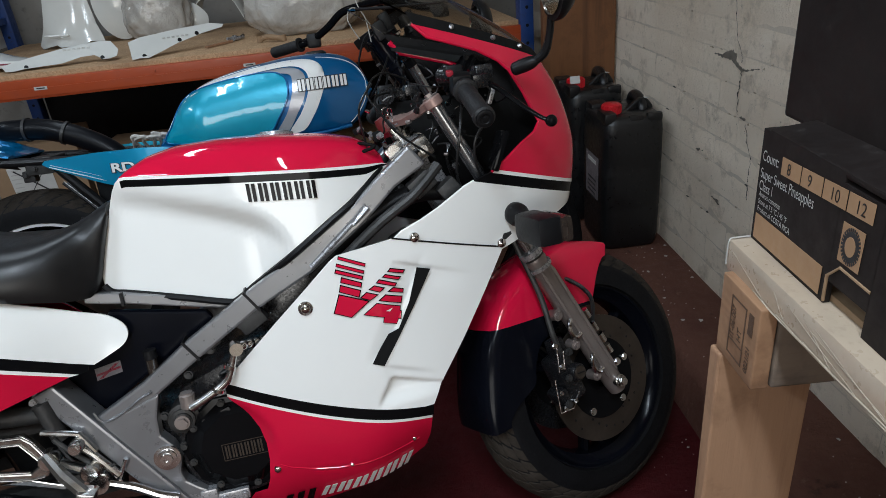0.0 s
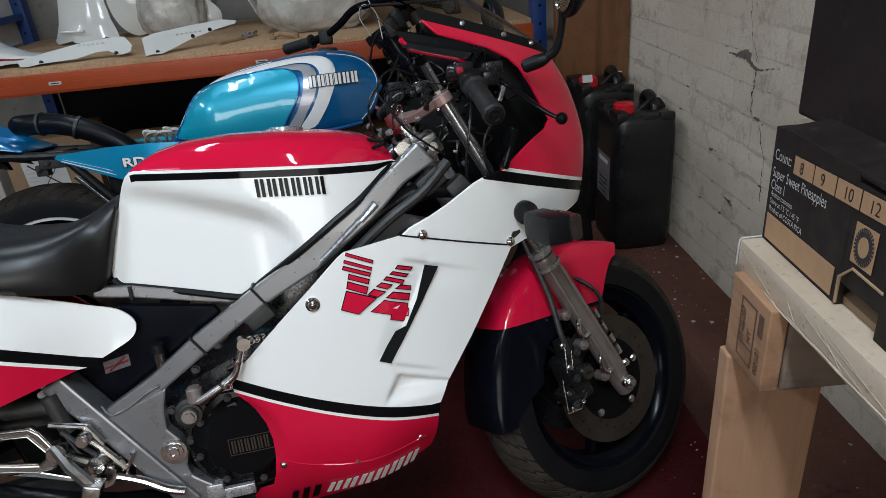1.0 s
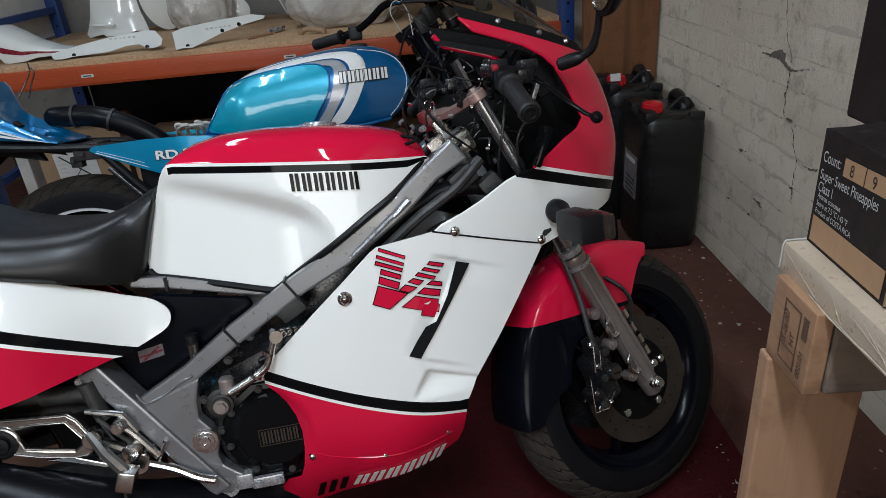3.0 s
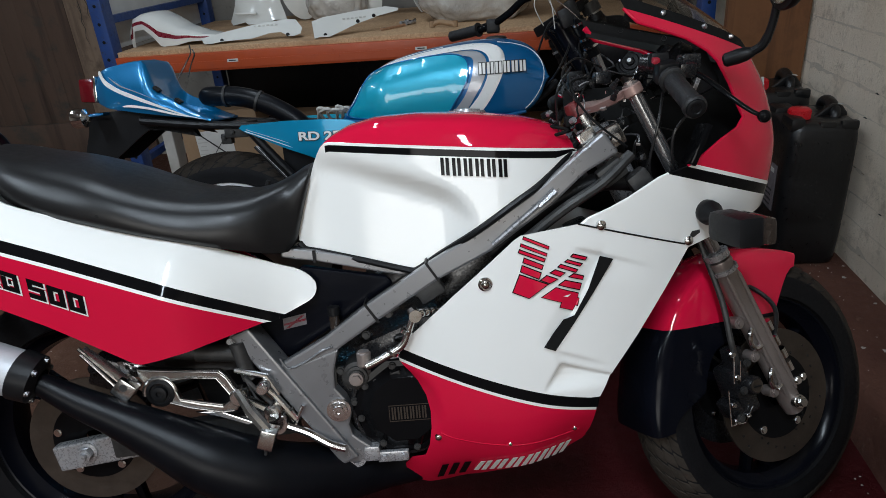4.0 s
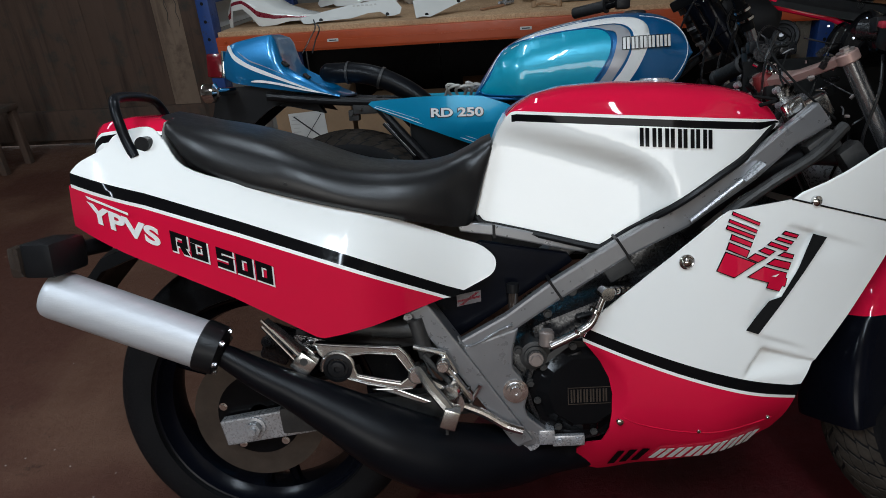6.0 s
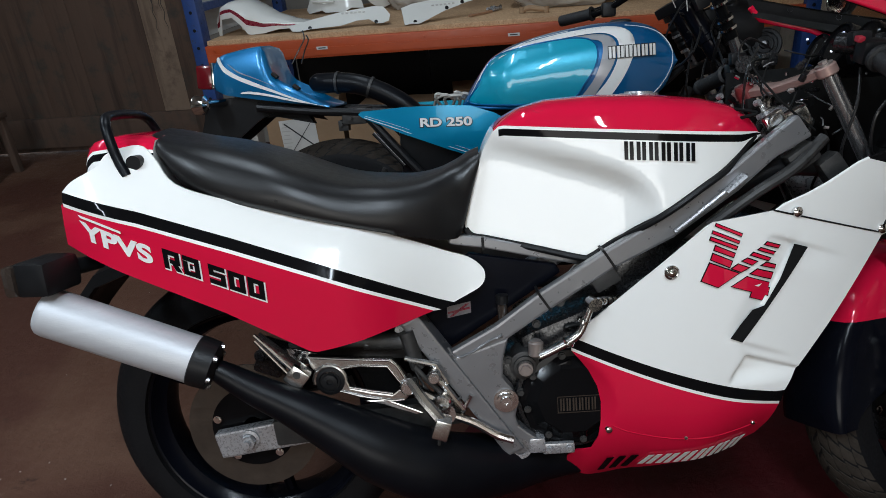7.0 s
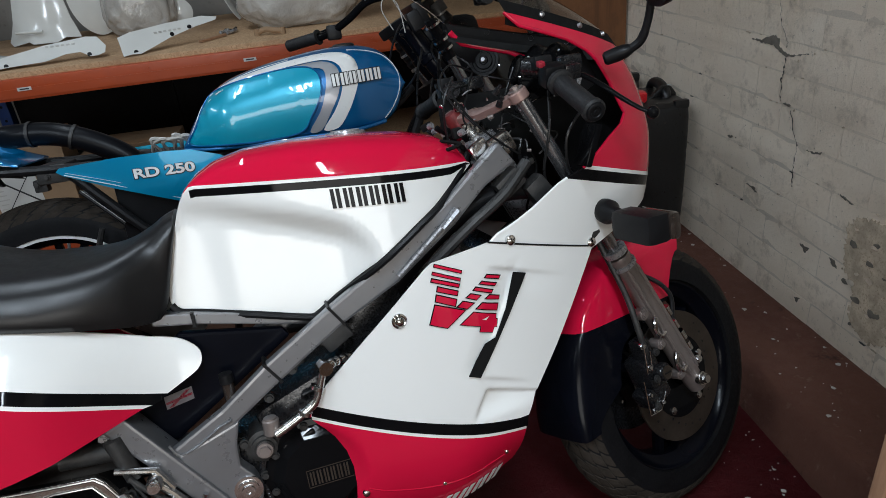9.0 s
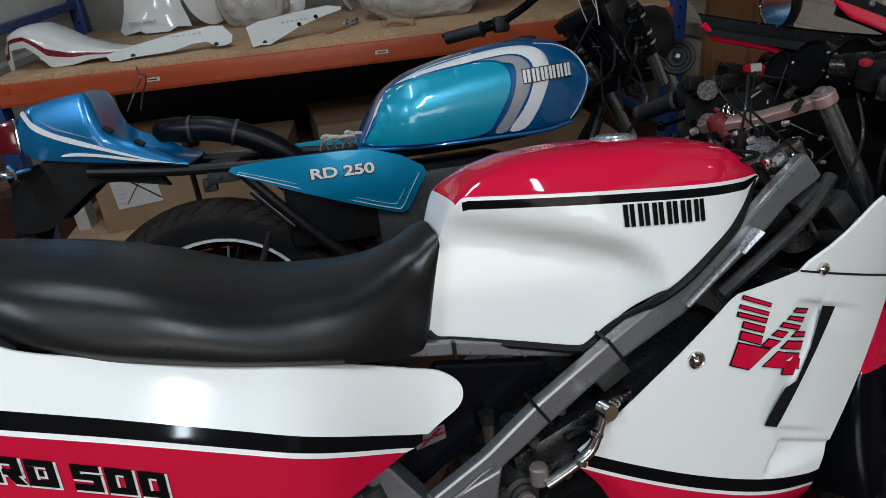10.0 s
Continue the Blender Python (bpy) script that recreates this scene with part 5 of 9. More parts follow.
        bpy.data.meshes.remove(me)
    part("top_yoke", bm, YOKE, bike, "dull reddish bronze top yoke")
    bm = bmesh.new()
    add_box(bm, leg_at(0.42, 0, -0.02), (0.06, 0.25, 0.04), Matrix.Rotation(-RAKE, 3, "Y"), 0.008)
    part("lower_yoke", steered(bm), DARK, bike, "dark lower yoke")
    bm = bmesh.new()
    add_tube(bm, [leg_at(0.43, 0, -0.045), leg_at(0.62, 0, -0.045)], 0.030, 24)
    add_lathe(bm, [(-0.012, 0.040), (0.0, 0.040), (0.004, 0.036), (0.014, 0.036), (0.016, 0.028), (0.03, 0.028), (0.03, 0.0)], leg_at(0.598, 0, -0.045), STEM, 28)
    part("steering_head", bm, ALU, bike, "cast alloy steering head")
    part("ignition_lock", lathe([(-0.034, 0.0), (-0.034, 0.016), (-0.008, 0.018), (0.004, 0.015), (0.006, 0.0)], (0.986, 0.046, 0.880), STEM, 20), FADED_RED, bike, "faded red ignition surround")
    for k in range(2):
        o = V(0.993 + 0.008 * k, 0.030, 0.894 - 0.003 * k)
        loop = [o + V(0.006 * math.cos(a), -0.002, 0.009 * math.sin(a)) for a in (2 * math.pi * j / 14 for j in range(15))]
        part("key_ring", tube(loop, 0.0015, 6), CHROME, bike, "bright key ring")
    for s in (-1, 1):
        bm = bmesh.new()
        add_tube(bm, [leg_at(0.692, s * 0.098), leg_at(0.695, s * 0.098)], 0.0145, 18)
        add_tube(bm, [leg_at(0.695, s * 0.098), leg_at(0.700, s * 0.098)], 0.008, 6)
        part("fork_cap", steered(bm), FORK, bike, "dull alloy fork cap")
        a, e = V(1.112, s * 0.080, 0.950), V(1.110, s * 0.274, 0.866)
        if s > 0:
            e = V(1.00, 0.315, 0.882)
            a = V(1.03, 0.10, 0.93)
        ax = (e - a).normalized()
        b = bmesh.new()
        add_tube(b, [a, e - ax * 0.10], 0.011, 14)
        add_tube(b, [a - ax * 0.0 + V(-0.02, 0, -0.006), a + ax * 0.03], 0.017, 16)
        bar = part("clip_on_bar", b, ENGINE, bike, "black clip-on handlebar")
        prof = [(0.0, 0.016), (0.003, 0.0215), (0.010, 0.0215), (0.013, 0.0165)]
        prof += [(0.013 + 0.095 * k / 30, 0.0158 + 0.0006 * (k % 2)) for k in range(31)]
        prof += [(0.112, 0.0185), (0.120, 0.0185), (0.123, 0.0150)]
        part("grip", lathe(prof, e - ax * 0.123, ax, 28), GRIP, bar, "black ribbed rubber grip")
        part("bar_end", lathe([(0, 0.0145), (0.003, 0.0145), (0.004, 0.0125), (0.0035, 0.0085), (0.002, 0.0075), (0.002, 0.004), (0.0035, 0.0035), (0.0035, 0)], e, ax, 20), MATT, bar)
        p = e - ax * 0.150
        b = box(p, (0.036, 0.032, 0.038), Matrix.Rotation(radians(-18 * s), 3, "X"), 0.007)
        add_box(b, p + V(-0.005, -0.022 * s, 0.022), (0.032, 0.022, 0.024), None, 0.005)
        sw = part("switch_block", b, MATT, bar, "black switch block")
        part("kill_switch", box(p + V(-0.018, -0.003, 0.020), (0.012, 0.014, 0.010), Matrix.Rotation(0.3, 3, "X"), 0.003), SWITCH_RED if s < 0 else MATT, sw, "switch button")
        if s < 0:
            lever = spline([(1.160, -0.125, 0.925), (1.175, -0.165, 0.905), (1.203, -0.198, 0.872), (1.224, -0.216, 0.852), (1.238, -0.226, 0.844)], 6)
        else:
            lever = spline([(1.08, 0.165, 0.912), (1.09, 0.205, 0.898), (1.08, 0.262, 0.868), (1.06, 0.30, 0.855), (1.05, 0.32, 0.849)], 6)
        b = bmesh.new()
        add_tube(b, lever, [0.0068 - 0.0026 * k / len(lever) for k in range(len(lever))], 10, 0.7)
        r = bmesh.ops.create_uvsphere(b, u_segments=16, v_segments=10, radius=0.0105)
        bmesh.ops.translate(b, verts=r["verts"], vec=lever[-1])
        part("brake_lever", b, BLACK, bar, "black lever with a ball end", smooth=60)
        b = box(p + V(0.034, 0.006 * -s, 0.004), (0.030, 0.042, 0.026), Matrix.Rotation(0.25, 3, "X"), 0.006)
        add_box(b, p + V(0.050, 0.03 * -s, 0.016), (0.034, 0.034, 0.026), None, 0.006)
        part("master_cylinder", b, ENGINE, bar, "black brake master cylinder")
    # alloy headstock casting with its lock rings, beside the end of the frame rail
    b = bmesh.new()
    add_lathe(b, [(0, 0.030), (0.010, 0.030), (0.010, 0.036), (0.016, 0.036), (0.016, 0.030), (0.024, 0.030), (0.024, 0.034), (0.030, 0.034), (0.030, 0.026), (0.044, 0.026), (0.044, 0.0)], (1.022, 0.040, 0.822), STEM, 28)
    part("lock_ring", b, CAST, bike, "bright slotted lock ring on the steering head")
    b = box((1.022, -0.060, 0.812), (0.075, 0.030, 0.042), Matrix.Rotation(radians(-26), 3, "Y"), 0.008)
    add_box(b, (0.985, -0.090, 0.822), (0.034, 0.018, 0.030), Matrix.Rotation(radians(-30), 3, "Y"), 0.005)
    add_bolt(b, (0.981, -0.100, 0.824), r=0.009, h=0.008)
    add_bolt(b, (1.040, -0.078, 0.818), r=0.006, h=0.008)
    part("headstock", b, CAST, bike, "cast alloy headstock with bolts")
    b = bmesh.new()
    for x, y, z, r in ((1.095, -0.12, 0.945, 0.006), (1.075, -0.09, 0.930, 0.005), (1.115, -0.13, 0.925, 0.005), (1.13, -0.10, 0.89, 0.005), (1.17, -0.08, 0.90, 0.006), (1.19, -0.06, 0.905, 0.005), (1.10, -0.08, 0.96, 0.006), (1.06, -0.04, 0.955, 0.005)):
        add_bolt(b, (x, y, z), (-0.4, -1, 0.3), r * 0.28, 0.004)
    pieces("cockpit_bolt", b, DULL_GREY, bike, "small bright bolts")
    part("switch_plate", box((1.178, -0.09, 0.90), (0.008, 0.016, 0.036), Matrix.Rotation(0.4, 3, "Y"), 0.001), ALU, bike, "small bright plate")
    # cables and hoses in the cockpit
    runs = [
        [(1.12, -0.10, 0.90), (1.10, -0.13, 0.84), (1.09, -0.11, 0.76), (1.12, -0.09, 0.70)],
        [(1.02, 0.02, 0.93), (0.97, -0.03, 0.92), (0.99, -0.09, 0.86), (1.06, -0.08, 0.80)],
        [(1.15, -0.15, 0.86), (1.12, -0.15, 0.82), (1.13, -0.13, 0.76), (1.18, -0.10, 0.73)],
        [(1.06, 0.10, 0.95), (1.0, 0.06, 0.97), (0.96, 0.0, 0.93), (1.0, -0.04, 0.86)],
    ]
    for i, r in enumerate(runs):
        part("cable", tube(spline(r, 7), 0.0020 if i % 2 else 0.0026, 8), LINING if i == 1 else HOSE, bike)
    # loom, connectors and hoses crowding round the steering head
    rnd = random.Random(31)
    for k in range(9):
        x0, y0, z0 = rnd.uniform(0.92, 1.14), rnd.uniform(-0.10, 0.12), rnd.uniform(0.78, 0.95)
        pts = [(x0, y0, z0)]
        for j in range(3):
            x0 += rnd.uniform(-0.05, 0.06)
            y0 += rnd.uniform(-0.04, 0.04)
            z0 -= rnd.uniform(0.0, 0.07)
            pts.append((x0, y0, z0))
        part("cable", tube(spline(pts, 6), rnd.choice((0.0016, 0.0022, 0.0032)), 6), rnd.choice((HOSE, LINING, LINING)), bike)
    for k in range(16):
        p = V(rnd.uniform(0.93, 1.16), rnd.uniform(-0.05, 0.13), rnd.uniform(0.74, 0.88))
        rot = Matrix.Rotation(rnd.uniform(-0.8, 0.8), 3, "Y") @ Matrix.Rotation(rnd.uniform(-0.6, 0.6), 3, "Z")
        con = part("connector", box(p, (rnd.uniform(0.010, 0.024), rnd.uniform(0.010, 0.018), rnd.uniform(0.008, 0.020)), rot, 0.003), rnd.choice((ENGINE, LINING, LINING)), bike)
        if k % 3 == 0:
            part("connector_clip", tube([p + V(0, -0.018, 0), p + V(0.004, -0.026, 0.003)], 0.006, 8), ALU, con)
    # small unions, clips and springs that catch the light among the cables
    for k in range(34):
        p = V(rnd.uniform(0.93, 1.12), rnd.uniform(-0.085, 0.03), rnd.uniform(0.80, 0.925))
        d = V(rnd.uniform(-1, 1), rnd.uniform(-0.6, 0.2), rnd.uniform(-1, 1)).normalized()
        r = rnd.uniform(0.0022, 0.0048)
        if k % 3 == 0:
            part("union_nut", tube([p, p + d * r * 2.6], r, 6), rnd.choice((POLISHED, FORK, CHROME)), bike, smooth=0)
        elif k % 3 == 1:
            part("clip", tube(spline([p, p + d * 0.010 + V(0, -0.004, 0.002), p + d * 0.020], 4), 0.0013, 6), rnd.choice((POLISHED, ALU, DULL_GREY)), bike)
        else:
            part("hose_joint", lathe([(0, 0.0), (0, r * 1.5), (0.012, r * 1.5), (0.012, r), (0.020, r), (0.020, 0)], p, d, 10), rnd.choice((MATT, ENGINE, BLACK)), bike)
    # dark sheet added to fill the see-through gap on the fairing's far side
    part("dark_filler_sheet", box((1.135, 0.112, 0.80), (0.30, 0.006, 0.22), Matrix.Rotation(radians(-8), 3, "Z"), 0.002), LINING, bike, "dull black sheet added to darken the gap inside the fairing")
    # radiator, air duct and dark fillers inside the fairing
    part("radiator", box((1.02, 0, 0.55), (0.05, 0.18, 0.20), Matrix.Rotation(radians(-20), 3, "Y"), 0.01), ENGINE, bike, "black radiator")
    b = bmesh.new()
    add_tube(b, spline([(0.80, -0.08, 0.62), (0.90, -0.09, 0.70), (1.00, -0.09, 0.74), (1.08, -0.09, 0.735)], 6), 0.018, 14)
    part("air_duct", b, MATT, bike, "black air duct")
    b = bmesh.new()
    add_tube(b, spline([(0.86, -0.13, 0.652), (0.93, -0.142, 0.705), (1.0, -0.135, 0.745), (1.055, -0.12, 0.79)], 6), 0.010, 10)
    add_box(b, (1.02, -0.115, 0.76), (0.05, 0.03, 0.035), Matrix.Rotation(-0.6, 3, "Y"), 0.006)
    add_box(b, (1.075, -0.11, 0.735), (0.04, 0.035, 0.05), Matrix.Rotation(-0.6, 3, "Y"), 0.006)
    part("bracket", b, DARK, bike, "dark bracket and hose joints")
    b = bmesh.new()
    add_box(b, (1.165, -0.135, 0.80), (0.012, 0.05, 0.075), Matrix.Rotation(0.4, 3, "Y"), 0.004)
    part("inner_panel", b, BLACK, bike)


def build_frame_and_engine(bike):
    def beam(poly, y, t, mat, name, label="", bev=0.003):
        bm = bmesh.new()
        a = [bm.verts.new((x, y, z)) for x, z in poly]
        b = [bm.verts.new((x, y + t, z)) for x, z in poly]
        bm.faces.new(a)
        bm.faces.new(list(reversed(b)))
        for i in range(len(poly)):
            j = (i + 1) % len(poly)
            bm.faces.new((a[j], a[i], b[i], b[j]))
        bmesh.ops.recalc_face_normals(bm, faces=bm.faces)
        bmesh.ops.bevel(bm, geom=bm.edges[:], offset=bev, segments=2, affect="EDGES", profile=0.6)
        return part(name, bm, mat, bike, label, smooth=0)

    upper = [(0.384, 0.446), (0.480, 0.496), (0.562, 0.553), (0.677, 0.620), (0.777, 0.674), (0.893, 0.747), (0.950, 0.793), (1.001, 0.832), (1.007, 0.831), (1.029, 0.799), (1.028, 0.794), (0.971, 0.764), (0.911, 0.712), (0.800, 0.637), (0.694, 0.588), (0.573, 0.516), (0.484, 0.459), (0.425, 0.412)]
    beam(upper, -0.132, 0.022, SILVER, "frame_rail", "silver-painted box-section frame rail", 0.005)
    beam([(x, z) for x, z in upper], 0.077, 0.055, SILVER, "frame_rail", "", 0.005)
    beam([(0.308, 0.513), (0.343, 0.527), (0.412, 0.420), (0.486, 0.306), (0.520, 0.254), (0.488, 0.240), (0.453, 0.294), (0.380, 0.405)], -0.1415, 0.060, SILVER, "down_rail", "silver-painted rear down rail", 0.0045)
    beam([(0.400, 0.440), (0.450, 0.455), (0.502, 0.472), (0.490, 0.430), (0.488, 0.395), (0.505, 0.372), (0.515, 0.345), (0.507, 0.318), (0.512, 0.298), (0.530, 0.282), (0.556, 0.262), (0.552, 0.240), (0.50, 0.238), (0.43, 0.33)], -0.134, 0.030, SILVER, "gusset_plate", "silver-painted frame gusset", 0.004)
    # dark joint bands on the rail
    for x, z in ((0.570, 0.537), (0.688, 0.605)):
        b = box((x, -0.114, z), (0.0045, 0.040, 0.044), Matrix.Rotation(radians(-32), 3, "Y"))
        part("frame_joint", b, MATT, bike)
    b = bmesh.new()
    weld = spline([(0.392, -0.1335, 0.462), (0.405, -0.1335, 0.442), (0.435, -0.1345, 0.450), (0.470, -0.1345, 0.470), (0.492, -0.1345, 0.478)], 8)
    add_tube(b, weld, [0.0022 + 0.0006 * math.sin(3.1 * k) for k in range(len(weld))], 8)
    part("weld_bead", b, SILVER, bike, "rough weld bead")
    b = bmesh.new()
    add_tube(b, [(0.80, -0.136, 0.648), (0.90, -0.140, 0.726)], 0.0045, 8)
    add_tube(b, [(0.885, -0.141, 0.712), (0.915, -0.141, 0.738)], [0.010, 0.014], 8, 0.5)
    part("rail_brace", b, ALU, bike, "bright stay along the frame rail")
    beam([(0.405, 0.662), (0.47, 0.650), (0.56, 0.628), (0.640, 0.604), (0.660, 0.592), (0.640, 0.587), (0.56, 0.607), (0.47, 0.630), (0.405, 0.642)], -0.080, 0.03, SILVER, "seat_rail", "grey seat rail")
    b = box((0.468, -0.082, 0.640), (0.005, 0.010, 0.024))
    part("rail_joint", b, MATT, bike)
    # black side panel with the small sticker and a reservoir cap
    side = beam([(0.345, 0.545), (0.440, 0.622), (0.60, 0.590), (0.610, 0.574), (0.395, 0.440), (0.33, 0.505)], -0.078, 0.02, FLAP, "side_panel", "satin black side panel", 0.006)
    shapes = [[(0.393, 0.500), (0.438, 0.508), (0.438, 0.530), (0.393, 0.522)]]
    flat = lambda u, v, h: V(u, -0.0790 - h, v)
    part("sticker", quad_bars(shapes, flat, 0.0008), FADED, side, "small faded flag sticker")
    part("sticker_cross", quad_bars([[(0.396, 0.502), (0.404, 0.503), (0.436, 0.527), (0.428, 0.526)], [(0.394, 0.508), (0.437, 0.516), (0.437, 0.520), (0.394, 0.512)]], flat, 0.0014), MAROON, side)
    b = bmesh.new()
    add_tube(b, [(0.496, -0.104, 0.500), (0.496, -0.104, 0.530)], 0.0095, 14)
    part("reservoir", b, LENS_DARK, bike, "small dark brown reservoir")
    b = bmesh.new()
    add_tube(b, [(0.496, -0.104, 0.530), (0.496, -0.104, 0.546)], 0.0115, 14)
    part("filler_cap", b, MATT, bike, "black filler cap")
    # engine
    eng = part("engine", box((0.72, 0, 0.40), (0.34, 0.22, 0.26), Matrix.Rotation(radians(-20), 3, "Y"), 0.03), ENGINE, bike, "black engine cases")
    part("cylinder_block", box((0.80, 0, 0.545), (0.20, 0.15, 0.17), Matrix.Rotation(radians(25), 3, "Y"), 0.03), ENGINE, eng)
    part("gearbox_case", box((0.54, 0, 0.33), (0.16, 0.20, 0.20), None, 0.03), ENGINE, eng)
    cl = part("clutch_cover", lathe([(-0.06, 0.100), (0.0, 0.100), (0.005, 0.097), (0.007, 0.086), (0.019, 0.068), (0.020, 0.066), (0.020, 0.0)], (0.615, -0.118, 0.345), (0, -1, 0), 10), BLACK, eng, "glossy black clutch cover with flat facets", smooth=0)
    part("cover_rim", lathe([(-0.06, 0.106), (-0.004, 0.106), (0.0, 0.103), (0.001, 0.096)], (0.615, -0.118, 0.345), (0, -1, 0), 48), ENGINE, cl)
    shapes = [[(0.578 + i * 0.0115 + o, 0.327), (0.5808 + i * 0.0115 + o, 0.327), (0.5808 + i * 0.0115 + o, 0.352), (0.578 + i * 0.0115 + o, 0.352)] for i in range(6) for o in (0, 0.005)]
    shapes = [[(u + 0.012, v - 0.002) for u, v in p] for p in shapes]
    on_cover = lambda u, v, h: V(u, -0.1382 - h, v)
    part("cover_lettering", quad_bars(shapes, on_cover, 0.0010), DISC, cl, "small raised block lettering")
    part("cover_frame", quad_bars([[(0.585, 0.321), (0.662, 0.321), (0.662, 0.3222), (0.585, 0.3222)], [(0.585, 0.3528), (0.662, 0.3528), (0.662, 0.354), (0.585, 0.354)], [(0.585, 0.3222), (0.5862, 0.3222), (0.5862, 0.3528), (0.585, 0.3528)]], on_cover, 0.0008), DISC, cl, "thin frame round the lettering")
    b = bmesh.new()
    add_box(b, (0.606, -0.128, 0.400), (0.028, 0.012, 0.040), Matrix.Rotation(radians(-20), 3, "Y"), 0.004)
    add_box(b, (0.574, -0.126, 0.384), (0.006, 0.010, 0.034), Matrix.Rotation(radians(-20), 3, "Y"), 0.002)
    pieces("cover_rib", b, BLACK, cl, "raised rib of the cover")
    b = bmesh.new()
    for k in range(8):
        a = 2 * math.pi * k / 8 + 0.2
        add_bolt(b, (0.615 + 0.086 * math.cos(a), -0.127, 0.345 + 0.086 * math.sin(a)), r=0.005, h=0.006)
    pieces("cover_bolt", b, DARK, cl)
    pump = part("water_pump", lathe([(-0.05, 0.028), (0.0, 0.028), (0.002, 0.021), (0.008, 0.021), (0.009, 0.016), (0.012, 0.015), (0.012, 0.0)], (0.530, -0.122, 0.412), (0, -1, 0), 24), DARK, eng, "dark cast pump with a hexagon bolt")
    b = bmesh.new()
    add_bolt(b, (0.530, -0.134, 0.412), r=0.010, h=0.012)
    part("pump_bolt", b, FORK, pump)
    b = bmesh.new()
    add_lathe(b, [(0, 0.023), (0.004, 0.023), (0.0045, 0.0172), (0.009, 0.0168), (0.0095, 0.0112), (0.013, 0.0105), (0.013, 0.0045), (0.010, 0.004), (0.010, 0)], (0.491, -0.1335, 0.352), (0, -1, 0), 28)
    part("engine_bolt", b, POLISHED, bike, "large bright engine bolt")
    # kick-start lever: an upright boss, a cranked arm and a folding ribbed pedal
    kick = part("kick_starter", lathe([(0, 0.0), (0, 0.0105), (0.003, 0.0135), (0.026, 0.0135), (0.028, 0.0105), (0.030, 0.0105), (0.031, 0.0)], (0.549, -0.146, 0.440), (0.03, 0, 1), 20), FORK, bike, "cast boss of the kick-start lever")
    arm = spline([(0.556, -0.156, 0.444), (0.575, -0.158, 0.453), (0.600, -0.160, 0.466), (0.622, -0.161, 0.480), (0.632, -0.162, 0.494), (0.640, -0.163, 0.515), (0.648, -0.164, 0.534)], 4)
    part("kick_arm", tube(arm, [0.0100 - 0.0026 * k / len(arm) for k in range(len(arm))], 10, 0.85), CAST, kick, "chromed cranked arm", smooth=50)
    b = bmesh.new()
    for p in ((0.6335, -0.1625, 0.5065), (0.606, -0.1600, 0.468)):
        add_lathe(b, [(-0.003, 0.009), (-0.003, 0.0115), (0.003, 0.0115), (0.003, 0.009)], p, (0.45, 0, 0.9), 14)
    pieces("arm_collar", b, CHROME, kick)
    pedal = [(0.650 + 0.052 * k / 15, -0.166 + 0.040 * k / 15, 0.540 - 0.010 * k / 15) for k in range(16)]
    part("kick_pedal", tube(pedal, [0.0066 if k % 3 == 2 else 0.0088 for k in range(16)], 12), CHROME, kick, "ribbed chromed pedal", smooth=30)
    part("pedal_knuckle", lathe([(-0.011, 0.0), (-0.011, 0.0115), (0.011, 0.0115), (0.011, 0.0)], (0.650, -0.166, 0.538), (0.2, -1, 0), 14), CHROME, kick)
    b = bmesh.new()
    rnd = random.Random(3)
    for k in range(9):
        x0 = rnd.uniform(0.62, 0.78)
        z0 = 0.40 + (x0 - 0.55) * 0.62 + rnd.uniform(-0.03, 0.03)
        add_tube(b, spline([(x0, -0.10, z0), (x0 + rnd.uniform(-0.02, 0.02), -0.115, z0 + rnd.uniform(-0.02, 0.02)), (x0 + rnd.uniform(0.03, 0.07), -0.105, z0 + rnd.uniform(-0.01, 0.03))], 6), rnd.choice((0.003, 0.004, 0.006)), 8)
    pieces("hose", b, HOSE, eng, "tangle of thin black hoses")
    b = bmesh.new()
    for x, z in ((0.50, 0.425), (0.555, 0.492), (0.60, 0.53), (0.66, 0.565), (0.565, 0.40), (0.52, 0.36)):
        add_bolt(b, (x, -0.118, z), r=0.006, h=0.01)
    add_box(b, (0.68, -0.115, 0.57), (0.05, 0.03, 0.035), Matrix.Rotation(-0.5, 3, "Y"), 0.005)
    add_box(b, (0.60, -0.113, 0.545), (0.04, 0.03, 0.03), Matrix.Rotation(-0.5, 3, "Y"), 0.005)
    pieces("engine_fitting", b, DARK, eng)
    # stay with the ring end under the frame
    b = bmesh.new()
    add_lathe(b, [(0.0, 0.012), (0.0, 0.0205), (0.016, 0.0205), (0.016, 0.012), (0.0, 0.012)], (0.513, -0.118, 0.250), (0, -1, 0), 24)
    add_box(b, (0.545, -0.122, 0.256), (0.03, 0.03, 0.03), None, 0.004)
    add_box(b, (0.585, -0.128, 0.246), (0.06, 0.012, 0.022), None, 0.004)
    add_bolt(b, (0.568, -0.134, 0.246), r=0.006)
    add_bolt(b, (0.604, -0.134, 0.246), r=0.006)
    pieces("engine_mount", b, ALU, bike, "bright alloy lower engine mount")
    # foot-rest hanger of cast alloy: broad flanged bars round an open window
    hang = beam([(0.141, 0.477), (0.195, 0.471), (0.234, 0.467), (0.290, 0.462), (0.303, 0.448), (0.323, 0.409), (0.310, 0.399), (0.282, 0.445), (0.233, 0.450), (0.204, 0.447), (0.193, 0.435), (0.157, 0.440), (0.145, 0.456)], -0.170, 0.014, CAST, "footrest_hanger", "cast alloy footrest hanger", 0.003)

    def bar(pts, r, flat=1.0, mat=CAST, name="hanger_bar"):
        return part(name, tube(pts, r, 10, flat), mat, hang)

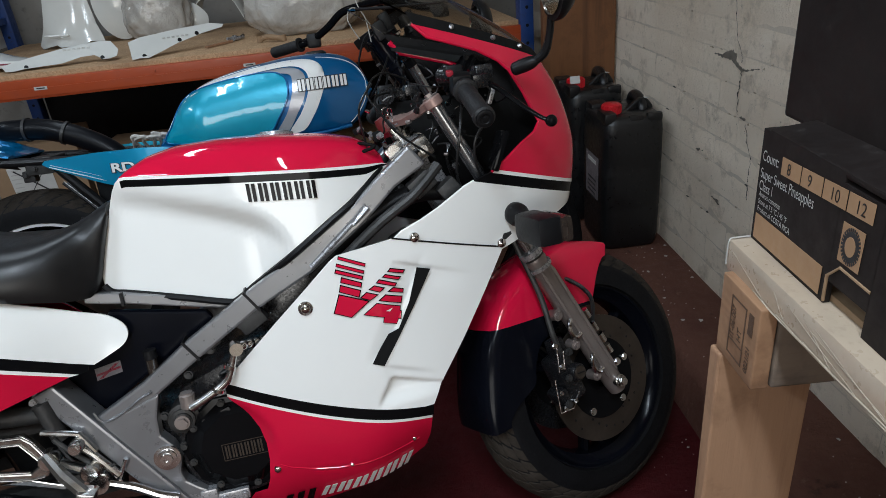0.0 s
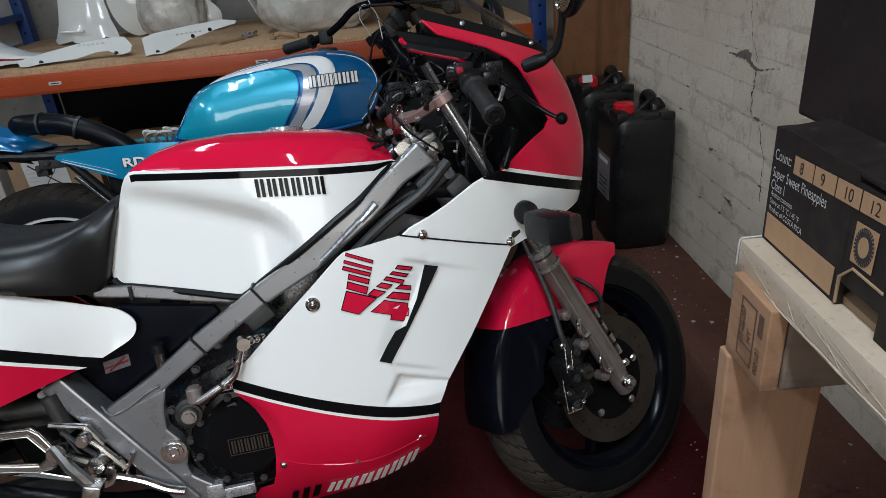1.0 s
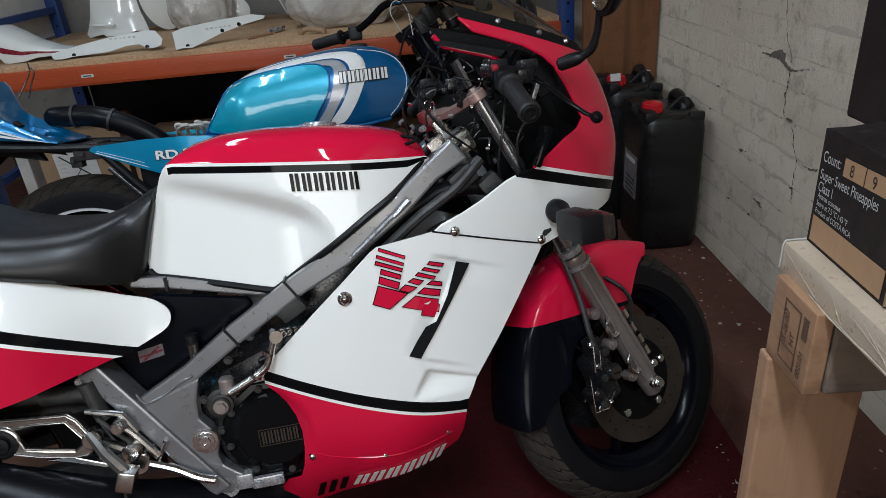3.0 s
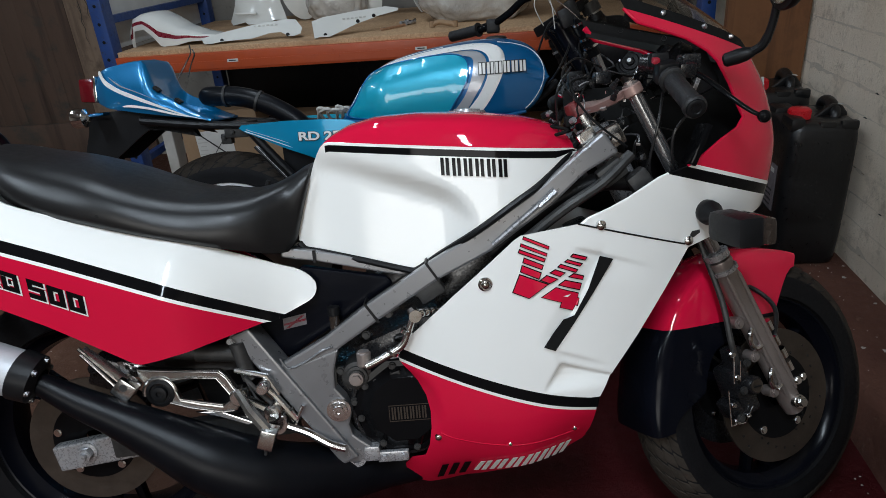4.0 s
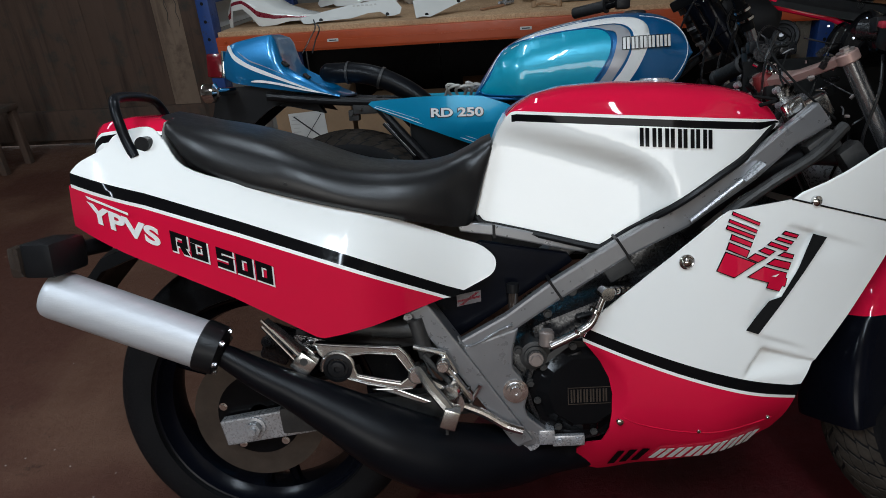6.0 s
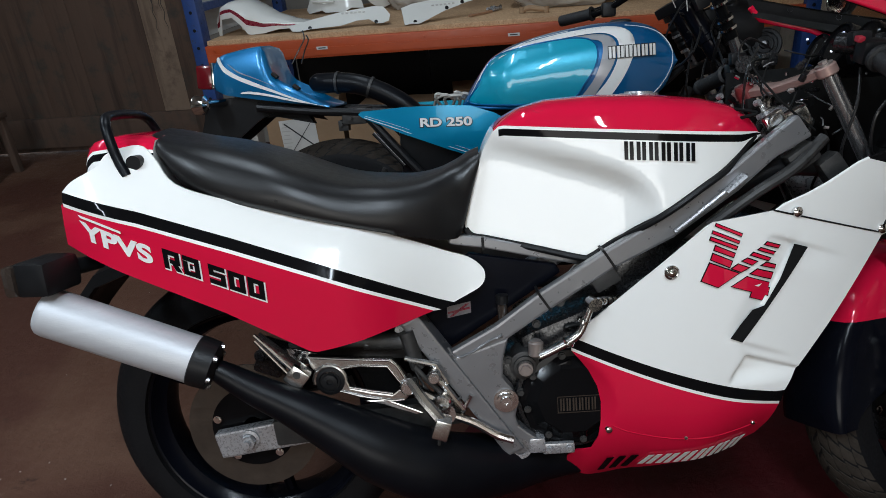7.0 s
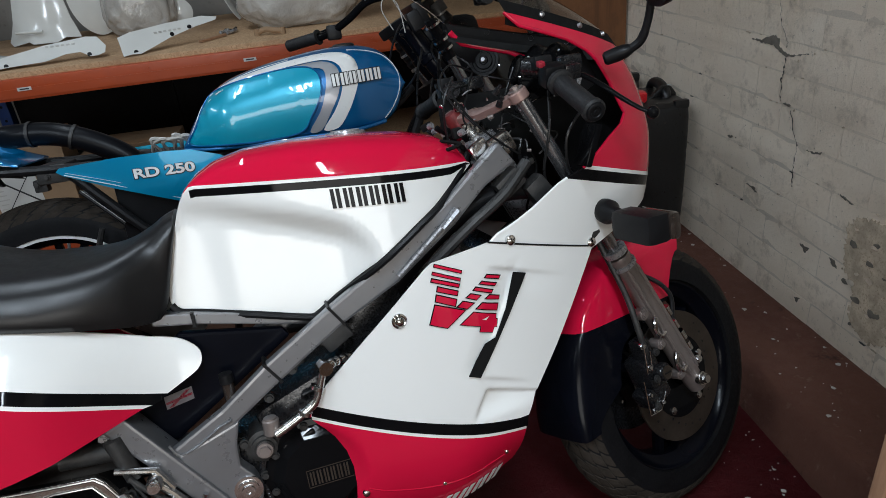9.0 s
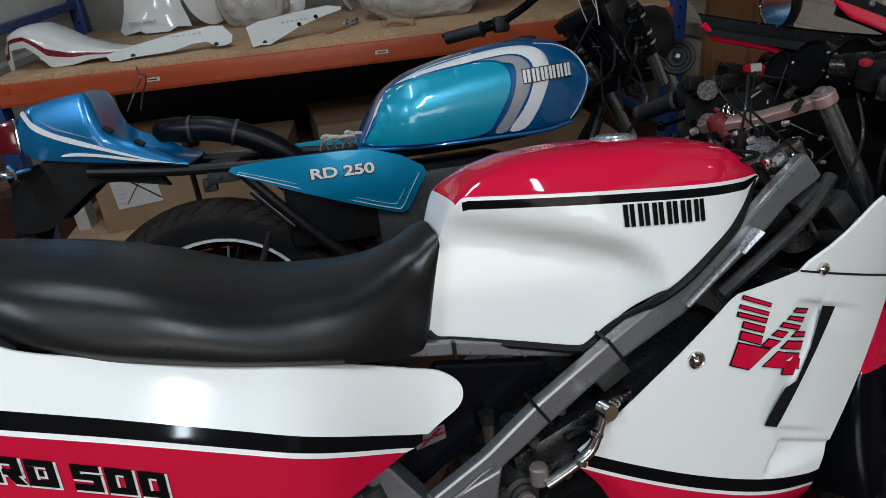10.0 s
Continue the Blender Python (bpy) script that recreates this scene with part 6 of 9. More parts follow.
    low_bar = beam([(0.195, 0.431), (0.207, 0.430), (0.213, 0.411), (0.248, 0.401), (0.287, 0.393), (0.306, 0.406), (0.325, 0.399), (0.310, 0.380), (0.286, 0.379), (0.228, 0.392), (0.200, 0.402), (0.187, 0.412)], -0.170, 0.014, CAST, "hanger_bar", "", 0.003)
    low_bar.parent = hang
    bar([(0.145, -0.171, 0.474), (0.195, -0.171, 0.468), (0.234, -0.171, 0.464), (0.288, -0.171, 0.459), (0.300, -0.171, 0.447), (0.319, -0.171, 0.410)], 0.0024)
    bar([(0.200, -0.171, 0.450), (0.233, -0.171, 0.453), (0.283, -0.171, 0.448), (0.312, -0.171, 0.402)], 0.0020)
    bar([(0.211, -0.171, 0.413), (0.248, -0.171, 0.404), (0.288, -0.171, 0.396)], 0.0022)
    bar([(0.194, -0.171, 0.407), (0.228, -0.171, 0.395), (0.286, -0.171, 0.382), (0.308, -0.171, 0.383)], 0.0022)
    bar([(0.313, -0.154, 0.455), (0.349, -0.154, 0.444), (0.367, -0.152, 0.438), (0.386, -0.150, 0.400)], 0.007, 0.8)
    bar([(0.318, -0.158, 0.404), (0.345, -0.156, 0.385), (0.373, -0.154, 0.366)], 0.012, 0.8)
    bar([(0.367, -0.150, 0.438), (0.363, -0.150, 0.415), (0.380, -0.150, 0.395), (0.410, -0.146, 0.345)], 0.007)
    bar([(0.330, -0.158, 0.440), (0.350, -0.158, 0.412), (0.385, -0.156, 0.372)], 0.0045, mat=DARK)
    arch = [(0.178 + 0.028 * math.cos(a), -0.170, 0.428 + 0.028 * math.sin(a)) for a in (math.pi * (0.0 + 1.05 * k / 14) for k in range(15))]
    bar(arch, 0.0045, name="bush_arch")
    bush = part("rubber_bush", lathe([(0.0, 0.026), (0.012, 0.026), (0.014, 0.020), (0.010, 0.018), (0.010, 0.014), (0.016, 0.013), (0.017, 0.006), (0.013, 0.005), (0.013, 0)], (0.178, -0.160, 0.427), (0, -1, 0), 28), MATT, hang, "black rubber bush")
    for x, z, r, m in ((0.318, 0.407, 0.017, CAST), (0.375, 0.371, 0.016, CAST), (0.364, 0.422, 0.012, CAST)):
        boss = part("boss", lathe([(-0.012, r), (0.010, r), (0.014, r * 0.8), (0.014, 0)], (x, -0.162, z), (0, -1, 0), 24), m, hang)
    b = bmesh.new()
    add_bolt(b, (0.364, -0.176, 0.422), r=0.007, h=0.006)
    add_bolt(b, (0.318, -0.176, 0.407), r=0.008, h=0.005)
    pieces("hanger_bolt", b, POLISHED, hang)
    perforated = beam([(0.100, 0.486), (0.108, 0.487), (0.191, 0.464), (0.138, 0.458), (0.108, 0.456)], -0.152, 0.004, POLISHED, "perforated_stay", "perforated alloy stay", 0.001)
    for k in range(5):
        part("hole", tube([(0.118 + 0.014 * k, -0.1525, 0.474 - 0.003 * k), (0.118 + 0.014 * k, -0.151, 0.474 - 0.003 * k)], 0.0042 - 0.0003 * k, 10), ENGINE, perforated)
    beam([(0.230, 0.380), (0.276, 0.379), (0.341, 0.349), (0.325, 0.346), (0.270, 0.368)], -0.160, 0.006, POLISHED, "heat_shield", "thin alloy shield over the exhaust", 0.002)
    # pillion peg folded up, rider peg and brake pedal
    peg = part("pillion_peg", tube([(0.065, -0.186, 0.528), (0.086, -0.184, 0.504), (0.112, -0.182, 0.474), (0.126, -0.180, 0.461)], [0.008, 0.011, 0.012, 0.011], 4, 0.8), CAST, hang, "polished folding pillion peg")
    part("peg_rib", tube([(0.060, -0.194, 0.531), (0.120, -0.190, 0.459)], 0.0035, 8), POLISHED, peg)
    part("peg_rib", tube([(0.058, -0.188, 0.518), (0.108, -0.186, 0.452)], 0.003, 8), POLISHED, peg)
    part("peg_clevis", box((0.124, -0.180, 0.446), (0.036, 0.030, 0.036), Matrix.Rotation(radians(42), 3, "Y"), 0.004), CAST, hang, "cast alloy peg clevis")
    part("peg_bolt", tube([(0.126, -0.185, 0.452), (0.126, -0.196, 0.452)], 0.007, 10), DARK, hang)
    peg = part("foot_peg", tube([(0.321, -0.180, 0.423), (0.345, -0.198, 0.391), (0.372, -0.206, 0.356)], [0.009, 0.011, 0.011], 8, 0.8), CAST, hang, "ribbed alloy footrest")
    part("peg_end", box((0.373, -0.206, 0.343), (0.028, 0.034, 0.036), Matrix.Rotation(radians(20), 3, "Y"), 0.003), CAST, peg, "polished square peg end")
    part("peg_feeler", tube([(0.368, -0.210, 0.328), (0.366, -0.212, 0.312)], 0.003, 8), DARK, peg)
    b = bmesh.new()
    add_tube(b, spline([(0.378, -0.150, 0.342), (0.43, -0.150, 0.318), (0.47, -0.152, 0.292), (0.50, -0.155, 0.282)], 6), 0.008, 10)
    add_tube(b, [(0.406, -0.140, 0.330), (0.428, -0.146, 0.372)], 0.0045, 8)
    add_tube(b, [(0.378, -0.135, 0.345), (0.378, -0.165, 0.345)], 0.020, 16)
    part("brake_pedal", b, POLISHED, bike, "polished brake pedal")
    b = bmesh.new()
    add_tube(b, [(0.24, -0.13, 0.485), (0.33, -0.13, 0.478)], 0.017, 14)
    add_tube(b, [(0.318, -0.14, 0.50), (0.335, -0.14, 0.43)], 0.014, 12)
    add_tube(b, spline([(0.33, -0.15, 0.43), (0.35, -0.155, 0.39), (0.385, -0.15, 0.36), (0.41, -0.15, 0.37)], 5), 0.0025, 6)
    add_box(b, (0.22, -0.06, 0.46), (0.26, 0.10, 0.05), None, 0.01)
    part("master_brake_unit", b, DARK, bike, "dark rear brake cylinder and linkage")
    b = bmesh.new()
    add_tube(b, [(0.30, -0.118, 0.47), (0.315, -0.118, 0.515)], 0.012, 10)
    for x, z in ((0.305, 0.500), (0.338, 0.487)):
        add_bolt(b, (x, -0.128, z), r=0.006, h=0.006)
    part("frame_lug", b, ALU, bike, "bright lug with bolts")

    # expansion chamber and silencer
    path = spline([(0.66, -0.035, 0.190), (0.56, -0.052, 0.190), (0.46, -0.108, 0.206), (0.36, -0.160, 0.240), (0.27, -0.182, 0.287), (0.19, -0.190, 0.342), (0.12, -0.198, 0.391), (0.05, -0.206, 0.437), (0.0, -0.212, 0.475), (-0.025, -0.215, 0.491)], 5)
    rad = [lerp_at([(0, 0.045), (0.12, 0.052), (0.25, 0.062), (0.36, 0.066), (0.46, 0.061), (0.58, 0.045), (0.70, 0.032), (0.82, 0.024), (0.93, 0.0175), (1, 0.0165)], k / (len(path) - 1)) for k in range(len(path))]
    ex = part("exhaust_chamber", tube(path, rad, 28), EXHAUST, bike, "satin black expansion chamber", smooth=60)
    part("header_pipe", tube(spline([(0.655, -0.037, 0.190), (0.72, -0.035, 0.196), (0.80, -0.03, 0.205), (0.86, -0.02, 0.21)], 5), 0.042, 24), EXHAUST, ex, smooth=60)
    b = bmesh.new()
    for x, y, z, r in ((0.045, -0.207, 0.440, 0.0225), (0.100, -0.200, 0.405, 0.0275)):
        add_lathe(b, [(-0.002, r), (0.002, r)], (x, y, z), (-0.87, -0.1, 0.48), 28)
    pieces("chamber_seam", b, MATT, ex)
    a, e = V(-0.018, -0.215, 0.492), V(-0.272, -0.232, 0.612)
    ax = (e - a).normalized()
    can = part("silencer", lathe([(0.0, 0.030), (0.0, 0.0405), (0.02, 0.0415), (0.268, 0.0415), (0.276, 0.040), (0.281, 0.036), (0.281, 0.020), (0.26, 0.019)], a, ax, 40), BRUSHED, bike, "brushed aluminium silencer with a scuffed end", smooth=50)
    part("silencer_collar", lathe([(-0.018, 0.021), (-0.014, 0.034), (-0.010, 0.0425), (0.012, 0.0440), (0.022, 0.0440), (0.024, 0.0415)], a, ax, 40), MATT, can, "black silencer collar")
    b = bmesh.new()
    u, w = frame_axes(ax)
    for k in range(6):
        t = 2 * math.pi * k / 6 + 0.3
        add_bolt(b, a + (u * math.cos(t) + w * math.sin(t)) * 0.036 - ax * 0.010, -ax, 0.0045, 0.007)
    pieces("collar_bolt", b, DULL_GREY, can)
    # rear wheel, swingarm, disc
    rear = new("rear_wheel")
    rear.parent = bike
    wheel_parts(rear, (0, 0, 0.310), 0.308, 0.135, 0.228, 0.06, tread=False)
    disc_parts(rear, (0.0, 0, 0.310), 0.128, -0.092, drilled=False)
    b = bmesh.new()
    for k, s in enumerate((-1, 1)):
        add_box(b, (0.23, s * 0.118, 0.322), (0.36, 0.030, 0.052), Matrix.Rotation(radians(-4), 3, "Y"), 0.006)
    add_box(b, (0.38, 0, 0.335), (0.05, 0.24, 0.06), None, 0.01)
    part("swingarm", b, DARK, bike, "dark box-section swingarm")
    bm = bmesh.new()
    poly = [(-0.068, 0.312), (0.060, 0.331), (0.116, 0.284), (-0.058, 0.262)]
    plate = beam(poly, -0.128, 0.026, ALU, "axle_plate", "bright alloy axle plate", 0.004)
    bm.free()
    b = bmesh.new()
    add_lathe(b, [(0, 0.020), (0.004, 0.020), (0.005, 0.014)], (0, -0.128, 0.300), (0, -1, 0), 24)
    add_tube(b, [(0, -0.131, 0.300), (0, -0.145, 0.300)], 0.0145, 6)
    add_tube(b, [(0, -0.144, 0.300), (0, -0.153, 0.300)], 0.007, 12)
    part("axle_nut", b, ALU, plate, "large hexagon axle nut")
    b = box((0.06, -0.105, 0.455), (0.055, 0.045, 0.06), Matrix.Rotation(0.4, 3, "Y"), 0.008)
    add_bolt(b, (0.045, -0.128, 0.468), r=0.009, h=0.008)
    add_bolt(b, (0.03, -0.128, 0.39), r=0.007, h=0.008)
    part("rear_caliper", b, ENGINE, bike, "black rear caliper")
    # rear mudguard and indicators
    rings = []
    for x, z, w in ((-0.10, 0.640, 0.085), (-0.20, 0.650, 0.085), (-0.27, 0.625, 0.08), (-0.33, 0.562, 0.072), (-0.362, 0.516, 0.066)):
        rings.append([V(x, -w, z - 0.02), V(x, -w * 0.95, z + 0.004), V(x, -w * 0.5, z + 0.012), V(x, w * 0.5, z + 0.012), V(x, w * 0.95, z + 0.004), V(x, w, z - 0.02), V(x + 0.006, w * 0.9, z - 0.02), V(x + 0.006, w * 0.5, z + 0.002), V(x + 0.006, -w * 0.5, z + 0.002), V(x + 0.006, -w * 0.9, z - 0.02)])
    bm = bmesh.new()
    add_loft(bm, rings)
    bmesh.ops.recalc_face_normals(bm, faces=bm.faces)
    part("rear_mudguard", bm, MATT, bike, "black rear mudguard", smooth=50)
    part("under_tail", box((0.05, 0, 0.63), (0.56, 0.30, 0.05), Matrix.Rotation(radians(19), 3, "Y"), 0.02), MATT, bike, "black tray under the tail")
    part("tail_lamp", box((-0.243, 0, 0.755), (0.03, 0.22, 0.07), None, 0.01), LENS_RED, bike, "red tail lamp")
    for s in (-1, 1):
        b = bmesh.new()
        add_tube(b, [(-0.22, s * 0.13, 0.668), (-0.235, s * 0.19, 0.672)], 0.014, 14)
        ind = part("indicator", b, MATT, bike, "black indicator under the tail")
        part("housing", box((-0.252, s * 0.232, 0.672), (0.062, 0.085, 0.058), Matrix.Rotation(radians(s * 8), 3, "Z"), 0.012), MATT, ind, "black indicator housing")
        part("lens", box((-0.285, s * 0.237, 0.672), (0.022, 0.080, 0.052), Matrix.Rotation(radians(s * 8), 3, "Z"), 0.009), LENS_DARK, ind, "smoked indicator lens")
    # side stand on the far side
    b = bmesh.new()
    add_tube(b, [(0.55, 0.10, 0.24), (0.50, 0.235, 0.035)], 0.013, 10)
    add_box(b, (0.496, 0.247, 0.058), (0.06, 0.05, 0.008), Matrix.Rotation(radians(13), 3, "X"))
    part("side_stand", b, MATT, bike, "black side stand")


red_bike = thing("motorcycle", "red and white sports motorcycle leaning on its side stand", "motorcycle", BIKE)
build_tank(red_bike)
build_seat(red_bike)
build_tail(red_bike)
build_lower_fairing(red_bike)
build_upper_fairing(red_bike)
build_front_end(red_bike)
build_frame_and_engine(red_bike)


# ---- the blue motorcycle behind it ----
BLUE_BIKE = pose(-1.0, 1.775, 0, -11.0, 0, 1.0)
TOP2 = [(0.486, 0.722), (0.500, 0.748), (0.518, 0.775), (0.538, 0.803), (0.558, 0.828), (0.590, 0.850), (0.633, 0.870), (0.72, 0.892), (0.80, 0.904), (0.864, 0.911), (0.94, 0.911), (0.99, 0.902), (1.025, 0.885), (1.05, 0.858), (1.065, 0.822), (1.070, 0.80)]
LOW2 = [(0.486, 0.712), (0.55, 0.706), (0.80, 0.700), (0.98, 0.702), (1.02, 0.718), (1.045, 0.745), (1.062, 0.785), (1.070, 0.795)]


def tank2_y(x, z):
    """Half width of the blue tank's side at a height."""
    zt = smooth_at(TOP2, x)
    zb = smooth_at(LOW2, x)
    w = 0.148 * (0.55 + 0.45 * smoothstep(0.47, 0.62, x)) * (1 - 0.50 * smoothstep(0.86, 1.09, x) ** 1.3)
    zm = zb + (zt - zb) * 0.40
    if z > zm:
        s = min(1.0, (z - zm) / max(1e-4, zt - zm))
        w *= max(0.0, 1 - s ** 2.6) ** (1 / 2.2)
    else:
        s = (zm - z) / max(1e-4, zm - zb)
        w *= 1 - 0.08 * s * s
    return w


def build_blue_tank(bike):
    rings = []
    for k in range(57):
        x = 0.486 + 0.584 * k / 56
        zt, zb = smooth_at(TOP2, x), smooth_at(LOW2, x)
        half = [V(x, 0, zb), V(x, -tank2_y(x, zb) * 0.96, zb)]
        for j in range(1, 25):
            s = math.sin(math.pi / 2 * j / 25)
            z = zb + (zt - zb) * s
            half.append(V(x, -tank2_y(x, z), z))
        half.append(V(x, 0, zt))
        rings.append(half + [V(p.x, -p.y, p.z) for p in reversed(half[1:-1])])
    bm = bmesh.new()
    add_loft(bm, rings)
    bmesh.ops.recalc_face_normals(bm, faces=bm.faces)
    tank = part("fuel_tank", bm, BLUE, bike, "metallic blue fuel tank", smooth=70)

    def lay(lift):
        return lambda x, z: -tank2_y(x, min(z, smooth_at(TOP2, x) - 0.006)) - lift

    outer = [(0.530, 0.775), (0.56, 0.822), (0.62, 0.858), (0.72, 0.881), (0.80, 0.893), (0.865, 0.898), (0.915, 0.893), (0.943, 0.872), (0.945, 0.830), (0.925, 0.782), (0.900, 0.742), (0.872, 0.712), (0.835, 0.712), (0.870, 0.755), (0.895, 0.80), (0.905, 0.845), (0.893, 0.870), (0.860, 0.881), (0.80, 0.878), (0.72, 0.868), (0.62, 0.846), (0.565, 0.815)]
    part("white_band", panel([(p.x, p.z) for p in spline([(x, 0, z) for x, z in outer], 3, closed=True)], lay(0.0040), 0.001, 0.02), LETTER, tank, "white band sweeping round the tank", smooth=70)
    mid = [(0.72, 0.866), (0.80, 0.876), (0.858, 0.878), (0.888, 0.866), (0.897, 0.842), (0.888, 0.80), (0.862, 0.757), (0.830, 0.713), (0.800, 0.713), (0.833, 0.757), (0.853, 0.80), (0.862, 0.842), (0.852, 0.862), (0.80, 0.866)]
    part("silver_band", panel([(p.x, p.z) for p in spline([(x, 0, z) for x, z in mid], 3, closed=True)], lay(0.0052), 0.001, 0.02), STRIPE_SILVER, tank, "silver inner band", smooth=70)
    oval = [(0.506, 0.722), (0.530, 0.765), (0.552, 0.806), (0.580, 0.838), (0.64, 0.856), (0.72, 0.868), (0.80, 0.872), (0.838, 0.860), (0.848, 0.832), (0.840, 0.795), (0.812, 0.752), (0.780, 0.716), (0.70, 0.708), (0.60, 0.712)]
    part("light_panel", panel([(p.x, p.z) for p in spline([(x, 0, z) for x, z in oval], 3, closed=True)], lay(0.0064), 0.001, 0.02), BLUE_LIGHT, tank, "lighter metallic blue tank panel", smooth=70)
    ring = [V(p.x, lay(0.0068)(p.x, p.z), p.z) for p in spline([(x, 0, z) for x, z in oval], 5, closed=True)]
    part("panel_line", tube(ring + ring[:1], 0.0022, 6), BLUE, tank)
    front = [V(x, -tank2_y(x, z) - 0.001, z) for x, z in ((0.93, 0.898), (0.99, 0.888), (1.03, 0.868), (1.052, 0.835), (1.055, 0.80), (1.045, 0.768), (1.022, 0.735), (1.00, 0.715))]
    part("pinstripe", tube(spline(front, 5), 0.0022, 6, 0.6), LETTER, tank, "white pinstripe")
    rear = [V(x, -tank2_y(x, z) - 0.001, z) for x, z in ((0.50, 0.725), (0.525, 0.768), (0.555, 0.815), (0.60, 0.848), (0.68, 0.876), (0.78, 0.893))]
    part("pinstripe", tube(spline(rear, 5), 0.0018, 6, 0.6), LETTER, tank)
    part("tank_seam", tube(spline([V(x, -tank2_y(x, smooth_at(LOW2, x)) - 0.002, smooth_at(LOW2, x)) for x in (0.488, 0.56, 0.68, 0.80, 0.92, 1.0)], 5), 0.005, 8), BLUE, tank)
    part("fuel_cap", lathe([(0, 0.03), (0.012, 0.03), (0.016, 0.024), (0.018, 0)], (0.93, 0, 0.901), (0, 0, 1), 28), DARK, tank, "dark fuel cap")
    shapes = []
    for i in range(6):
        u = 0.876 + i * 0.0222
        for a, b in ((0.0, 0.0068), (0.0100, 0.0168)):
            shapes.append([(u + a, 0.814), (u + b, 0.814), (u + b, 0.843), (u + a, 0.843)])
    big = [[(x + dx, z + dz) for (x, z), (dx, dz) in zip(s, ((-0.0018, -0.002), (0.0018, -0.002), (0.0018, 0.002), (-0.0018, 0.002)))] for s in shapes]
    on = lambda u, v, h: V(u, -tank2_y(u, v) - 0.0060 - h, v + (u - 0.876) * 0.02)
    part("lettering_edge", quad_bars(big, on, 0.001), INK, tank, "dark outline of the lettering")
    part("lettering", quad_bars(shapes, on, 0.003), LETTER, tank, "white raised block lettering")


def build_blue_body(bike):
    def y_side(x, z):
        return -0.128 - 0.03 * smoothstep(0.2, 0.45, x) + 0.5 * max(0.0, 0.64 - z) ** 1.2

    tri = [(0.196, 0.709), (0.204, 0.717), (0.332, 0.723), (0.45, 0.722), (0.51, 0.717), (0.575, 0.694), (0.622, 0.664), (0.628, 0.648), (0.580, 0.566), (0.566, 0.558), (0.546, 0.563), (0.44, 0.604), (0.376, 0.630), (0.314, 0.653), (0.212, 0.697)]
    side = part("side_panel", panel(tri, y_side, 0.005, 0.03), BLUE_SIDE, bike, "light blue side panel", smooth=60)
    part("side_panel", mirrored(panel(tri, y_side, 0.005, 0.05)), BLUE_LIGHT, bike)
    for line, r in (([(0.213, 0.700), (0.317, 0.661), (0.475, 0.599), (0.548, 0.572), (0.566, 0.574), (0.585, 0.606), (0.612, 0.650)], 0.0030), ([(0.216, 0.7045), (0.319, 0.669), (0.477, 0.608), (0.540, 0.585), (0.556, 0.588), (0.574, 0.617)], 0.0014)):
        part("pinstripe", tube(spline([V(x, y_side(x, z) - 0.0008, z) for x, z in line], 5), r, 6, 0.35), LETTER, side, "white pinstripe")
    lettering("model_lettering_edge", "RD 250", 0.029, INK, side, lambda u, v, h: V(0.3685 + u * 1.58, y_side(0.37 + u * 1.2, 0.68) - 0.0026 - h, 0.6682 + v * 1.08 - u * 0.03), bold=0.0022)
    lettering("model_lettering", "RD 250", 0.029, LETTER, side, lambda u, v, h: V(0.369 + u * 1.58, y_side(0.37 + u * 1.2, 0.68) - 0.0044 - h, 0.6690 + v * 1.08 - u * 0.03), bold=0.0009)
    # tail unit with the seat taken off: a hump whose scooped front face runs down between two rims
    TAIL_W = [(-0.222, 0.080), (-0.19, 0.096), (-0.05, 0.108), (0.11, 0.112)]
    rings = []
    for k in range(37):
        x = -0.222 + 0.335 * k / 36
        crest = smooth_at([(-0.222, 0.868), (-0.203, 0.890), (-0.16, 0.902), (-0.08, 0.912), (-0.066, 0.905), (-0.045, 0.834), (0.02, 0.790), (0.075, 0.757), (0.113, 0.740)], x)
        zb = lerp_at([(-0.222, 0.800), (-0.19, 0.785), (-0.10, 0.768), (0.0, 0.752), (0.113, 0.732)], x)
        w = lerp_at(TAIL_W, x)
        cut = smoothstep(-0.072, -0.02, x)
        floor_z = zb + (crest - zb) * (1 - 0.55 * cut)
        h = crest - zb
        half = [V(x, 0, zb), V(x, -w * 0.93, zb), V(x, -w, zb + 0.22 * h), V(x, -w * 0.985, zb + 0.55 * h), V(x, -w * 0.90, zb + 0.86 * h), V(x, -w * 0.82, crest - 0.002), V(x, -w * 0.74, crest), V(x, -w * 0.62, crest * (1 - cut) + floor_z * cut), V(x, 0, floor_z + 0.004 * (1 - cut))]
        rings.append(half + [V(p.x, -p.y, p.z) for p in reversed(half[1:-1])])
    bm = bmesh.new()
    add_loft(bm, rings)
    bmesh.ops.recalc_face_normals(bm, faces=bm.faces)
    tail = part("tail_unit", bm, BLUE_MID, bike, "metallic blue tail unit without its seat", smooth=45)

    def y_tail2(x, z):
        return -lerp_at(TAIL_W, x) - 0.0022

    bands = (
        [(-0.200, 0.884), (-0.190, 0.888), (-0.180, 0.864), (-0.146, 0.838), (-0.107, 0.820), (-0.037, 0.789), (0.041, 0.756), (0.10, 0.738), (0.04, 0.753), (-0.046, 0.785), (-0.124, 0.815), (-0.176, 0.843), (-0.193, 0.866)],
        [(-0.140, 0.787), (-0.128, 0.791), (-0.105, 0.790), (-0.055, 0.780), (0.009, 0.762), (0.06, 0.747), (0.0, 0.759), (-0.056, 0.774), (-0.104, 0.783)],
        [(-0.170, 0.872), (-0.140, 0.848), (-0.100, 0.830), (-0.03, 0.798), (-0.10, 0.828), (-0.142, 0.845)],
    )
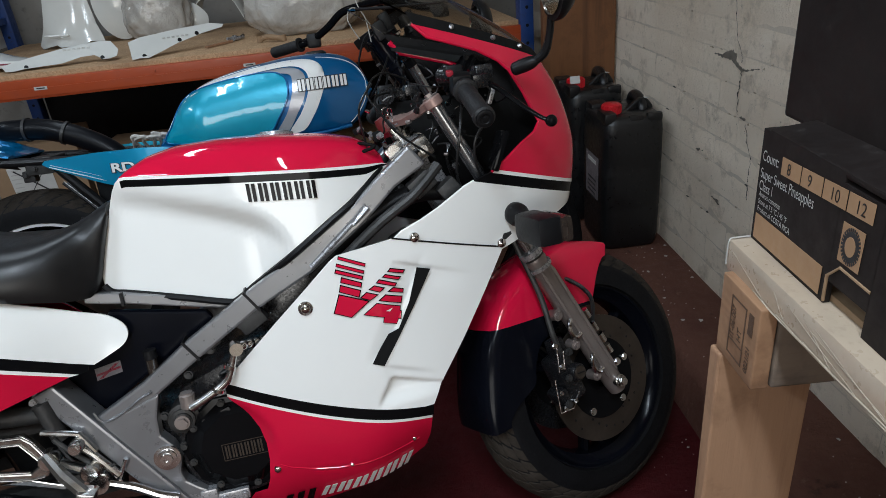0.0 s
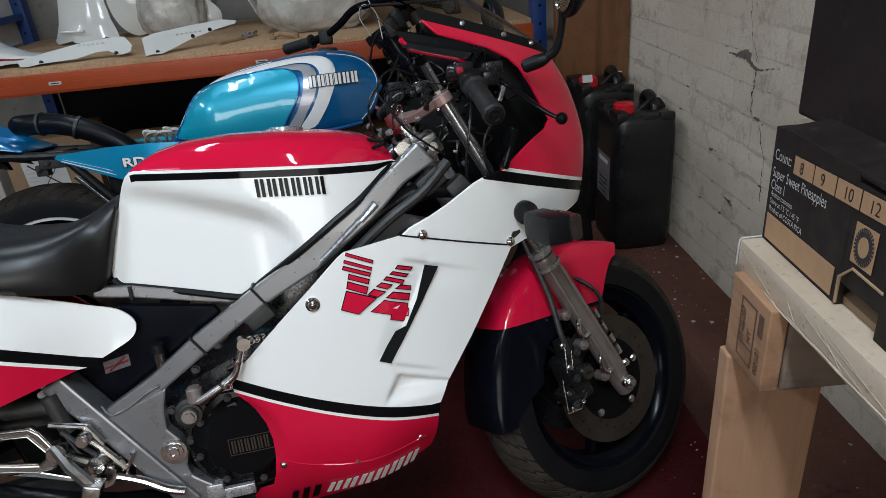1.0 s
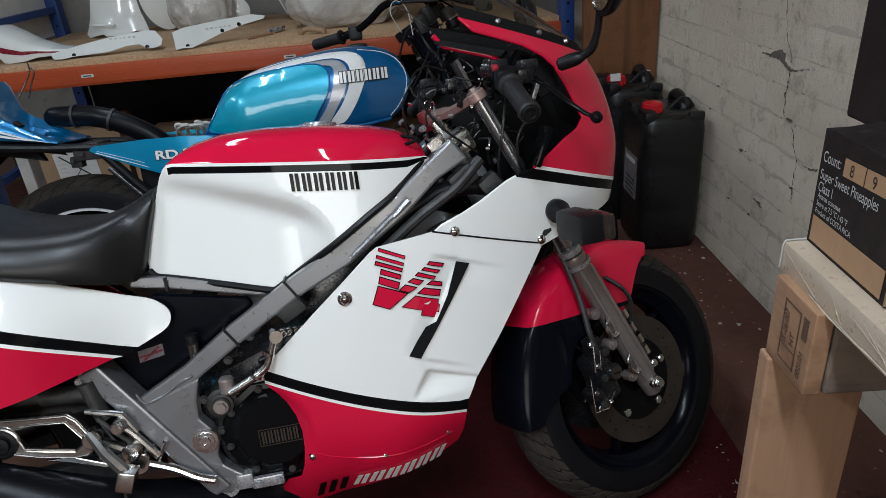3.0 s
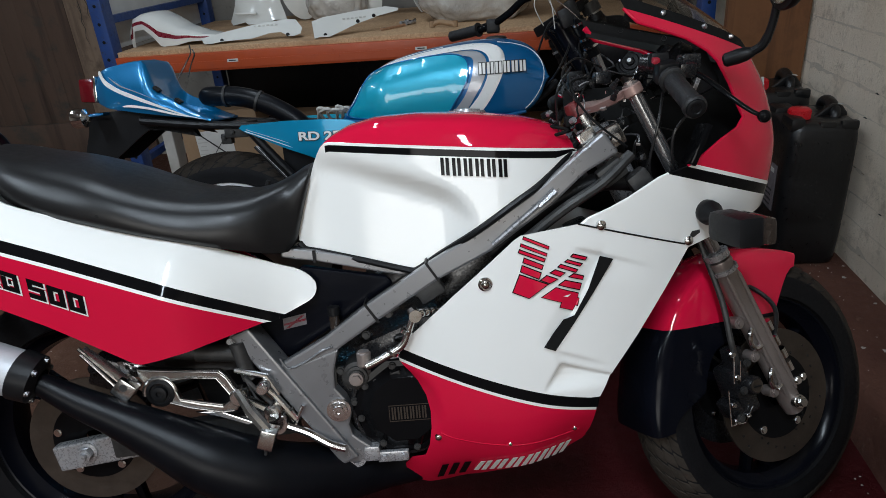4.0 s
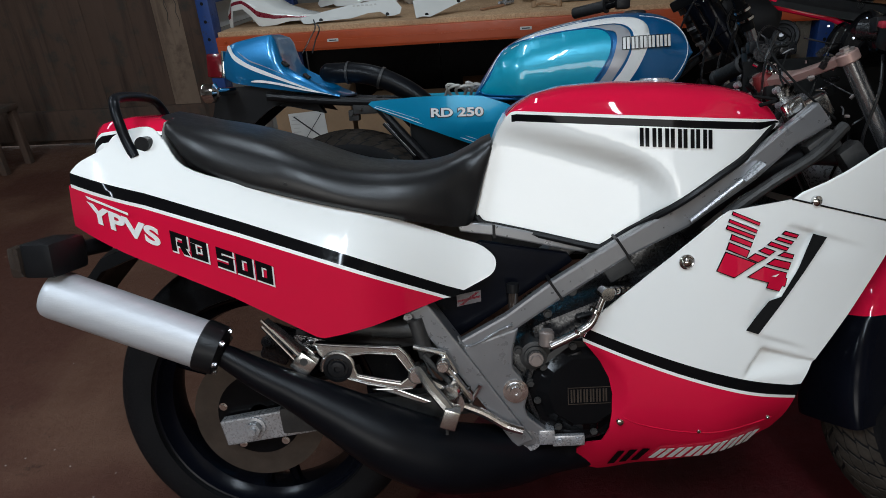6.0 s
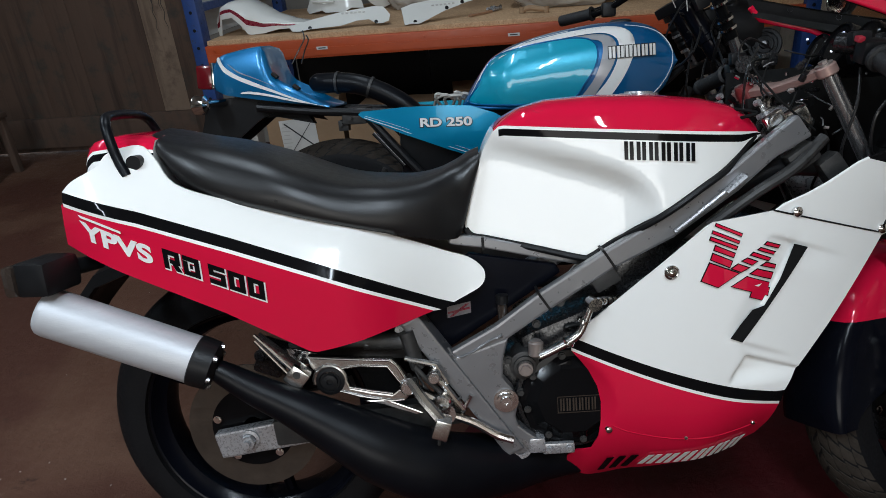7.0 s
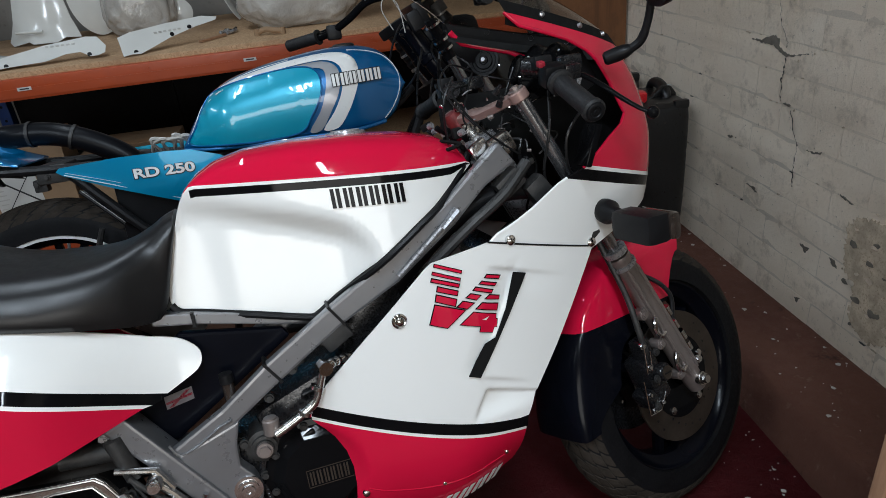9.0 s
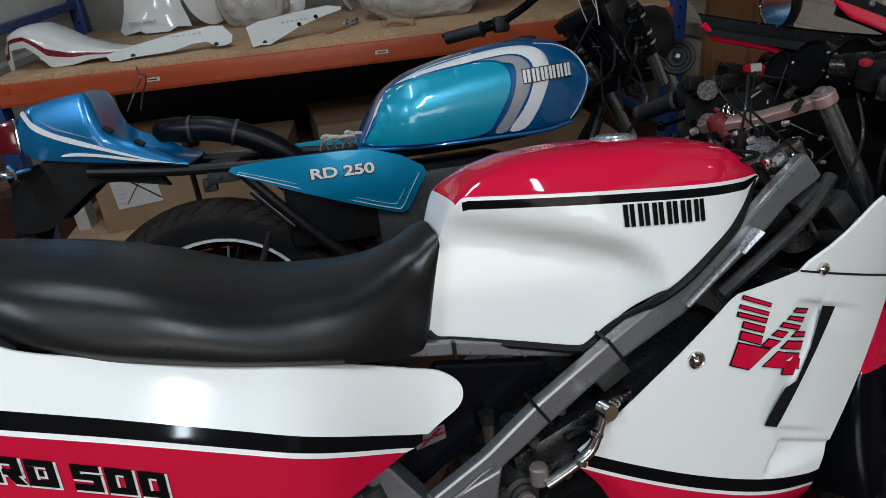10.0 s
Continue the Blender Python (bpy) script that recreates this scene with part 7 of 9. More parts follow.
    for k, band in enumerate(bands):
        outline = [(p.x, p.z) for p in spline([(x, 0, z) for x, z in band], 4, closed=True)]
        part("tail_band", panel(outline, y_tail2, 0.0016, 0.02), LETTER if k < 2 else STRIPE_SILVER, tail, "white sweeping band" if k < 2 else "silver hairline band", smooth=60)
    for x, z in ((-0.040, 0.830), (0.018, 0.794)):
        part("rubber_stop", box((x, -0.085, z), (0.020, 0.022, 0.009), Matrix.Rotation(0.7, 3, "Y"), 0.002), MATT, tail, "black rubber seat stop")
    lamp_ = part("tail_lamp", box((-0.252, -0.01, 0.838), (0.05, 0.13, 0.068), Matrix.Rotation(radians(4), 3, "Y"), 0.010), LENS_RED, bike, "dark red tail lamp")
    part("lamp_edge", box((-0.226, -0.01, 0.84), (0.008, 0.138, 0.074), Matrix.Rotation(radians(4), 3, "Y"), 0.003), CHROME, lamp_)
    for s in (-1, 1):
        b = bmesh.new()
        add_tube(b, [(-0.20, s * 0.06, 0.765), (-0.225, s * 0.15, 0.765)], 0.011, 12)
        add_lathe(b, [(0, 0.012), (0.008, 0.026), (0.035, 0.028), (0.04, 0.026)], (-0.215, s * 0.155, 0.764), (-1, 0, 0), 20)
        part("indicator", b, CHROME, bike, "chromed indicator")
    # black rear mudguard
    rings = []
    for x, z, w in ((0.02, 0.735, 0.07), (-0.08, 0.758, 0.07), (-0.18, 0.765, 0.068), (-0.245, 0.73, 0.06), (-0.29, 0.665, 0.055), (-0.318, 0.605, 0.05), (-0.335, 0.55, 0.048)):
        rings.append([V(x + 0.035, -w, z - 0.045), V(x + 0.01, -w * 0.97, z - 0.01), V(x, -w * 0.6, z), V(x, w * 0.6, z), V(x + 0.01, w * 0.97, z - 0.01), V(x + 0.035, w, z - 0.045), V(x + 0.040, w * 0.9, z - 0.045), V(x + 0.012, w * 0.5, z - 0.006), V(x + 0.012, -w * 0.5, z - 0.006), V(x + 0.040, -w * 0.9, z - 0.045)])
    bm = bmesh.new()
    add_loft(bm, rings)
    bmesh.ops.recalc_face_normals(bm, faces=bm.faces)
    part("rear_mudguard", bm, MATT, bike, "black rear mudguard", smooth=50)
    # flat black sides of the mudguard
    wedge = [(p.x, p.z) for p in spline([(-0.252, 0, 0.768), (-0.272, 0, 0.715), (-0.290, 0, 0.640), (-0.225, 0, 0.628), (-0.190, 0, 0.648), (-0.150, 0, 0.676), (-0.096, 0, 0.713), (-0.020, 0, 0.745), (-0.08, 0, 0.764), (-0.16, 0, 0.776)], 4, closed=True)]
    for sy in (-1, 1):
        part("mudguard_side", panel(wedge, lambda x, z: sy * 0.072, 0.004, 0.05), MATT, bike, "flat black mudguard side", smooth=0)
    # big black pipe over the frame
    path = spline([(0.02, 0.10, 0.800), (0.06, 0.08, 0.800), (0.13, 0.07, 0.796), (0.19, 0.06, 0.782), (0.25, 0.06, 0.755), (0.31, 0.06, 0.715), (0.36, 0.06, 0.66)], 5)
    pipe = part("silencer", tube(path, [0.024, 0.026] + [0.030] * (len(path) - 2), 20), EXHAUST, bike, "big black pipe crossing under the seat", smooth=60)
    b = bmesh.new()
    for i in (8, 16):
        d = (path[i + 1] - path[i]).normalized()
        add_lathe(b, [(-0.004, 0.032), (-0.004, 0.0335), (0.004, 0.0335), (0.004, 0.032)], path[i], d, 20)
    pieces("clamp_band", b, DARK, pipe)
    # frame, subframe, shock, battery tray
    b = bmesh.new()
    for s in (-1, 1):
        add_tube(b, spline([(-0.10, s * 0.09, 0.745), (0.10, s * 0.10, 0.722), (0.35, s * 0.105, 0.705), (0.60, s * 0.09, 0.69), (0.95, s * 0.05, 0.70), (1.10, 0, 0.78)], 5), 0.012, 10)
        add_tube(b, spline([(0.22, s * 0.11, 0.70), (0.33, s * 0.12, 0.57), (0.46, s * 0.12, 0.42), (0.50, s * 0.12, 0.30)], 5), 0.012, 10)
        add_tube(b, [(0.10, s * 0.10, 0.31), (0.48, s * 0.10, 0.33)], 0.018, 10)
        add_tube(b, spline([(1.12, 0, 0.72), (0.98, s * 0.08, 0.45), (0.92, s * 0.10, 0.22), (0.50, s * 0.11, 0.20)], 5), 0.015, 10)
    part("frame", b, MATT, bike, "black tubular frame")
    b = box((0.18, -0.06, 0.705), (0.07, 0.10, 0.045), None, 0.006)
    add_box(b, (0.145, -0.085, 0.680), (0.03, 0.03, 0.03), None, 0.004)
    add_bolt(b, (0.14, -0.10, 0.685), r=0.006, h=0.01)
    add_bolt(b, (0.17, -0.11, 0.700), r=0.005, h=0.01)
    part("seat_latch", b, DARK, bike, "dark seat latch and wiring")
    b = box((0.42, 0, 0.60), (0.24, 0.20, 0.20), None, 0.02)
    part("airbox", b, MATT, bike, "black airbox")
    part("engine", box((0.68, 0, 0.45), (0.36, 0.22, 0.40), None, 0.04), DARK, bike, "dark engine")
    b = bmesh.new()
    rnd = random.Random(6)
    for k in range(5):
        x0 = 0.40 + 0.018 * k
        add_tube(b, spline([(x0, -0.02, 0.715), (x0 + rnd.uniform(-0.02, 0.02), -0.05, 0.738), (x0 + rnd.uniform(0.0, 0.05), -0.06, 0.745 + rnd.uniform(-0.01, 0.012)), (x0 + 0.06, -0.03, 0.728)], 4), 0.0045, 6)
    part("wiring", b, WIRE, bike, "bundle of grey wires and connectors")
    b = bmesh.new()
    add_tube(b, spline([(-0.02, 0.02, 0.86), (0.0, 0.04, 0.90), (0.02, 0.04, 0.93), (0.015, 0.05, 0.955)], 5), 0.002, 6)
    add_tube(b, spline([(0.01, 0.02, 0.86), (0.02, 0.03, 0.895), (0.035, 0.03, 0.925), (0.03, 0.03, 0.94)], 5), 0.002, 6)
    part("wire_ends", b, HOSE, bike)
    # rear wheel: black cast rim with a bright edge
    rear = new("rear_wheel")
    rear.parent = bike
    wheel_parts(rear, (0.108, 0, 0.318), 0.316, 0.118, 0.232, 0.07, spokes=7, tread=True, bead=False)
    bm = bmesh.new()
    add_lathe(bm, [(-0.052, 0.222), (-0.0535, 0.2285), (-0.052, 0.233)], (0.108, 0, 0.318), (0, 1, 0), 72)
    part("rim_edge", bm, LETTER, rear, "bright machined rim edge")
    bm = bmesh.new()
    for k in range(7):
        a = 2 * math.pi * k / 7 + 0.5
        u = V(math.cos(a), 0, math.sin(a))
        o = V(0.108, -0.022, 0.318)
        add_tube(bm, [o + u * 0.07, o + u * 0.205], 0.006, 6, 0.6)
    part("spoke_faces", bm, ALU, rear, "machined spoke faces")
    disc_parts(rear, (0.108, 0, 0.318), 0.12, -0.06)
    b = bmesh.new()
    add_tube(b, [(0.255, -0.105, 0.555), (0.215, -0.10, 0.465)], 0.007, 8)
    add_lathe(b, [(-0.008, 0.013), (0.008, 0.013)], (0.212, -0.10, 0.458), (0, -1, 0), 14)
    part("torque_stay", b, DARK, bike)
    # each stay carries a thin bright line along its edge
    for y0, (p, q) in ((-0.118, ((0.232, 0.655), (0.312, 0.560))), (-0.112, ((0.238, 0.652), (0.362, 0.532)))):
        part("mudguard_stay", tube([(p[0], y0, p[1]), (q[0], y0, q[1])], 0.005, 8), MATT, bike, "thin black stay")
        part("stay_edge", tube([(p[0] + 0.004, y0 - 0.004, p[1] + 0.003), (q[0] + 0.004, y0 - 0.004, q[1] + 0.003)], 0.0012, 6), ALU, bike, "thin bright line along the stay's edge")
    # front end
    st = V(-math.sin(radians(27)), 0, math.cos(radians(27)))
    foot = V(1.436, 0.03, 0.305)
    turned = Matrix.Translation(foot) @ Matrix.Rotation(radians(36), 4, st) @ Matrix.Translation(-foot)
    front = new("front_wheel")
    front.parent = bike
    front.matrix_basis = turned
    wheel_parts(front, (1.486, 0.03, 0.300), 0.292, 0.090, 0.222, 0.05, spokes=7, tread=False)
    for s in (-1, 1):
        a = V(1.486, 0.03 + s * 0.09, 0.305)
        b = bmesh.new()
        add_tube(b, [a, a + st * 0.36], 0.024, 16)
        leg = part("fork_leg", b, DARK, bike, "dark fork leg")
        leg.matrix_basis = turned
        b = bmesh.new()
        add_tube(b, [a + st * 0.35, a + st * 0.72], 0.0175, 16)
        part("fork_tube", b, DULL_GREY, leg, "dull grey fork tube")
        part("fork_gaiter", lathe([(0.0, 0.020)] + [(0.004 + 0.009 * k, 0.0255 if k % 2 else 0.0225) for k in range(9)] + [(0.085, 0.021)], a + st * 0.625, st, 18), MATT, leg, "black rubber gaiter")
        part("yoke_clamp", tube([a + st * 0.715, a + st * 0.745], 0.026, 16), DARK, leg)
        part("fork_ring", tube([a + st * 0.615, a + st * 0.622], 0.0235, 16), ALU, leg)
        part("fork_ring", tube([a + st * 0.665, a + st * 0.672], 0.0265, 16), ALU, leg)
    mid = V(1.486, 0.03, 0.305)
    b = box(mid + st * 0.735 + V(-0.03, 0, 0), (0.06, 0.19, 0.03), Matrix.Rotation(radians(-27), 3, "Y"), 0.006)
    add_box(b, mid + st * 0.54 + V(-0.03, 0, 0), (0.06, 0.19, 0.035), Matrix.Rotation(radians(-27), 3, "Y"), 0.006)
    part("yoke", b, MATT, bike, "black fork yokes").matrix_basis = turned
    b = bmesh.new()
    bar = spline([(0.800, 0.285, 0.942), (0.905, 0.205, 0.955), (0.970, 0.150, 0.985), (1.020, 0.095, 1.020), (1.070, 0.045, 1.028), (1.120, -0.035, 1.028), (1.160, -0.095, 1.020), (1.215, -0.165, 0.992), (1.262, -0.235, 0.975), (1.235, -0.350, 0.965)], 6)
    add_tube(b, bar, 0.011, 12)
    bars = part("handlebar", b, BLACK, bike, "black tubular handlebar turned to the far side")
    for e, d in ((V(0.800, 0.285, 0.942), V(0.102, -0.078, 0.013)), (V(1.235, -0.350, 0.965), V(0.025, 0.110, 0.010))):
        part("grip", lathe([(0, 0.0)] + [(0.002 + 0.108 * k / 20, 0.0165 + 0.0008 * (k % 2)) for k in range(21)] + [(0.112, 0.022), (0.116, 0.022), (0.118, 0.012)], e - d.normalized() * 0.01, d, 20), GRIP, bars, "black rubber grip")
        part("switch_block", box(e + d * 1.25, (0.042, 0.036, 0.042), None, 0.008), MATT, bars)
    b = bmesh.new()
    add_tube(b, spline([(0.935, 0.215, 0.972), (0.905, 0.250, 0.968), (0.835, 0.310, 0.955), (0.790, 0.330, 0.950)], 5), 0.0055, 8)
    part("lever", b, BLACK, bars, "black lever")
    part("horn", lathe([(-0.030, 0.0), (-0.030, 0.022), (-0.012, 0.024), (-0.008, 0.040), (0.0, 0.043), (0.004, 0.040), (0.004, 0.033), (0.001, 0.031), (0.001, 0.024), (0.005, 0.022), (0.005, 0.012), (0.010, 0.010), (0.010, 0.0)], (1.292, -0.076, 0.823), (-0.45, -1, 0.2), 28), MATT, bike, "round black horn with a ribbed face", smooth=30)
    lo, hi = V(1.216, -0.146, 0.771), V(1.141, -0.173, 0.927)
    d = (hi - lo).normalized()
    for y0 in (-0.068, 0.050):
        foot2, top2 = V(1.180, y0, 0.800), V(1.098, y0 + 0.028, 0.945)
        ax = (top2 - foot2).normalized()
        part("fork_shroud", lathe([(0.0, 0.0), (0.0, 0.024), (0.004, 0.0265), (0.050, 0.0275), (0.053, 0.0305), (0.066, 0.0305), (0.069, 0.0275), (0.140, 0.0265), (0.146, 0.030), (0.160, 0.030), (0.164, 0.020), (0.164, 0.0)], foot2, ax, 22), FLAP, bike, "black fork shroud with a collar", smooth=40)
    part("damper_tube", tube([lo, lo + d * 0.085], 0.0135, 18), FORK_TUBE, bike, "bright chromed tube")
    part("damper_sleeve", lathe([(0.0, 0.0), (0.0, 0.0165), (0.020, 0.0165), (0.021, 0.0195), (0.030, 0.0195), (0.031, 0.016), (0.044, 0.016), (0.045, 0.020), (0.060, 0.020), (0.061, 0.014), (0.108, 0.014), (0.108, 0.0)], lo + d * 0.082, d, 22), BLACK, bike, "black sleeve with clamp rings")
    for k in (0.106, 0.130, 0.172):
        part("clamp_ring", lathe([(0, 0.0165), (0, 0.0212), (0.006, 0.0212), (0.006, 0.0165)], lo + d * k, d, 22), CHROME, bike, "bright clamp ring")
    part("horn_nut", tube([(1.288, -0.086, 0.825), (1.284, -0.094, 0.827)], 0.006, 6), ALU, bike, smooth=0)
    for y in (-0.045, 0.055):
        b = lathe([(-0.05, 0.02), (-0.045, 0.034), (0.0, 0.038), (0.012, 0.039), (0.014, 0.036), (0.010, 0.034), (0.010, 0)], (1.150, y + 0.01, 1.055), (-0.62, 0.35, 0.78), 28)
        part("dial", b, BLACK, bike, "black round dial")
    b = box((1.135, 0, 0.965), (0.03, 0.18, 0.06), Matrix.Rotation(-0.4, 3, "Y"), 0.006)
    add_box(b, (1.112, -0.112, 0.945), (0.034, 0.034, 0.050), Matrix.Rotation(-0.4, 3, "Y"), 0.006)
    add_box(b, (1.165, -0.03, 0.90), (0.03, 0.04, 0.06), Matrix.Rotation(-0.4, 3, "Y"), 0.006)
    part("dial_bracket", b, MATT, bike, "black bracket and junction box")
    for i, r in enumerate([
        [(1.055, -0.10, 0.93), (1.03, -0.12, 0.98), (1.045, -0.11, 1.01), (1.075, -0.10, 0.99), (1.085, -0.10, 0.92)],
        [(1.10, -0.06, 0.95), (1.06, -0.08, 1.03), (1.10, -0.02, 1.07), (1.18, 0.0, 1.0)],
    ]):
        part("cable_tie", tube(spline(r, 7), 0.0014, 6), WIRE, bike, "pale plastic cable tie")
    rnd = random.Random(12)
    for k in range(8):
        x0, z0 = rnd.uniform(1.04, 1.20), rnd.uniform(0.86, 1.0)
        pts = [(x0, rnd.uniform(-0.13, 0.05), z0)]
        for j in range(3):
            x0 += rnd.uniform(-0.07, 0.09)
            z0 -= rnd.uniform(0.02, 0.10)
            pts.append((x0, rnd.uniform(-0.16, 0.02), z0))
        part("cable", tube(spline(pts, 5), rnd.choice((0.003, 0.004, 0.0055)), 6), HOSE, bike)
    part("headlamp", lathe([(-0.10, 0.05), (-0.08, 0.085), (0.0, 0.095), (0.02, 0.09)], (1.27, 0.02, 0.86), (1, 0, -0.1), 28), MATT, bike, "black headlamp shell")
    b = bmesh.new()
    add_tube(b, [(0.50, 0.10, 0.22), (0.46, 0.225, 0.042)], 0.012, 8)
    part("side_stand", b, MATT, bike)


blue_bike = thing("motorcycle", "blue motorcycle without its seat, leaning beside the racking", "motorcycle", BLUE_BIKE)
build_blue_tank(blue_bike)
build_blue_body(blue_bike)


# ---- racking and what lies on it ----
def build_rack():
    rack = thing("storage_rack", "blue and orange pallet racking with chipboard shelves", "shelf")
    for x in (-1.665, 0.755):
        for y in (2.775, 3.86):
            b = box((x, y, 1.0), (0.055, 0.075, 2.0), None, 0.004)
            up = part("upright", b, RACK_BLUE, rack, "blue perforated steel upright")
            b = bmesh.new()
            for k in range(26):
                add_tube(b, [(x, y - 0.0385, 0.1 + 0.07 * k), (x, y - 0.036, 0.1 + 0.07 * k)], 0.007, 8)
            tagged(part("slots", b, MATT, up), kind="stuff")
        for z in (0.35, 0.95, 1.5):
            part("brace", box((x, 3.32, z), (0.03, 1.02, 0.03)), RACK_BLUE, rack)
    for z, top in ((0.767, 0.80), (0.147, 0.18)):
        for y in (2.762, 3.875):
            bm = box((-0.455, y, z), (2.37, 0.045, 0.074), None, 0.004)
            add_box(bm, (-0.455, y - 0.0235, z - 0.012), (2.36, 0.003, 0.03))
            part("beam", bm, ORANGE, rack, "orange painted steel beam")
        part("shelf_board", box((-0.455, 3.32, top + 0.012), (2.36, 1.12, 0.022), None, 0.002), CHIP, rack, "raw chipboard shelf")
    for x in (-1.143, -0.364):
        part("label", box((x, 2.7365, 0.768), (0.046, 0.0016, 0.012)), PAPER, rack, "small pale label on the beam")
        part("label_print", box((x, 2.7355, 0.768), (0.030, 0.0008, 0.004)), INK, rack)
    b = bmesh.new()
    for x in (-1.60, -0.72, -0.70, 0.10):
        add_bolt(b, (x, 2.7375, 0.785 - (0.02 if x == -0.70 else 0)), r=0.004, h=0.003)
    pieces("beam_pin", b, ORANGE, rack)
    # three plain dark panels close off the back of the low shelf
    back = thing("rack_back", "plain dark panels across the back of the lower shelf", "board")
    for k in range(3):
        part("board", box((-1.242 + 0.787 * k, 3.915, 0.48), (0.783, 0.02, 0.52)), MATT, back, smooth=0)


SHELF = 0.8235


def build_fairings():
    # tail cowl with a maroon stripe, arched at its rear end
    cowl = thing("tail_fairing", "white motorcycle tail fairing with a maroon stripe on the shelf", "fairing", pose(-1.615, 2.99, SHELF, 0, 0, -14) @ Matrix.Diagonal((0.92, 0.92, 0.88, 1)))
    xs = [k / 30 for k in range(31)]
    rings = []
    for t in xs:
        x = 0.50 * t
        zt = lerp_at([(0, 0.098), (0.05, 0.135), (0.12, 0.152), (0.22, 0.155), (0.36, 0.125), (0.5, 0.085), (0.7, 0.055), (1, 0.030)], t)
        zb = lerp_at([(0, 0.0), (0.035, 0.0), (0.06, 0.075), (0.2, 0.085), (0.27, 0.05), (0.34, 0.0), (0.5, 0.005), (0.62, 0.018), (1, 0.022)], t)
        w = lerp_at([(0, 0.09), (0.2, 0.11), (0.5, 0.09), (1, 0.02)], t)
        zs = zb + (zt - zb) * 0.35
        ze = zb + (zt - zb) * 0.55
        half = [V(x, -w, zb), V(x, -w * 1.02, zs), V(x, -w, ze), V(x, -w * 0.92, zb + (zt - zb) * 0.8), V(x, -w * 0.6, zt - 0.004), V(x, 0, zt)]
        rings.append(half + [V(p.x, -p.y, p.z) for p in reversed(half[:-1])])
    bm = bmesh.new()
    add_loft(bm, rings, closed=False, mats=[0, 1, 0, 0, 0, 0, 0, 0, 1, 0])
    bmesh.ops.recalc_face_normals(bm, faces=bm.faces)
    bmesh.ops.solidify(bm, geom=bm.faces[:], thickness=-0.003)
    part("shell", bm, [CREAM, MAROON], cowl, smooth=50)

    def strip(name_label, place, outline, holes, wave):
        th = thing("fairing_panel", name_label, "fairing", place, "loose fairing panels")
        bm = panel(outline, lambda x, z: 0.055 * z / 0.1 + wave * math.sin(6 * x) * 0.01 - 0.25 * max(0.0, 0.02 - z) ** 1.0, 0.003, 0.02)
        # lay it down: outline height leans back on the shelf
        part("panel", bm, CREAM, th, smooth=40)
        b = bmesh.new()
        for x, z in holes:
            y = 0.055 * z / 0.1 + wave * math.sin(6 * x) * 0.01
            add_tube(b, [(x, y - 0.004, z), (x, y - 0.001, z)], 0.008, 10)
        pieces("bolt_slot", b, MATT, th, "dark bolt slots")
        b = bmesh.new()
        xm = sum(p[0] for p in outline) / len(outline)
        for k in range(6):
            x = xm - 0.02 + 0.018 * k
            z = 0.075
            y = 0.055 * z / 0.1 + wave * math.sin(6 * x) * 0.01
            add_box(b, (x, y - 0.0035, z - 0.002), (0.011, 0.0015, 0.006))
        part("small_print", b, WIRE, th, "row of small grey print")

    strip("long white fairing side panel lying on the shelf", pose(-1.30, 2.815, SHELF + 0.003, -22, 0, 3), [(0, 0.03), (0.02, 0.002), (0.05, 0.0), (0.09, 0.008), (0.22, 0.014), (0.29, 0.034), (0.34, 0.036), (0.375, 0.012), (0.40, 0.012), (0.425, 0.022), (0.43, 0.05), (0.40, 0.092), (0.36, 0.098), (0.22, 0.082), (0.10, 0.056)], [(0.093, 0.014), (0.372, 0.02)], 0.3)
    strip("tapering white fairing side panel lying on the shelf", pose(-0.80, 2.775, SHELF + 0.003, -18, 0, 24), [(0, 0.0), (0.03, 0.004), (0.06, -0.001), (0.19, 0.045), (0.30, 0.072), (0.385, 0.086), (0.395, 0.098), (0.34, 0.112), (0.20, 0.105), (0.06, 0.092), (0.01, 0.078), (0.006, 0.04)], [(0.048, 0.010), (0.20, 0.056), (0.275, 0.074)], 0.2)
    # upright white pieces further back
    piece = thing("fairing_panel", "white flared fairing piece standing on the shelf", "fairing", pose(-1.27, 3.52, SHELF, -8, 0, -6), "loose fairing panels")
    bm = panel([(-0.155, 0.02), (-0.13, 0.0), (-0.05, 0.012), (-0.03, 0.0), (0.07, 0.0), (0.10, 0.018), (0.155, 0.015), (0.125, 0.10), (0.105, 0.22), (0.10, 0.33), (-0.09, 0.33), (-0.10, 0.22), (-0.125, 0.10)], lambda x, z: 2.2 * x * x - 0.05 * math.exp(-z * 16), 0.004, 0.02)
    part("panel", bm, CREAM, piece, smooth=50)
    b = bmesh.new()
    add_tube(b, [(-0.10, -0.03, 0.055), (0.02, -0.045, 0.05)], 0.006, 8)
    part("hook", b, CREAM, piece)
    bowl = thing("fairing_panel", "rounded white fairing side standing on the shelf", "fairing", pose(-1.03, 3.56, SHELF + 0.004, -10, 0, 8), "loose fairing panels")
    bm = panel([(p.x, p.z) for p in spline([(0.0, 0, 0.0), (0.10, 0, 0.05), (0.13, 0, 0.16), (0.12, 0, 0.30), (0.03, 0, 0.36), (-0.08, 0, 0.33), (-0.11, 0, 0.18), (-0.08, 0, 0.06)], 5, closed=True)], lambda x, z: 3.0 * x * x + 1.4 * (z - 0.2) ** 2 - 0.06, 0.004, 0.02)
    part("panel", bm, CREAM, bowl, smooth=50)
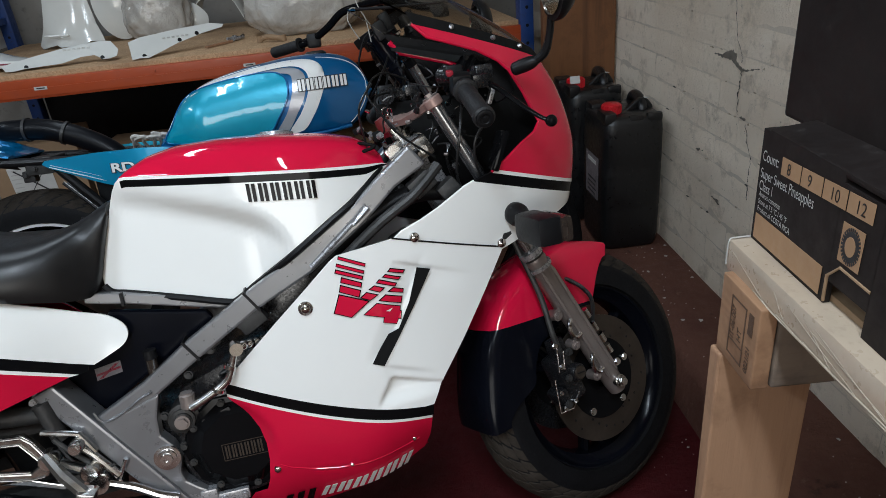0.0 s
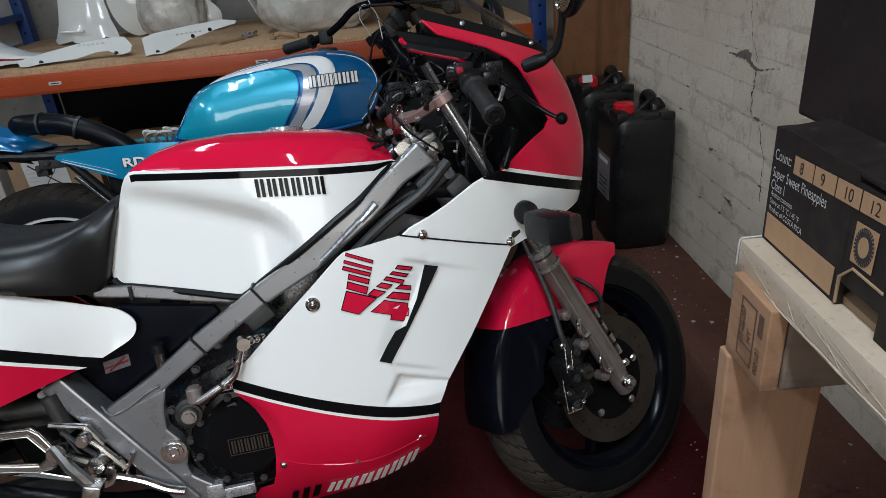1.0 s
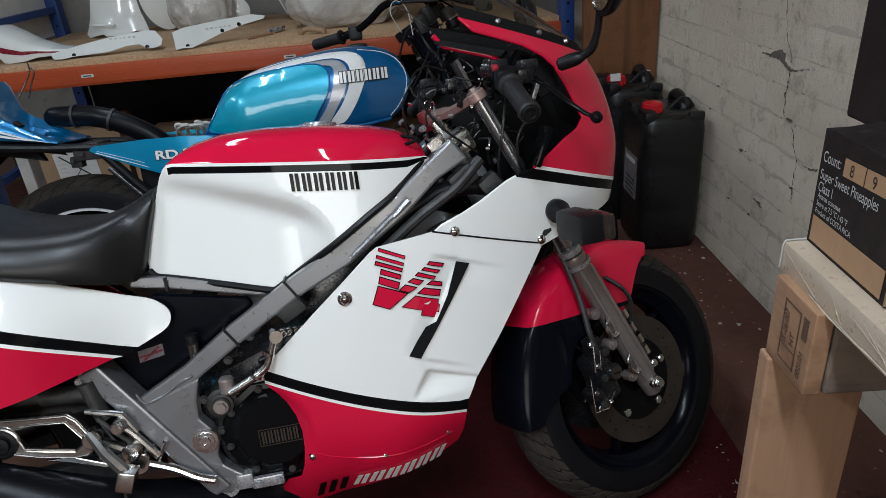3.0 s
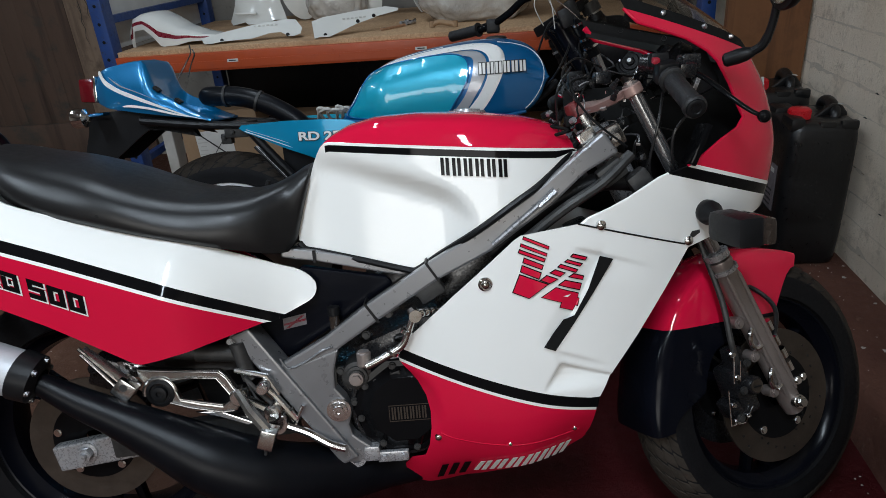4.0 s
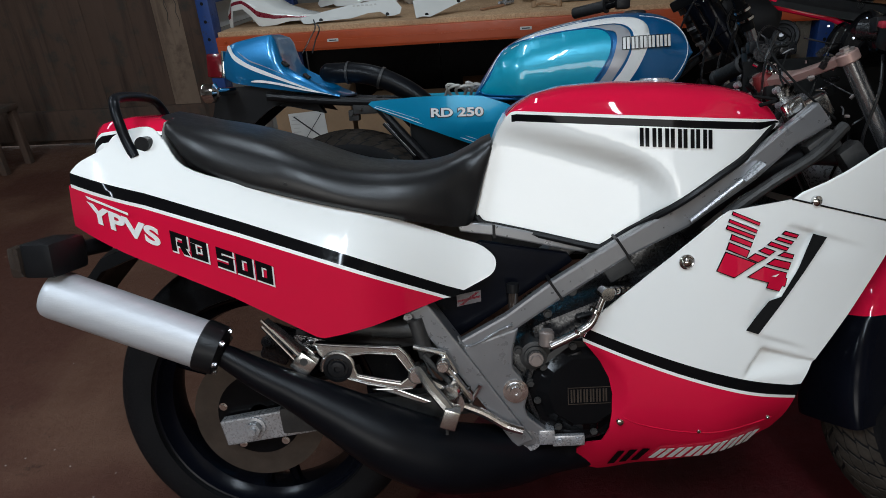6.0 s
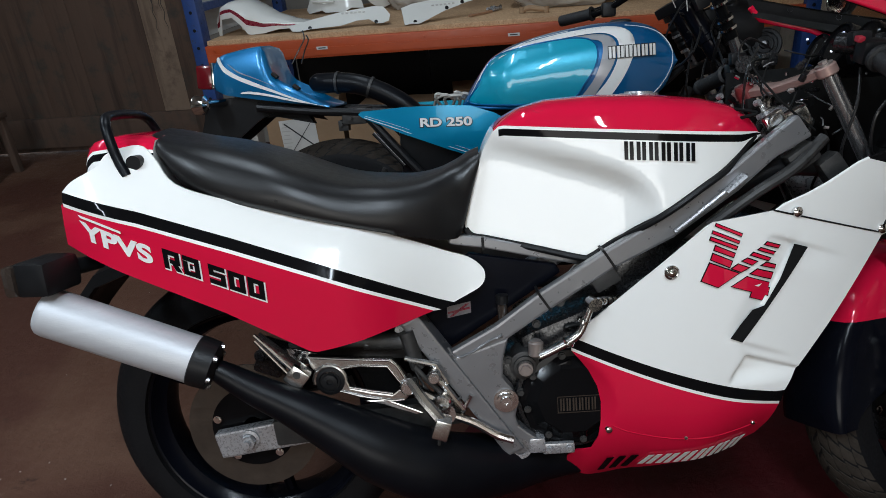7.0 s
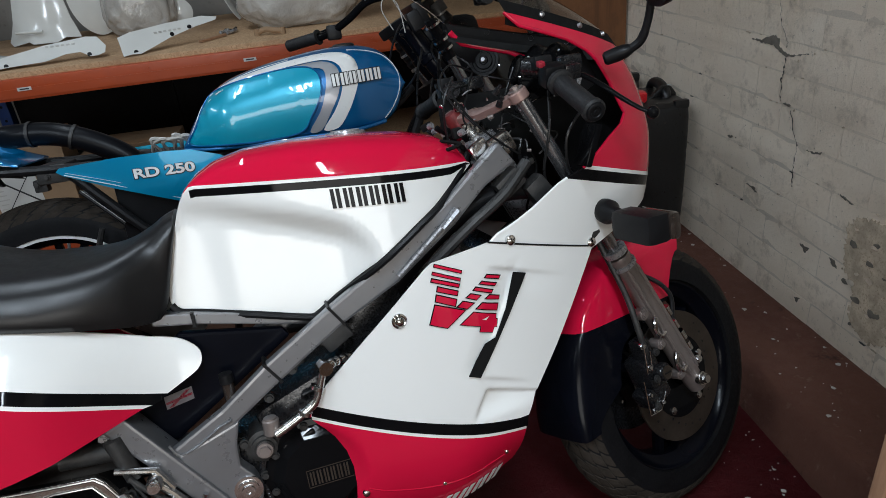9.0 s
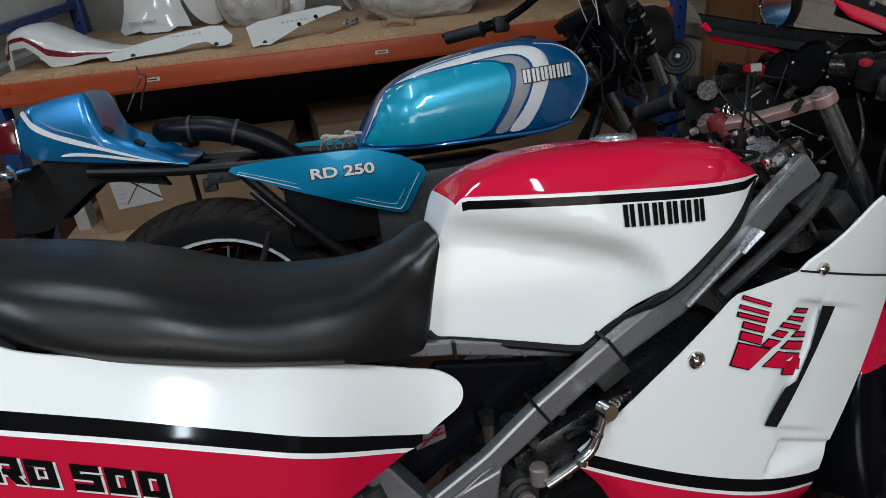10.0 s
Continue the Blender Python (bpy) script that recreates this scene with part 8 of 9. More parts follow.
    # wrapped bundles
    for name, place, size, seed, label in (
        ("wrapped_parcel", pose(-0.83, 3.47, SHELF, 0, 0, 12), (0.30, 0.22, 0.26), 3, "white fairing part in creased clear bubble wrap"),
        ("wrapped_parcel", pose(-0.14, 3.16, SHELF, 0, 0, -8), (0.50, 0.34, 0.36), 8, "large bundle in creased clear plastic wrap on the shelf"),
    ):
        bm = bmesh.new()
        r = bmesh.ops.create_icosphere(bm, subdivisions=5, radius=0.5)
        for v in r["verts"]:
            n = v.co.normalized()
            k = 1 + 0.10 * noise.noise(n * 2.2 + V(seed, 0, 0)) + 0.05 * noise.noise(n * 6 + V(0, seed, 0)) + 0.02 * abs(noise.noise(n * 17))
            q = V(n.x, n.y, n.z)
            q = V(*[math.copysign(abs(c) ** 0.7, c) for c in q]) * 0.5 * k
            v.co = V(q.x * size[0], q.y * size[1], max(0.0, q.z * 1.15 + 0.46) * size[2])
        tagged(part(name, bm, WRAP, smooth=60), label, "bundle", "wrapped bundles").matrix_basis = place
    part_in = thing("fairing_panel", "curved white fairing piece beside the wrapped bundle", "fairing", pose(-0.69, 3.47, SHELF + 0.004, -12, 0, -4), "loose fairing panels")
    bm = panel([(p.x, p.z) for p in spline([(-0.05, 0, 0.0), (0.05, 0, 0.02), (0.07, 0, 0.09), (0.0, 0, 0.15), (-0.07, 0, 0.12), (-0.09, 0, 0.05)], 5, closed=True)], lambda x, z: 5 * x * x + 4 * (z - 0.08) ** 2, 0.004, 0.015)
    part("panel", bm, CREAM, part_in, smooth=50)
    arch = thing("fairing_panel", "white arched fairing piece standing on two legs", "fairing", pose(-0.56, 3.55, SHELF, 0, 0, -5), "loose fairing panels")
    path = spline([(-0.135, 0.02, 0.004), (-0.115, 0.0, 0.06), (-0.095, 0.0, 0.135), (-0.04, 0.01, 0.165), (0.04, 0.01, 0.17), (0.085, 0.0, 0.13), (0.12, 0.0, 0.05), (0.145, 0.02, 0.004)], 6)
    bm = bmesh.new()
    rows = []
    for i, p in enumerate(path):
        wdt = 0.05 - 0.03 * abs(i / (len(path) - 1) - 0.5)
        d = (path[min(i + 1, len(path) - 1)] - path[max(0, i - 1)]).normalized()
        nrm = V(-d.z, 0, d.x)
        rows.append([p + V(0, -wdt, 0), p + V(0, -wdt * 0.5, 0) + nrm * 0.008, p + V(0, 0.02, 0) + nrm * 0.010, p + V(0, 0.10, 0) + nrm * 0.004])
    add_loft(bm, rows, closed=False)
    bmesh.ops.recalc_face_normals(bm, faces=bm.faces)
    bmesh.ops.solidify(bm, geom=bm.faces[:], thickness=0.004)
    part("panel", bm, CREAM, arch, smooth=50)
    # cartons at the back and the white board closing the left end
    carton("cardboard_box", "white printed carton on the shelf", pose(-1.86, 3.62, SHELF, 0, 0, 20), (0.24, 0.2, 0.20), PAPER)
    carton("cardboard_box", "brown cardboard box on top of a white carton", pose(-1.86, 3.62, SHELF + 0.206, 0, 0, 14), (0.26, 0.22, 0.2), KRAFT)
    tagged(part("end_board", box((-1.70, 3.35, 1.03), (0.016, 0.96, 0.41), None, 0.002), PAPER, smooth=0), "pale board closing the end of the shelf", "board")
    # small oddments near the edge
    odd = thing("bolt_cluster", "small bundle of dirty bolts and brackets on the shelf", "bolts", pose(-0.43, 3.07, SHELF, 0, 0, 20))
    rnd = random.Random(5)
    for k in range(7):
        p = V(rnd.uniform(-0.045, 0.045), rnd.uniform(-0.03, 0.03), 0.010)
        d = V(rnd.uniform(-1, 1), rnd.uniform(-1, 1), rnd.uniform(-0.1, 0.25)).normalized()
        part("bolt", tube([p, p + d * 0.035], [0.0075, 0.006], 8), rnd.choice((ALU, DARK, DISC)), odd)
    tagged(part("wood_strip", box((-0.50, 2.97, SHELF + 0.006), (0.14, 0.018, 0.010), Matrix.Rotation(radians(52), 3, "Z"), 0.002), PINE, smooth=0), "short strip of pale wood on the shelf", "wood strip")
    clamp = thing("pipe_bracket", "small tan metal bracket on the shelf", "bracket", pose(-0.28, 2.90, SHELF + 0.012, 0, 0, -20))
    b = bmesh.new()
    add_tube(b, spline([(-0.05, 0, 0), (-0.02, 0.01, 0.008), (0.02, -0.005, 0.006), (0.055, 0, 0)], 5), [0.011] * 16, 10)
    add_lathe(b, [(-0.012, 0.012), (0.012, 0.012)], (-0.05, 0, 0.001), (0, 0, 1), 12)
    add_lathe(b, [(-0.012, 0.012), (0.012, 0.012)], (0.055, 0, 0.001), (0, 0, 1), 12)
    part("bracket_body", b, KRAFT, clamp)


def carton(name, label, m, s, mat, group=""):
    """A closed carton with flaps meeting on top; s is its size, its base at z = 0."""
    th = thing(name, label, "box", m, group)
    w, d, h = s
    part("body", box((0, 0, h / 2), (w, d, h), None, 0.003), mat, th, smooth=0)
    for sy in (-1, 1):
        part("flap", box((0, sy * d / 4, h + 0.002), (w - 0.004, d / 2 - 0.003, 0.003)), mat, th, smooth=0)
    part("tape", box((0, 0, h + 0.0045), (w, 0.05, 0.001)), KRAFT_PRINT, th, smooth=0)
    return th


def build_low_boxes():
    low = 0.2035
    c = carton("cardboard_box", "brown cardboard box with a crossed-out paper list, on the low shelf", pose(-1.33, 3.0, low, 0, 0, 8), (0.34, 0.30, 0.33), KRAFT)
    note = part("paper_list", box((-0.03, -0.1525, 0.17), (0.16, 0.0016, 0.16), Matrix.Rotation(radians(-2), 3, "Y")), PAPER, c, "white paper list crossed out")
    b = bmesh.new()
    for k in range(8):
        add_box(b, (-0.085, -0.1540, 0.235 - 0.018 * k), (0.026 + 0.008 * (k % 3), 0.0008, 0.004))
    part("print_lines", b, WIRE, note)
    b = bmesh.new()
    add_box(b, (-0.02, -0.1542, 0.17), (0.006, 0.0008, 0.19), Matrix.Rotation(radians(-48), 3, "Y"))
    add_box(b, (-0.02, -0.1542, 0.17), (0.003, 0.0008, 0.17), Matrix.Rotation(radians(38), 3, "Y"))
    part("pen_cross", b, INK, note)
    carton("cardboard_box", "brown cardboard box on the low shelf", pose(-0.93, 3.05, low, 0, 0, -4), (0.36, 0.36, 0.24), KRAFT)
    carton("cardboard_box", "brown cardboard box on the low shelf", pose(-0.45, 3.2, low, 0, 0, 6), (0.42, 0.40, 0.26), KRAFT)
    tagged(part("pale_post", box((-1.585, 2.95, 0.30), (0.05, 0.09, 0.60), None, 0.006), CONCRETE_GREY, smooth=0), "short pale concrete post under the shelf", "post")
    tagged(part("brown_board", box((0.913, 2.575, 0.815), (0.292, 0.03, 1.40), None, 0.003), BROWN_BOARD, smooth=0), "tall varnished brown board standing on the ledge against the wall", "board")


build_rack()
build_fairings()
build_low_boxes()


# ---- things along the brick wall ----
def build_jerrycan(place, turn, group, tall=1.16):
    can = thing("jerrycan", "black plastic jerrycan with a red cap, standing on the ledge", "jerrycan", pose(*place, 0, 0, turn) @ Matrix.Diagonal((1, 1, tall, 1)), group)
    w, d, h = 0.212, 0.262, 0.40
    rings = []
    for z, k in ((0.0, 0.86), (0.006, 0.93), (0.02, 0.965), (0.06, 0.985), (0.12, 1.0), (0.128, 0.990), (0.136, 1.0), (0.25, 1.0), (0.262, 0.990), (0.274, 1.0), (0.36, 0.99), (0.385, 0.965), (0.400, 0.91), (0.405, 0.84)):
        ring = []
        for j in range(40):
            a = 2 * math.pi * j / 40
            c, s = math.cos(a), math.sin(a)
            ring.append(V(math.copysign(abs(c) ** 0.32, c) * w / 2 * k, math.copysign(abs(s) ** 0.32, s) * d / 2 * k, z))
        rings.append(ring)
    bm = bmesh.new()
    add_loft(bm, rings)
    bmesh.ops.recalc_face_normals(bm, faces=bm.faces)
    part("body", bm, HDPE, can, smooth=50)
    # moulded top: a ridged front lip, a low hump beside the cap and a looped handle with a sloping web
    grip = spline([(0.050, -0.040, 0.398), (0.056, -0.030, 0.412), (0.062, 0.010, 0.424), (0.066, 0.060, 0.428), (0.066, 0.095, 0.420), (0.064, 0.110, 0.398)], 6)
    part("handle", tube(grip, [0.013 + 0.004 * math.sin(math.pi * k / (len(grip) - 1)) for k in range(len(grip))], 14, 0.8), HDPE, can, "moulded black handle", smooth=60)
    bm = bmesh.new()
    add_loft(bm, [[V(x, y, 0.394), V(x, y, z), V(x, y + 0.018, z), V(x, y + 0.018, 0.394)] for x, y, z in ((-0.012, -0.035, 0.400), (0.012, -0.030, 0.412), (0.036, -0.025, 0.428), (0.052, -0.02, 0.434), (0.078, -0.02, 0.430), (0.098, -0.02, 0.408))])
    bmesh.ops.bevel(bm, geom=bm.edges[:], offset=0.003, segments=1, affect="EDGES")
    part("handle_web", bm, HDPE, can)
    for x0, x1, y0, y1, z in ((-0.100, -0.058, -0.118, -0.030, 0.419), (-0.095, -0.030, 0.040, 0.118, 0.416), (-0.020, 0.030, -0.122, -0.098, 0.409), (0.040, 0.092, -0.124, -0.100, 0.412)):
        part("shoulder", box(((x0 + x1) / 2, (y0 + y1) / 2, (z + 0.385) / 2), (x1 - x0, y1 - y0, z - 0.385), None, 0.0095), HDPE, can, smooth=50)
    part("handle_tag", box((0.075, -0.012, 0.4325), (0.014, 0.010, 0.0016), Matrix.Rotation(0.15, 3, "Y")), PAPER, can, "small white sticker")
    cap = part("cap", lathe([(-0.02, 0.026), (0.0, 0.026), (0.002, 0.032), (0.026, 0.031), (0.029, 0.027), (0.030, 0.0)], (-0.055, -0.045, 0.404), (0, 0, 1), 28), PLASTIC_RED, can, "red screw cap")
    b = bmesh.new()
    for k in range(24):
        a = 2 * math.pi * k / 24
        add_box(b, (-0.055 + 0.0315 * math.cos(a), -0.045 + 0.0315 * math.sin(a), 0.418), (0.003, 0.003, 0.02))
    tagged(part("cap_ribs", b, PLASTIC_RED, cap, smooth=0), kind="stuff")
    label = part("label", box((-0.1062, -0.01, 0.215), (0.0014, 0.13, 0.13), None, 0.0), FADED, can, "pale worn paper label")
    part("label_print", box((-0.1072, -0.01, 0.262), (0.0008, 0.09, 0.012)), WIRE, label)
    b = bmesh.new()
    for k in range(5):
        add_box(b, (-0.1072, -0.01, 0.205 - 0.014 * k), (0.0008, 0.09 - 0.012 * (k % 2), 0.005))
    part("label_lines", b, INK, label)
    return can


first = build_jerrycan((0.908, 2.115, 0.114), -3, "jerrycans")
second = build_jerrycan((0.884, 2.400, 0.114), -2, "jerrycans", 1.24)
part("cap_tag", box((-0.068, -0.078, 0.432), (0.036, 0.004, 0.022), Matrix.Rotation(radians(-25), 3, "X")), PAPER, second, "white tag on the cap")


def build_pallet_table():
    """Upended pallet boards carrying a slab; x to the right along the slab's short side, y back."""
    base = pose(0.368, 0.598, 0, 0, 0, -6.0)
    tab = thing("pallet_table", "rough table made of pine pallet timber", "table", base)
    def leg(x, y, w, d, z1, mat, tilt=0.0):
        return part("leg", box((x, y, z1 / 2), (w, d, z1), None, 0.003), mat, tab, "pale pine board leg", smooth=0)
    leg(0.053, -0.034, 0.110, 0.022, 0.738, PINE)
    leg(0.345, -0.034, 0.110, 0.022, 0.738, PINE)
    leg(0.40, -0.62, 0.145, 0.022, 0.738, PINE)
    leg(0.072, -0.75, 0.145, 0.022, 0.738, PINE)
    block = part("block", box((0.010, -0.070, 0.7865), (0.018, 0.080, 0.093), None, 0.002), PINE_X, tab, "pine pallet board with a burnt stamp", smooth=0)
    part("stringer", box((0.203, -0.070, 0.7845), (0.365, 0.084, 0.086), None, 0.003), PINE_GREY, tab, "weathered grey stringer with its shade darkened into the colour", smooth=0)
    part("block", box((0.055, -0.66, 0.783), (0.105, 0.100, 0.090), None, 0.004), PINE, tab)
    part("stringer", box((0.245, -0.66, 0.783), (0.275, 0.096, 0.088), None, 0.004), PINE_GREY, tab)
    # stamp on the block's face, turned on its side
    def on_block(u, v, h):
        return V(0.0008 - h, -0.055 - v, 0.752 + u)
    shapes = [[(0.0, 0.0), (0.068, 0.0), (0.068, 0.0016), (0.0, 0.0016)], [(0.0, 0.030), (0.068, 0.030), (0.068, 0.0316), (0.0, 0.0316)], [(0.0, 0.0), (0.0016, 0.0), (0.0016, 0.0316), (0.0, 0.0316)], [(0.0664, 0.0), (0.068, 0.0), (0.068, 0.0316), (0.0664, 0.0316)], [(0.018, 0.0), (0.0192, 0.0), (0.0192, 0.0316), (0.018, 0.0316)]]
    part("stamp_frame", quad_bars(shapes, on_block, 0.0005), INK_BROWN, block, smooth=0)
    lettering("stamp_lettering", "IT-06-007", 0.0115, INK_BROWN, block, lambda u, v, h: on_block(0.021 + u * 0.82, 0.011 - v, 0.0004 + h * 0.3))
    lettering("stamp_lettering", "HT", 0.0115, INK_BROWN, block, lambda u, v, h: on_block(0.024 + u, 0.0255 - v, 0.0004 + h * 0.3))
    lettering("stamp_lettering", "0021/21", 0.0105, INK_BROWN, block, lambda u, v, h: on_block(0.0 + u * 0.9, 0.045 - v, 0.0004 + h * 0.3))
    part("stamp_bars", quad_bars([[(0.044, 0.037), (0.068, 0.037), (0.068, 0.046), (0.044, 0.046)]], on_block, 0.0005), INK_BROWN, block, smooth=0)
    slab = thing("foam_slab", "cream slab wrapped in clear stretch film on the pallet table", "slab", base)
    part("slab_body", box((0.25, -0.434, 0.846), (0.48, 0.836, 0.034), None, 0.0022), FOAM, slab)
    b = bmesh.new()
    rnd = random.Random(2)
    for k in range(6):
        # taut folds that fan down from the corner
        y0, y1 = -0.018 - rnd.uniform(0, 0.16), -0.10 - rnd.uniform(0, 0.22)
        add_tube(b, [(0.0095, y0, rnd.uniform(0.850, 0.861)), (0.0092, (y0 + y1) / 2 + rnd.uniform(-0.006, 0.006), 0.843), (0.0095, y1, rnd.uniform(0.829, 0.836))], [0.0001, 0.00035, 0.0002], 5)
    for k in range(16):
        # the gathered edge along the foot of the slab
        y0 = -0.03 - 0.045 * k
        add_tube(b, [(0.0092, y0, 0.831 + rnd.uniform(0, 0.004)), (0.0085, y0 - 0.04, 0.830 + rnd.uniform(-0.002, 0.005)), (0.0092, y0 - 0.085, 0.831 + rnd.uniform(0, 0.004))], [0.0004, 0.0009, 0.0004], 5)
    tagged(part("film_creases", b, FILM, slab, "bright creases of the stretch film"), kind="stuff")
    part("strap", tube(spline([(0.06, -0.0158, 0.8640), (0.018, -0.0158, 0.8640), (0.0105, -0.0158, 0.862), (0.0092, -0.0160, 0.850), (0.0090, -0.0160, 0.834)], 5), 0.0009, 8), WIRE, slab, "thin pale strap round the slab's end")
    return base


def build_fruit_box():
    top = 0.8635
    box_m = pose(0.398, 0.578, top, 0, 0, -7.0)
    fb = thing("pineapple_carton", "black printed pineapple carton with tan panels, on the slab", "box", box_m)
    L, W, H = 0.40, 0.30, 0.1165
    # walls with an open top and a cut hand hole low on the long side
    b = box((0.003, -0.068, H / 2), (0.006, 0.136, H))
    add_box(b, (0.003, -0.295, H / 2), (0.006, 0.21, H))
    add_box(b, (0.003, -0.163, 0.066), (0.006, 0.056, H - 0.054 + 0.024))
    part("long_wall", b, CARD_BLACK, fb, "black printed cardboard side", smooth=0)
    part("end_wall", box((W / 2, -0.003, H / 2), (W - 0.012, 0.006, H)), CARD_BLACK, fb, smooth=0)
    part("long_wall", box((W - 0.003, -L / 2, H / 2), (0.006, L, H)), CARD_BLACK, fb, smooth=0)
    part("end_wall", box((W / 2, -L + 0.003, H / 2), (W - 0.012, 0.006, H)), CARD_BLACK, fb, smooth=0)
    part("rim_fold", box((0.028, -L / 2, H + 0.002), (0.056, L - 0.02, 0.006), Matrix.Rotation(radians(-6), 3, "Y"), 0.002), CARD_BLACK, fb, smooth=0)
    part("base", box((W / 2, -L / 2, 0.004), (W - 0.014, L - 0.014, 0.006)), KRAFT, fb, smooth=0)
    b = bmesh.new()
    add_tube(b, [(-0.001, -0.137, 0.003), (-0.004, -0.141, 0.030), (0.0, -0.150, 0.041), (0.0, -0.19, 0.040)], 0.0014, 6)
    part("torn_edge", b, KRAFT, fb, "torn brown edge of the hand hole")

    def face(u, v, h):
        return V(-0.0006 - h, -u, v * 1.12 + 0.05 * u * max(0.0, min(1.0, (v - 0.03) / 0.04)))

    tan = [[(0.006, 0.0036), (0.128, 0.0036), (0.128, 0.0275), (0.006, 0.0275)]]
    part("tan_panel", quad_bars(tan, face, 0.0004), KRAFT_PRINT, fb, "unprinted tan panel", smooth=0)
    for i, n in enumerate(("8", "9", "10", "12")):
        u = 0.042 + i * 0.0345
        part("count_box", quad_bars([[(u, 0.073), (u + 0.0325, 0.073), (u + 0.0325, 0.088), (u, 0.088)]], face, 0.0004), KRAFT_PRINT, fb, smooth=0)
        lettering("count_number", n, 0.014, INK, fb, lambda a, c, h, u=u: face(u + 0.010 + a, 0.0755 + c, 0.0006))
    lettering("print", "Count:", 0.0135, LETTER, fb, lambda a, c, h: face(0.006 + a * 0.82, 0.077 + c, 0.0006))
    lettering("print", "Super Sweet Pineapples", 0.0125, LETTER, fb, lambda a, c, h: face(0.006 + a * 0.80, 0.0615 + c, 0.0006))
    lettering("print", "Class I", 0.0125, LETTER, fb, lambda a, c, h: face(0.006 + a * 0.80, 0.0505 + c, 0.0006))
    for i, s in enumerate(("Ananas comosus", "Store at 7.5 °C / 45 °F", "Product of COSTA RICA")):
        lettering("print", s, 0.0068, LETTER, fb, lambda a, c, h, i=i: face(0.008 + a * 0.9, 0.0445 - 0.0068 * i + c, 0.0006))
    part("emblem_card", quad_bars([[(0.145, 0.040), (0.173, 0.040), (0.173, 0.066), (0.145, 0.066)]], face, 0.0004), KRAFT_PRINT, fb, smooth=0)
    seal = []
    for k in range(28):
        a0, a1 = 2 * math.pi * k / 28, 2 * math.pi * (k + 0.6) / 28
        seal.append([(0.159 + 0.010 * math.cos(a0), 0.053 + 0.010 * math.sin(a0)), (0.159 + 0.0122 * math.cos(a0), 0.053 + 0.0122 * math.sin(a0)), (0.159 + 0.0122 * math.cos(a1), 0.053 + 0.0122 * math.sin(a1)), (0.159 + 0.010 * math.cos(a1), 0.053 + 0.010 * math.sin(a1))])
    seal.append([(0.159 + 0.0100 * math.cos(2 * math.pi * k / 20), 0.053 + 0.0100 * math.sin(2 * math.pi * k / 20)) for k in range(20)])
    part("round_emblem", quad_bars(seal, face, 0.0008), INK, fb, "round dark emblem", smooth=0)
    part("emblem_middle", quad_bars([[(0.159 + 0.0065 * math.cos(2 * math.pi * k / 16), 0.053 + 0.0065 * math.sin(2 * math.pi * k / 16)) for k in range(16)]], face, 0.0012), KRAFT_PRINT, fb, smooth=0)
    big = thing("carton", "large plain black carton on the pineapple box", "box", pose(0.447, 0.622, top + 0.112, 0, 0, -6.5))
    part("body", box((0.19, -0.28, 0.16), (0.38, 0.56, 0.32), None, 0.004), CARD_BLACK, big, smooth=0)
    for sx in (-1, 1):
        part("flap", box((0.19 + sx * 0.0945, -0.28, 0.3218), (0.186, 0.552, 0.003)), CARD_BLACK, big, smooth=0)
    # brown carton on the floor under the table
    carton("cardboard_box", "open brown cardboard box on the floor under the table", pose(0.60, 0.36, 0.0, 0, 0, 24), (0.24, 0.3, 0.42), KRAFT)
    carton("cardboard_box", "black carton on the floor under the table", pose(0.62, 0.02, 0.0, 0, 0, 4), (0.20, 0.24, 0.42), CARD_BLACK)


build_pallet_table()
build_fruit_box()


def build_debris():
    """Paint flakes and grit on the floor and the ledge."""
    rnd = random.Random(21)
    bm = bmesh.new()
    for k in range(170):
        if k < 75:
            p = WALL @ V(rnd.uniform(-0.20, -0.01), rnd.uniform(-0.3, 1.2), 0.115)
        elif k < 125:
            p = V(rnd.uniform(0.50, 0.71), rnd.uniform(0.75, 1.30), 0.006)
        else:
            p = V(rnd.uniform(-1.9, -1.0), rnd.uniform(0.6, 2.2), 0.003)
        r = rnd.choice((0.0014, 0.002, 0.002, 0.003, 0.006))
        n = 5
        a0 = rnd.uniform(0, 6)
        top = [bm.verts.new(p + V(math.cos(a0 + 2 * math.pi * j / n) * r * rnd.uniform(0.5, 1.4), math.sin(a0 + 2 * math.pi * j / n) * r * rnd.uniform(0.5, 1.4), rnd.uniform(0.001, 0.0035))) for j in range(n)]
        mid = bm.verts.new(p)
        bm.faces.new(top)
        for j in range(n):
            bm.faces.new((mid, top[j], top[(j + 1) % n]))
    bmesh.ops.recalc_face_normals(bm, faces=bm.faces)
    tagged(part("debris", bm, CONCRETE_GREY, smooth=0), "pale paint flakes and grit on the floor", "debris", kind="stuff")


build_debris()


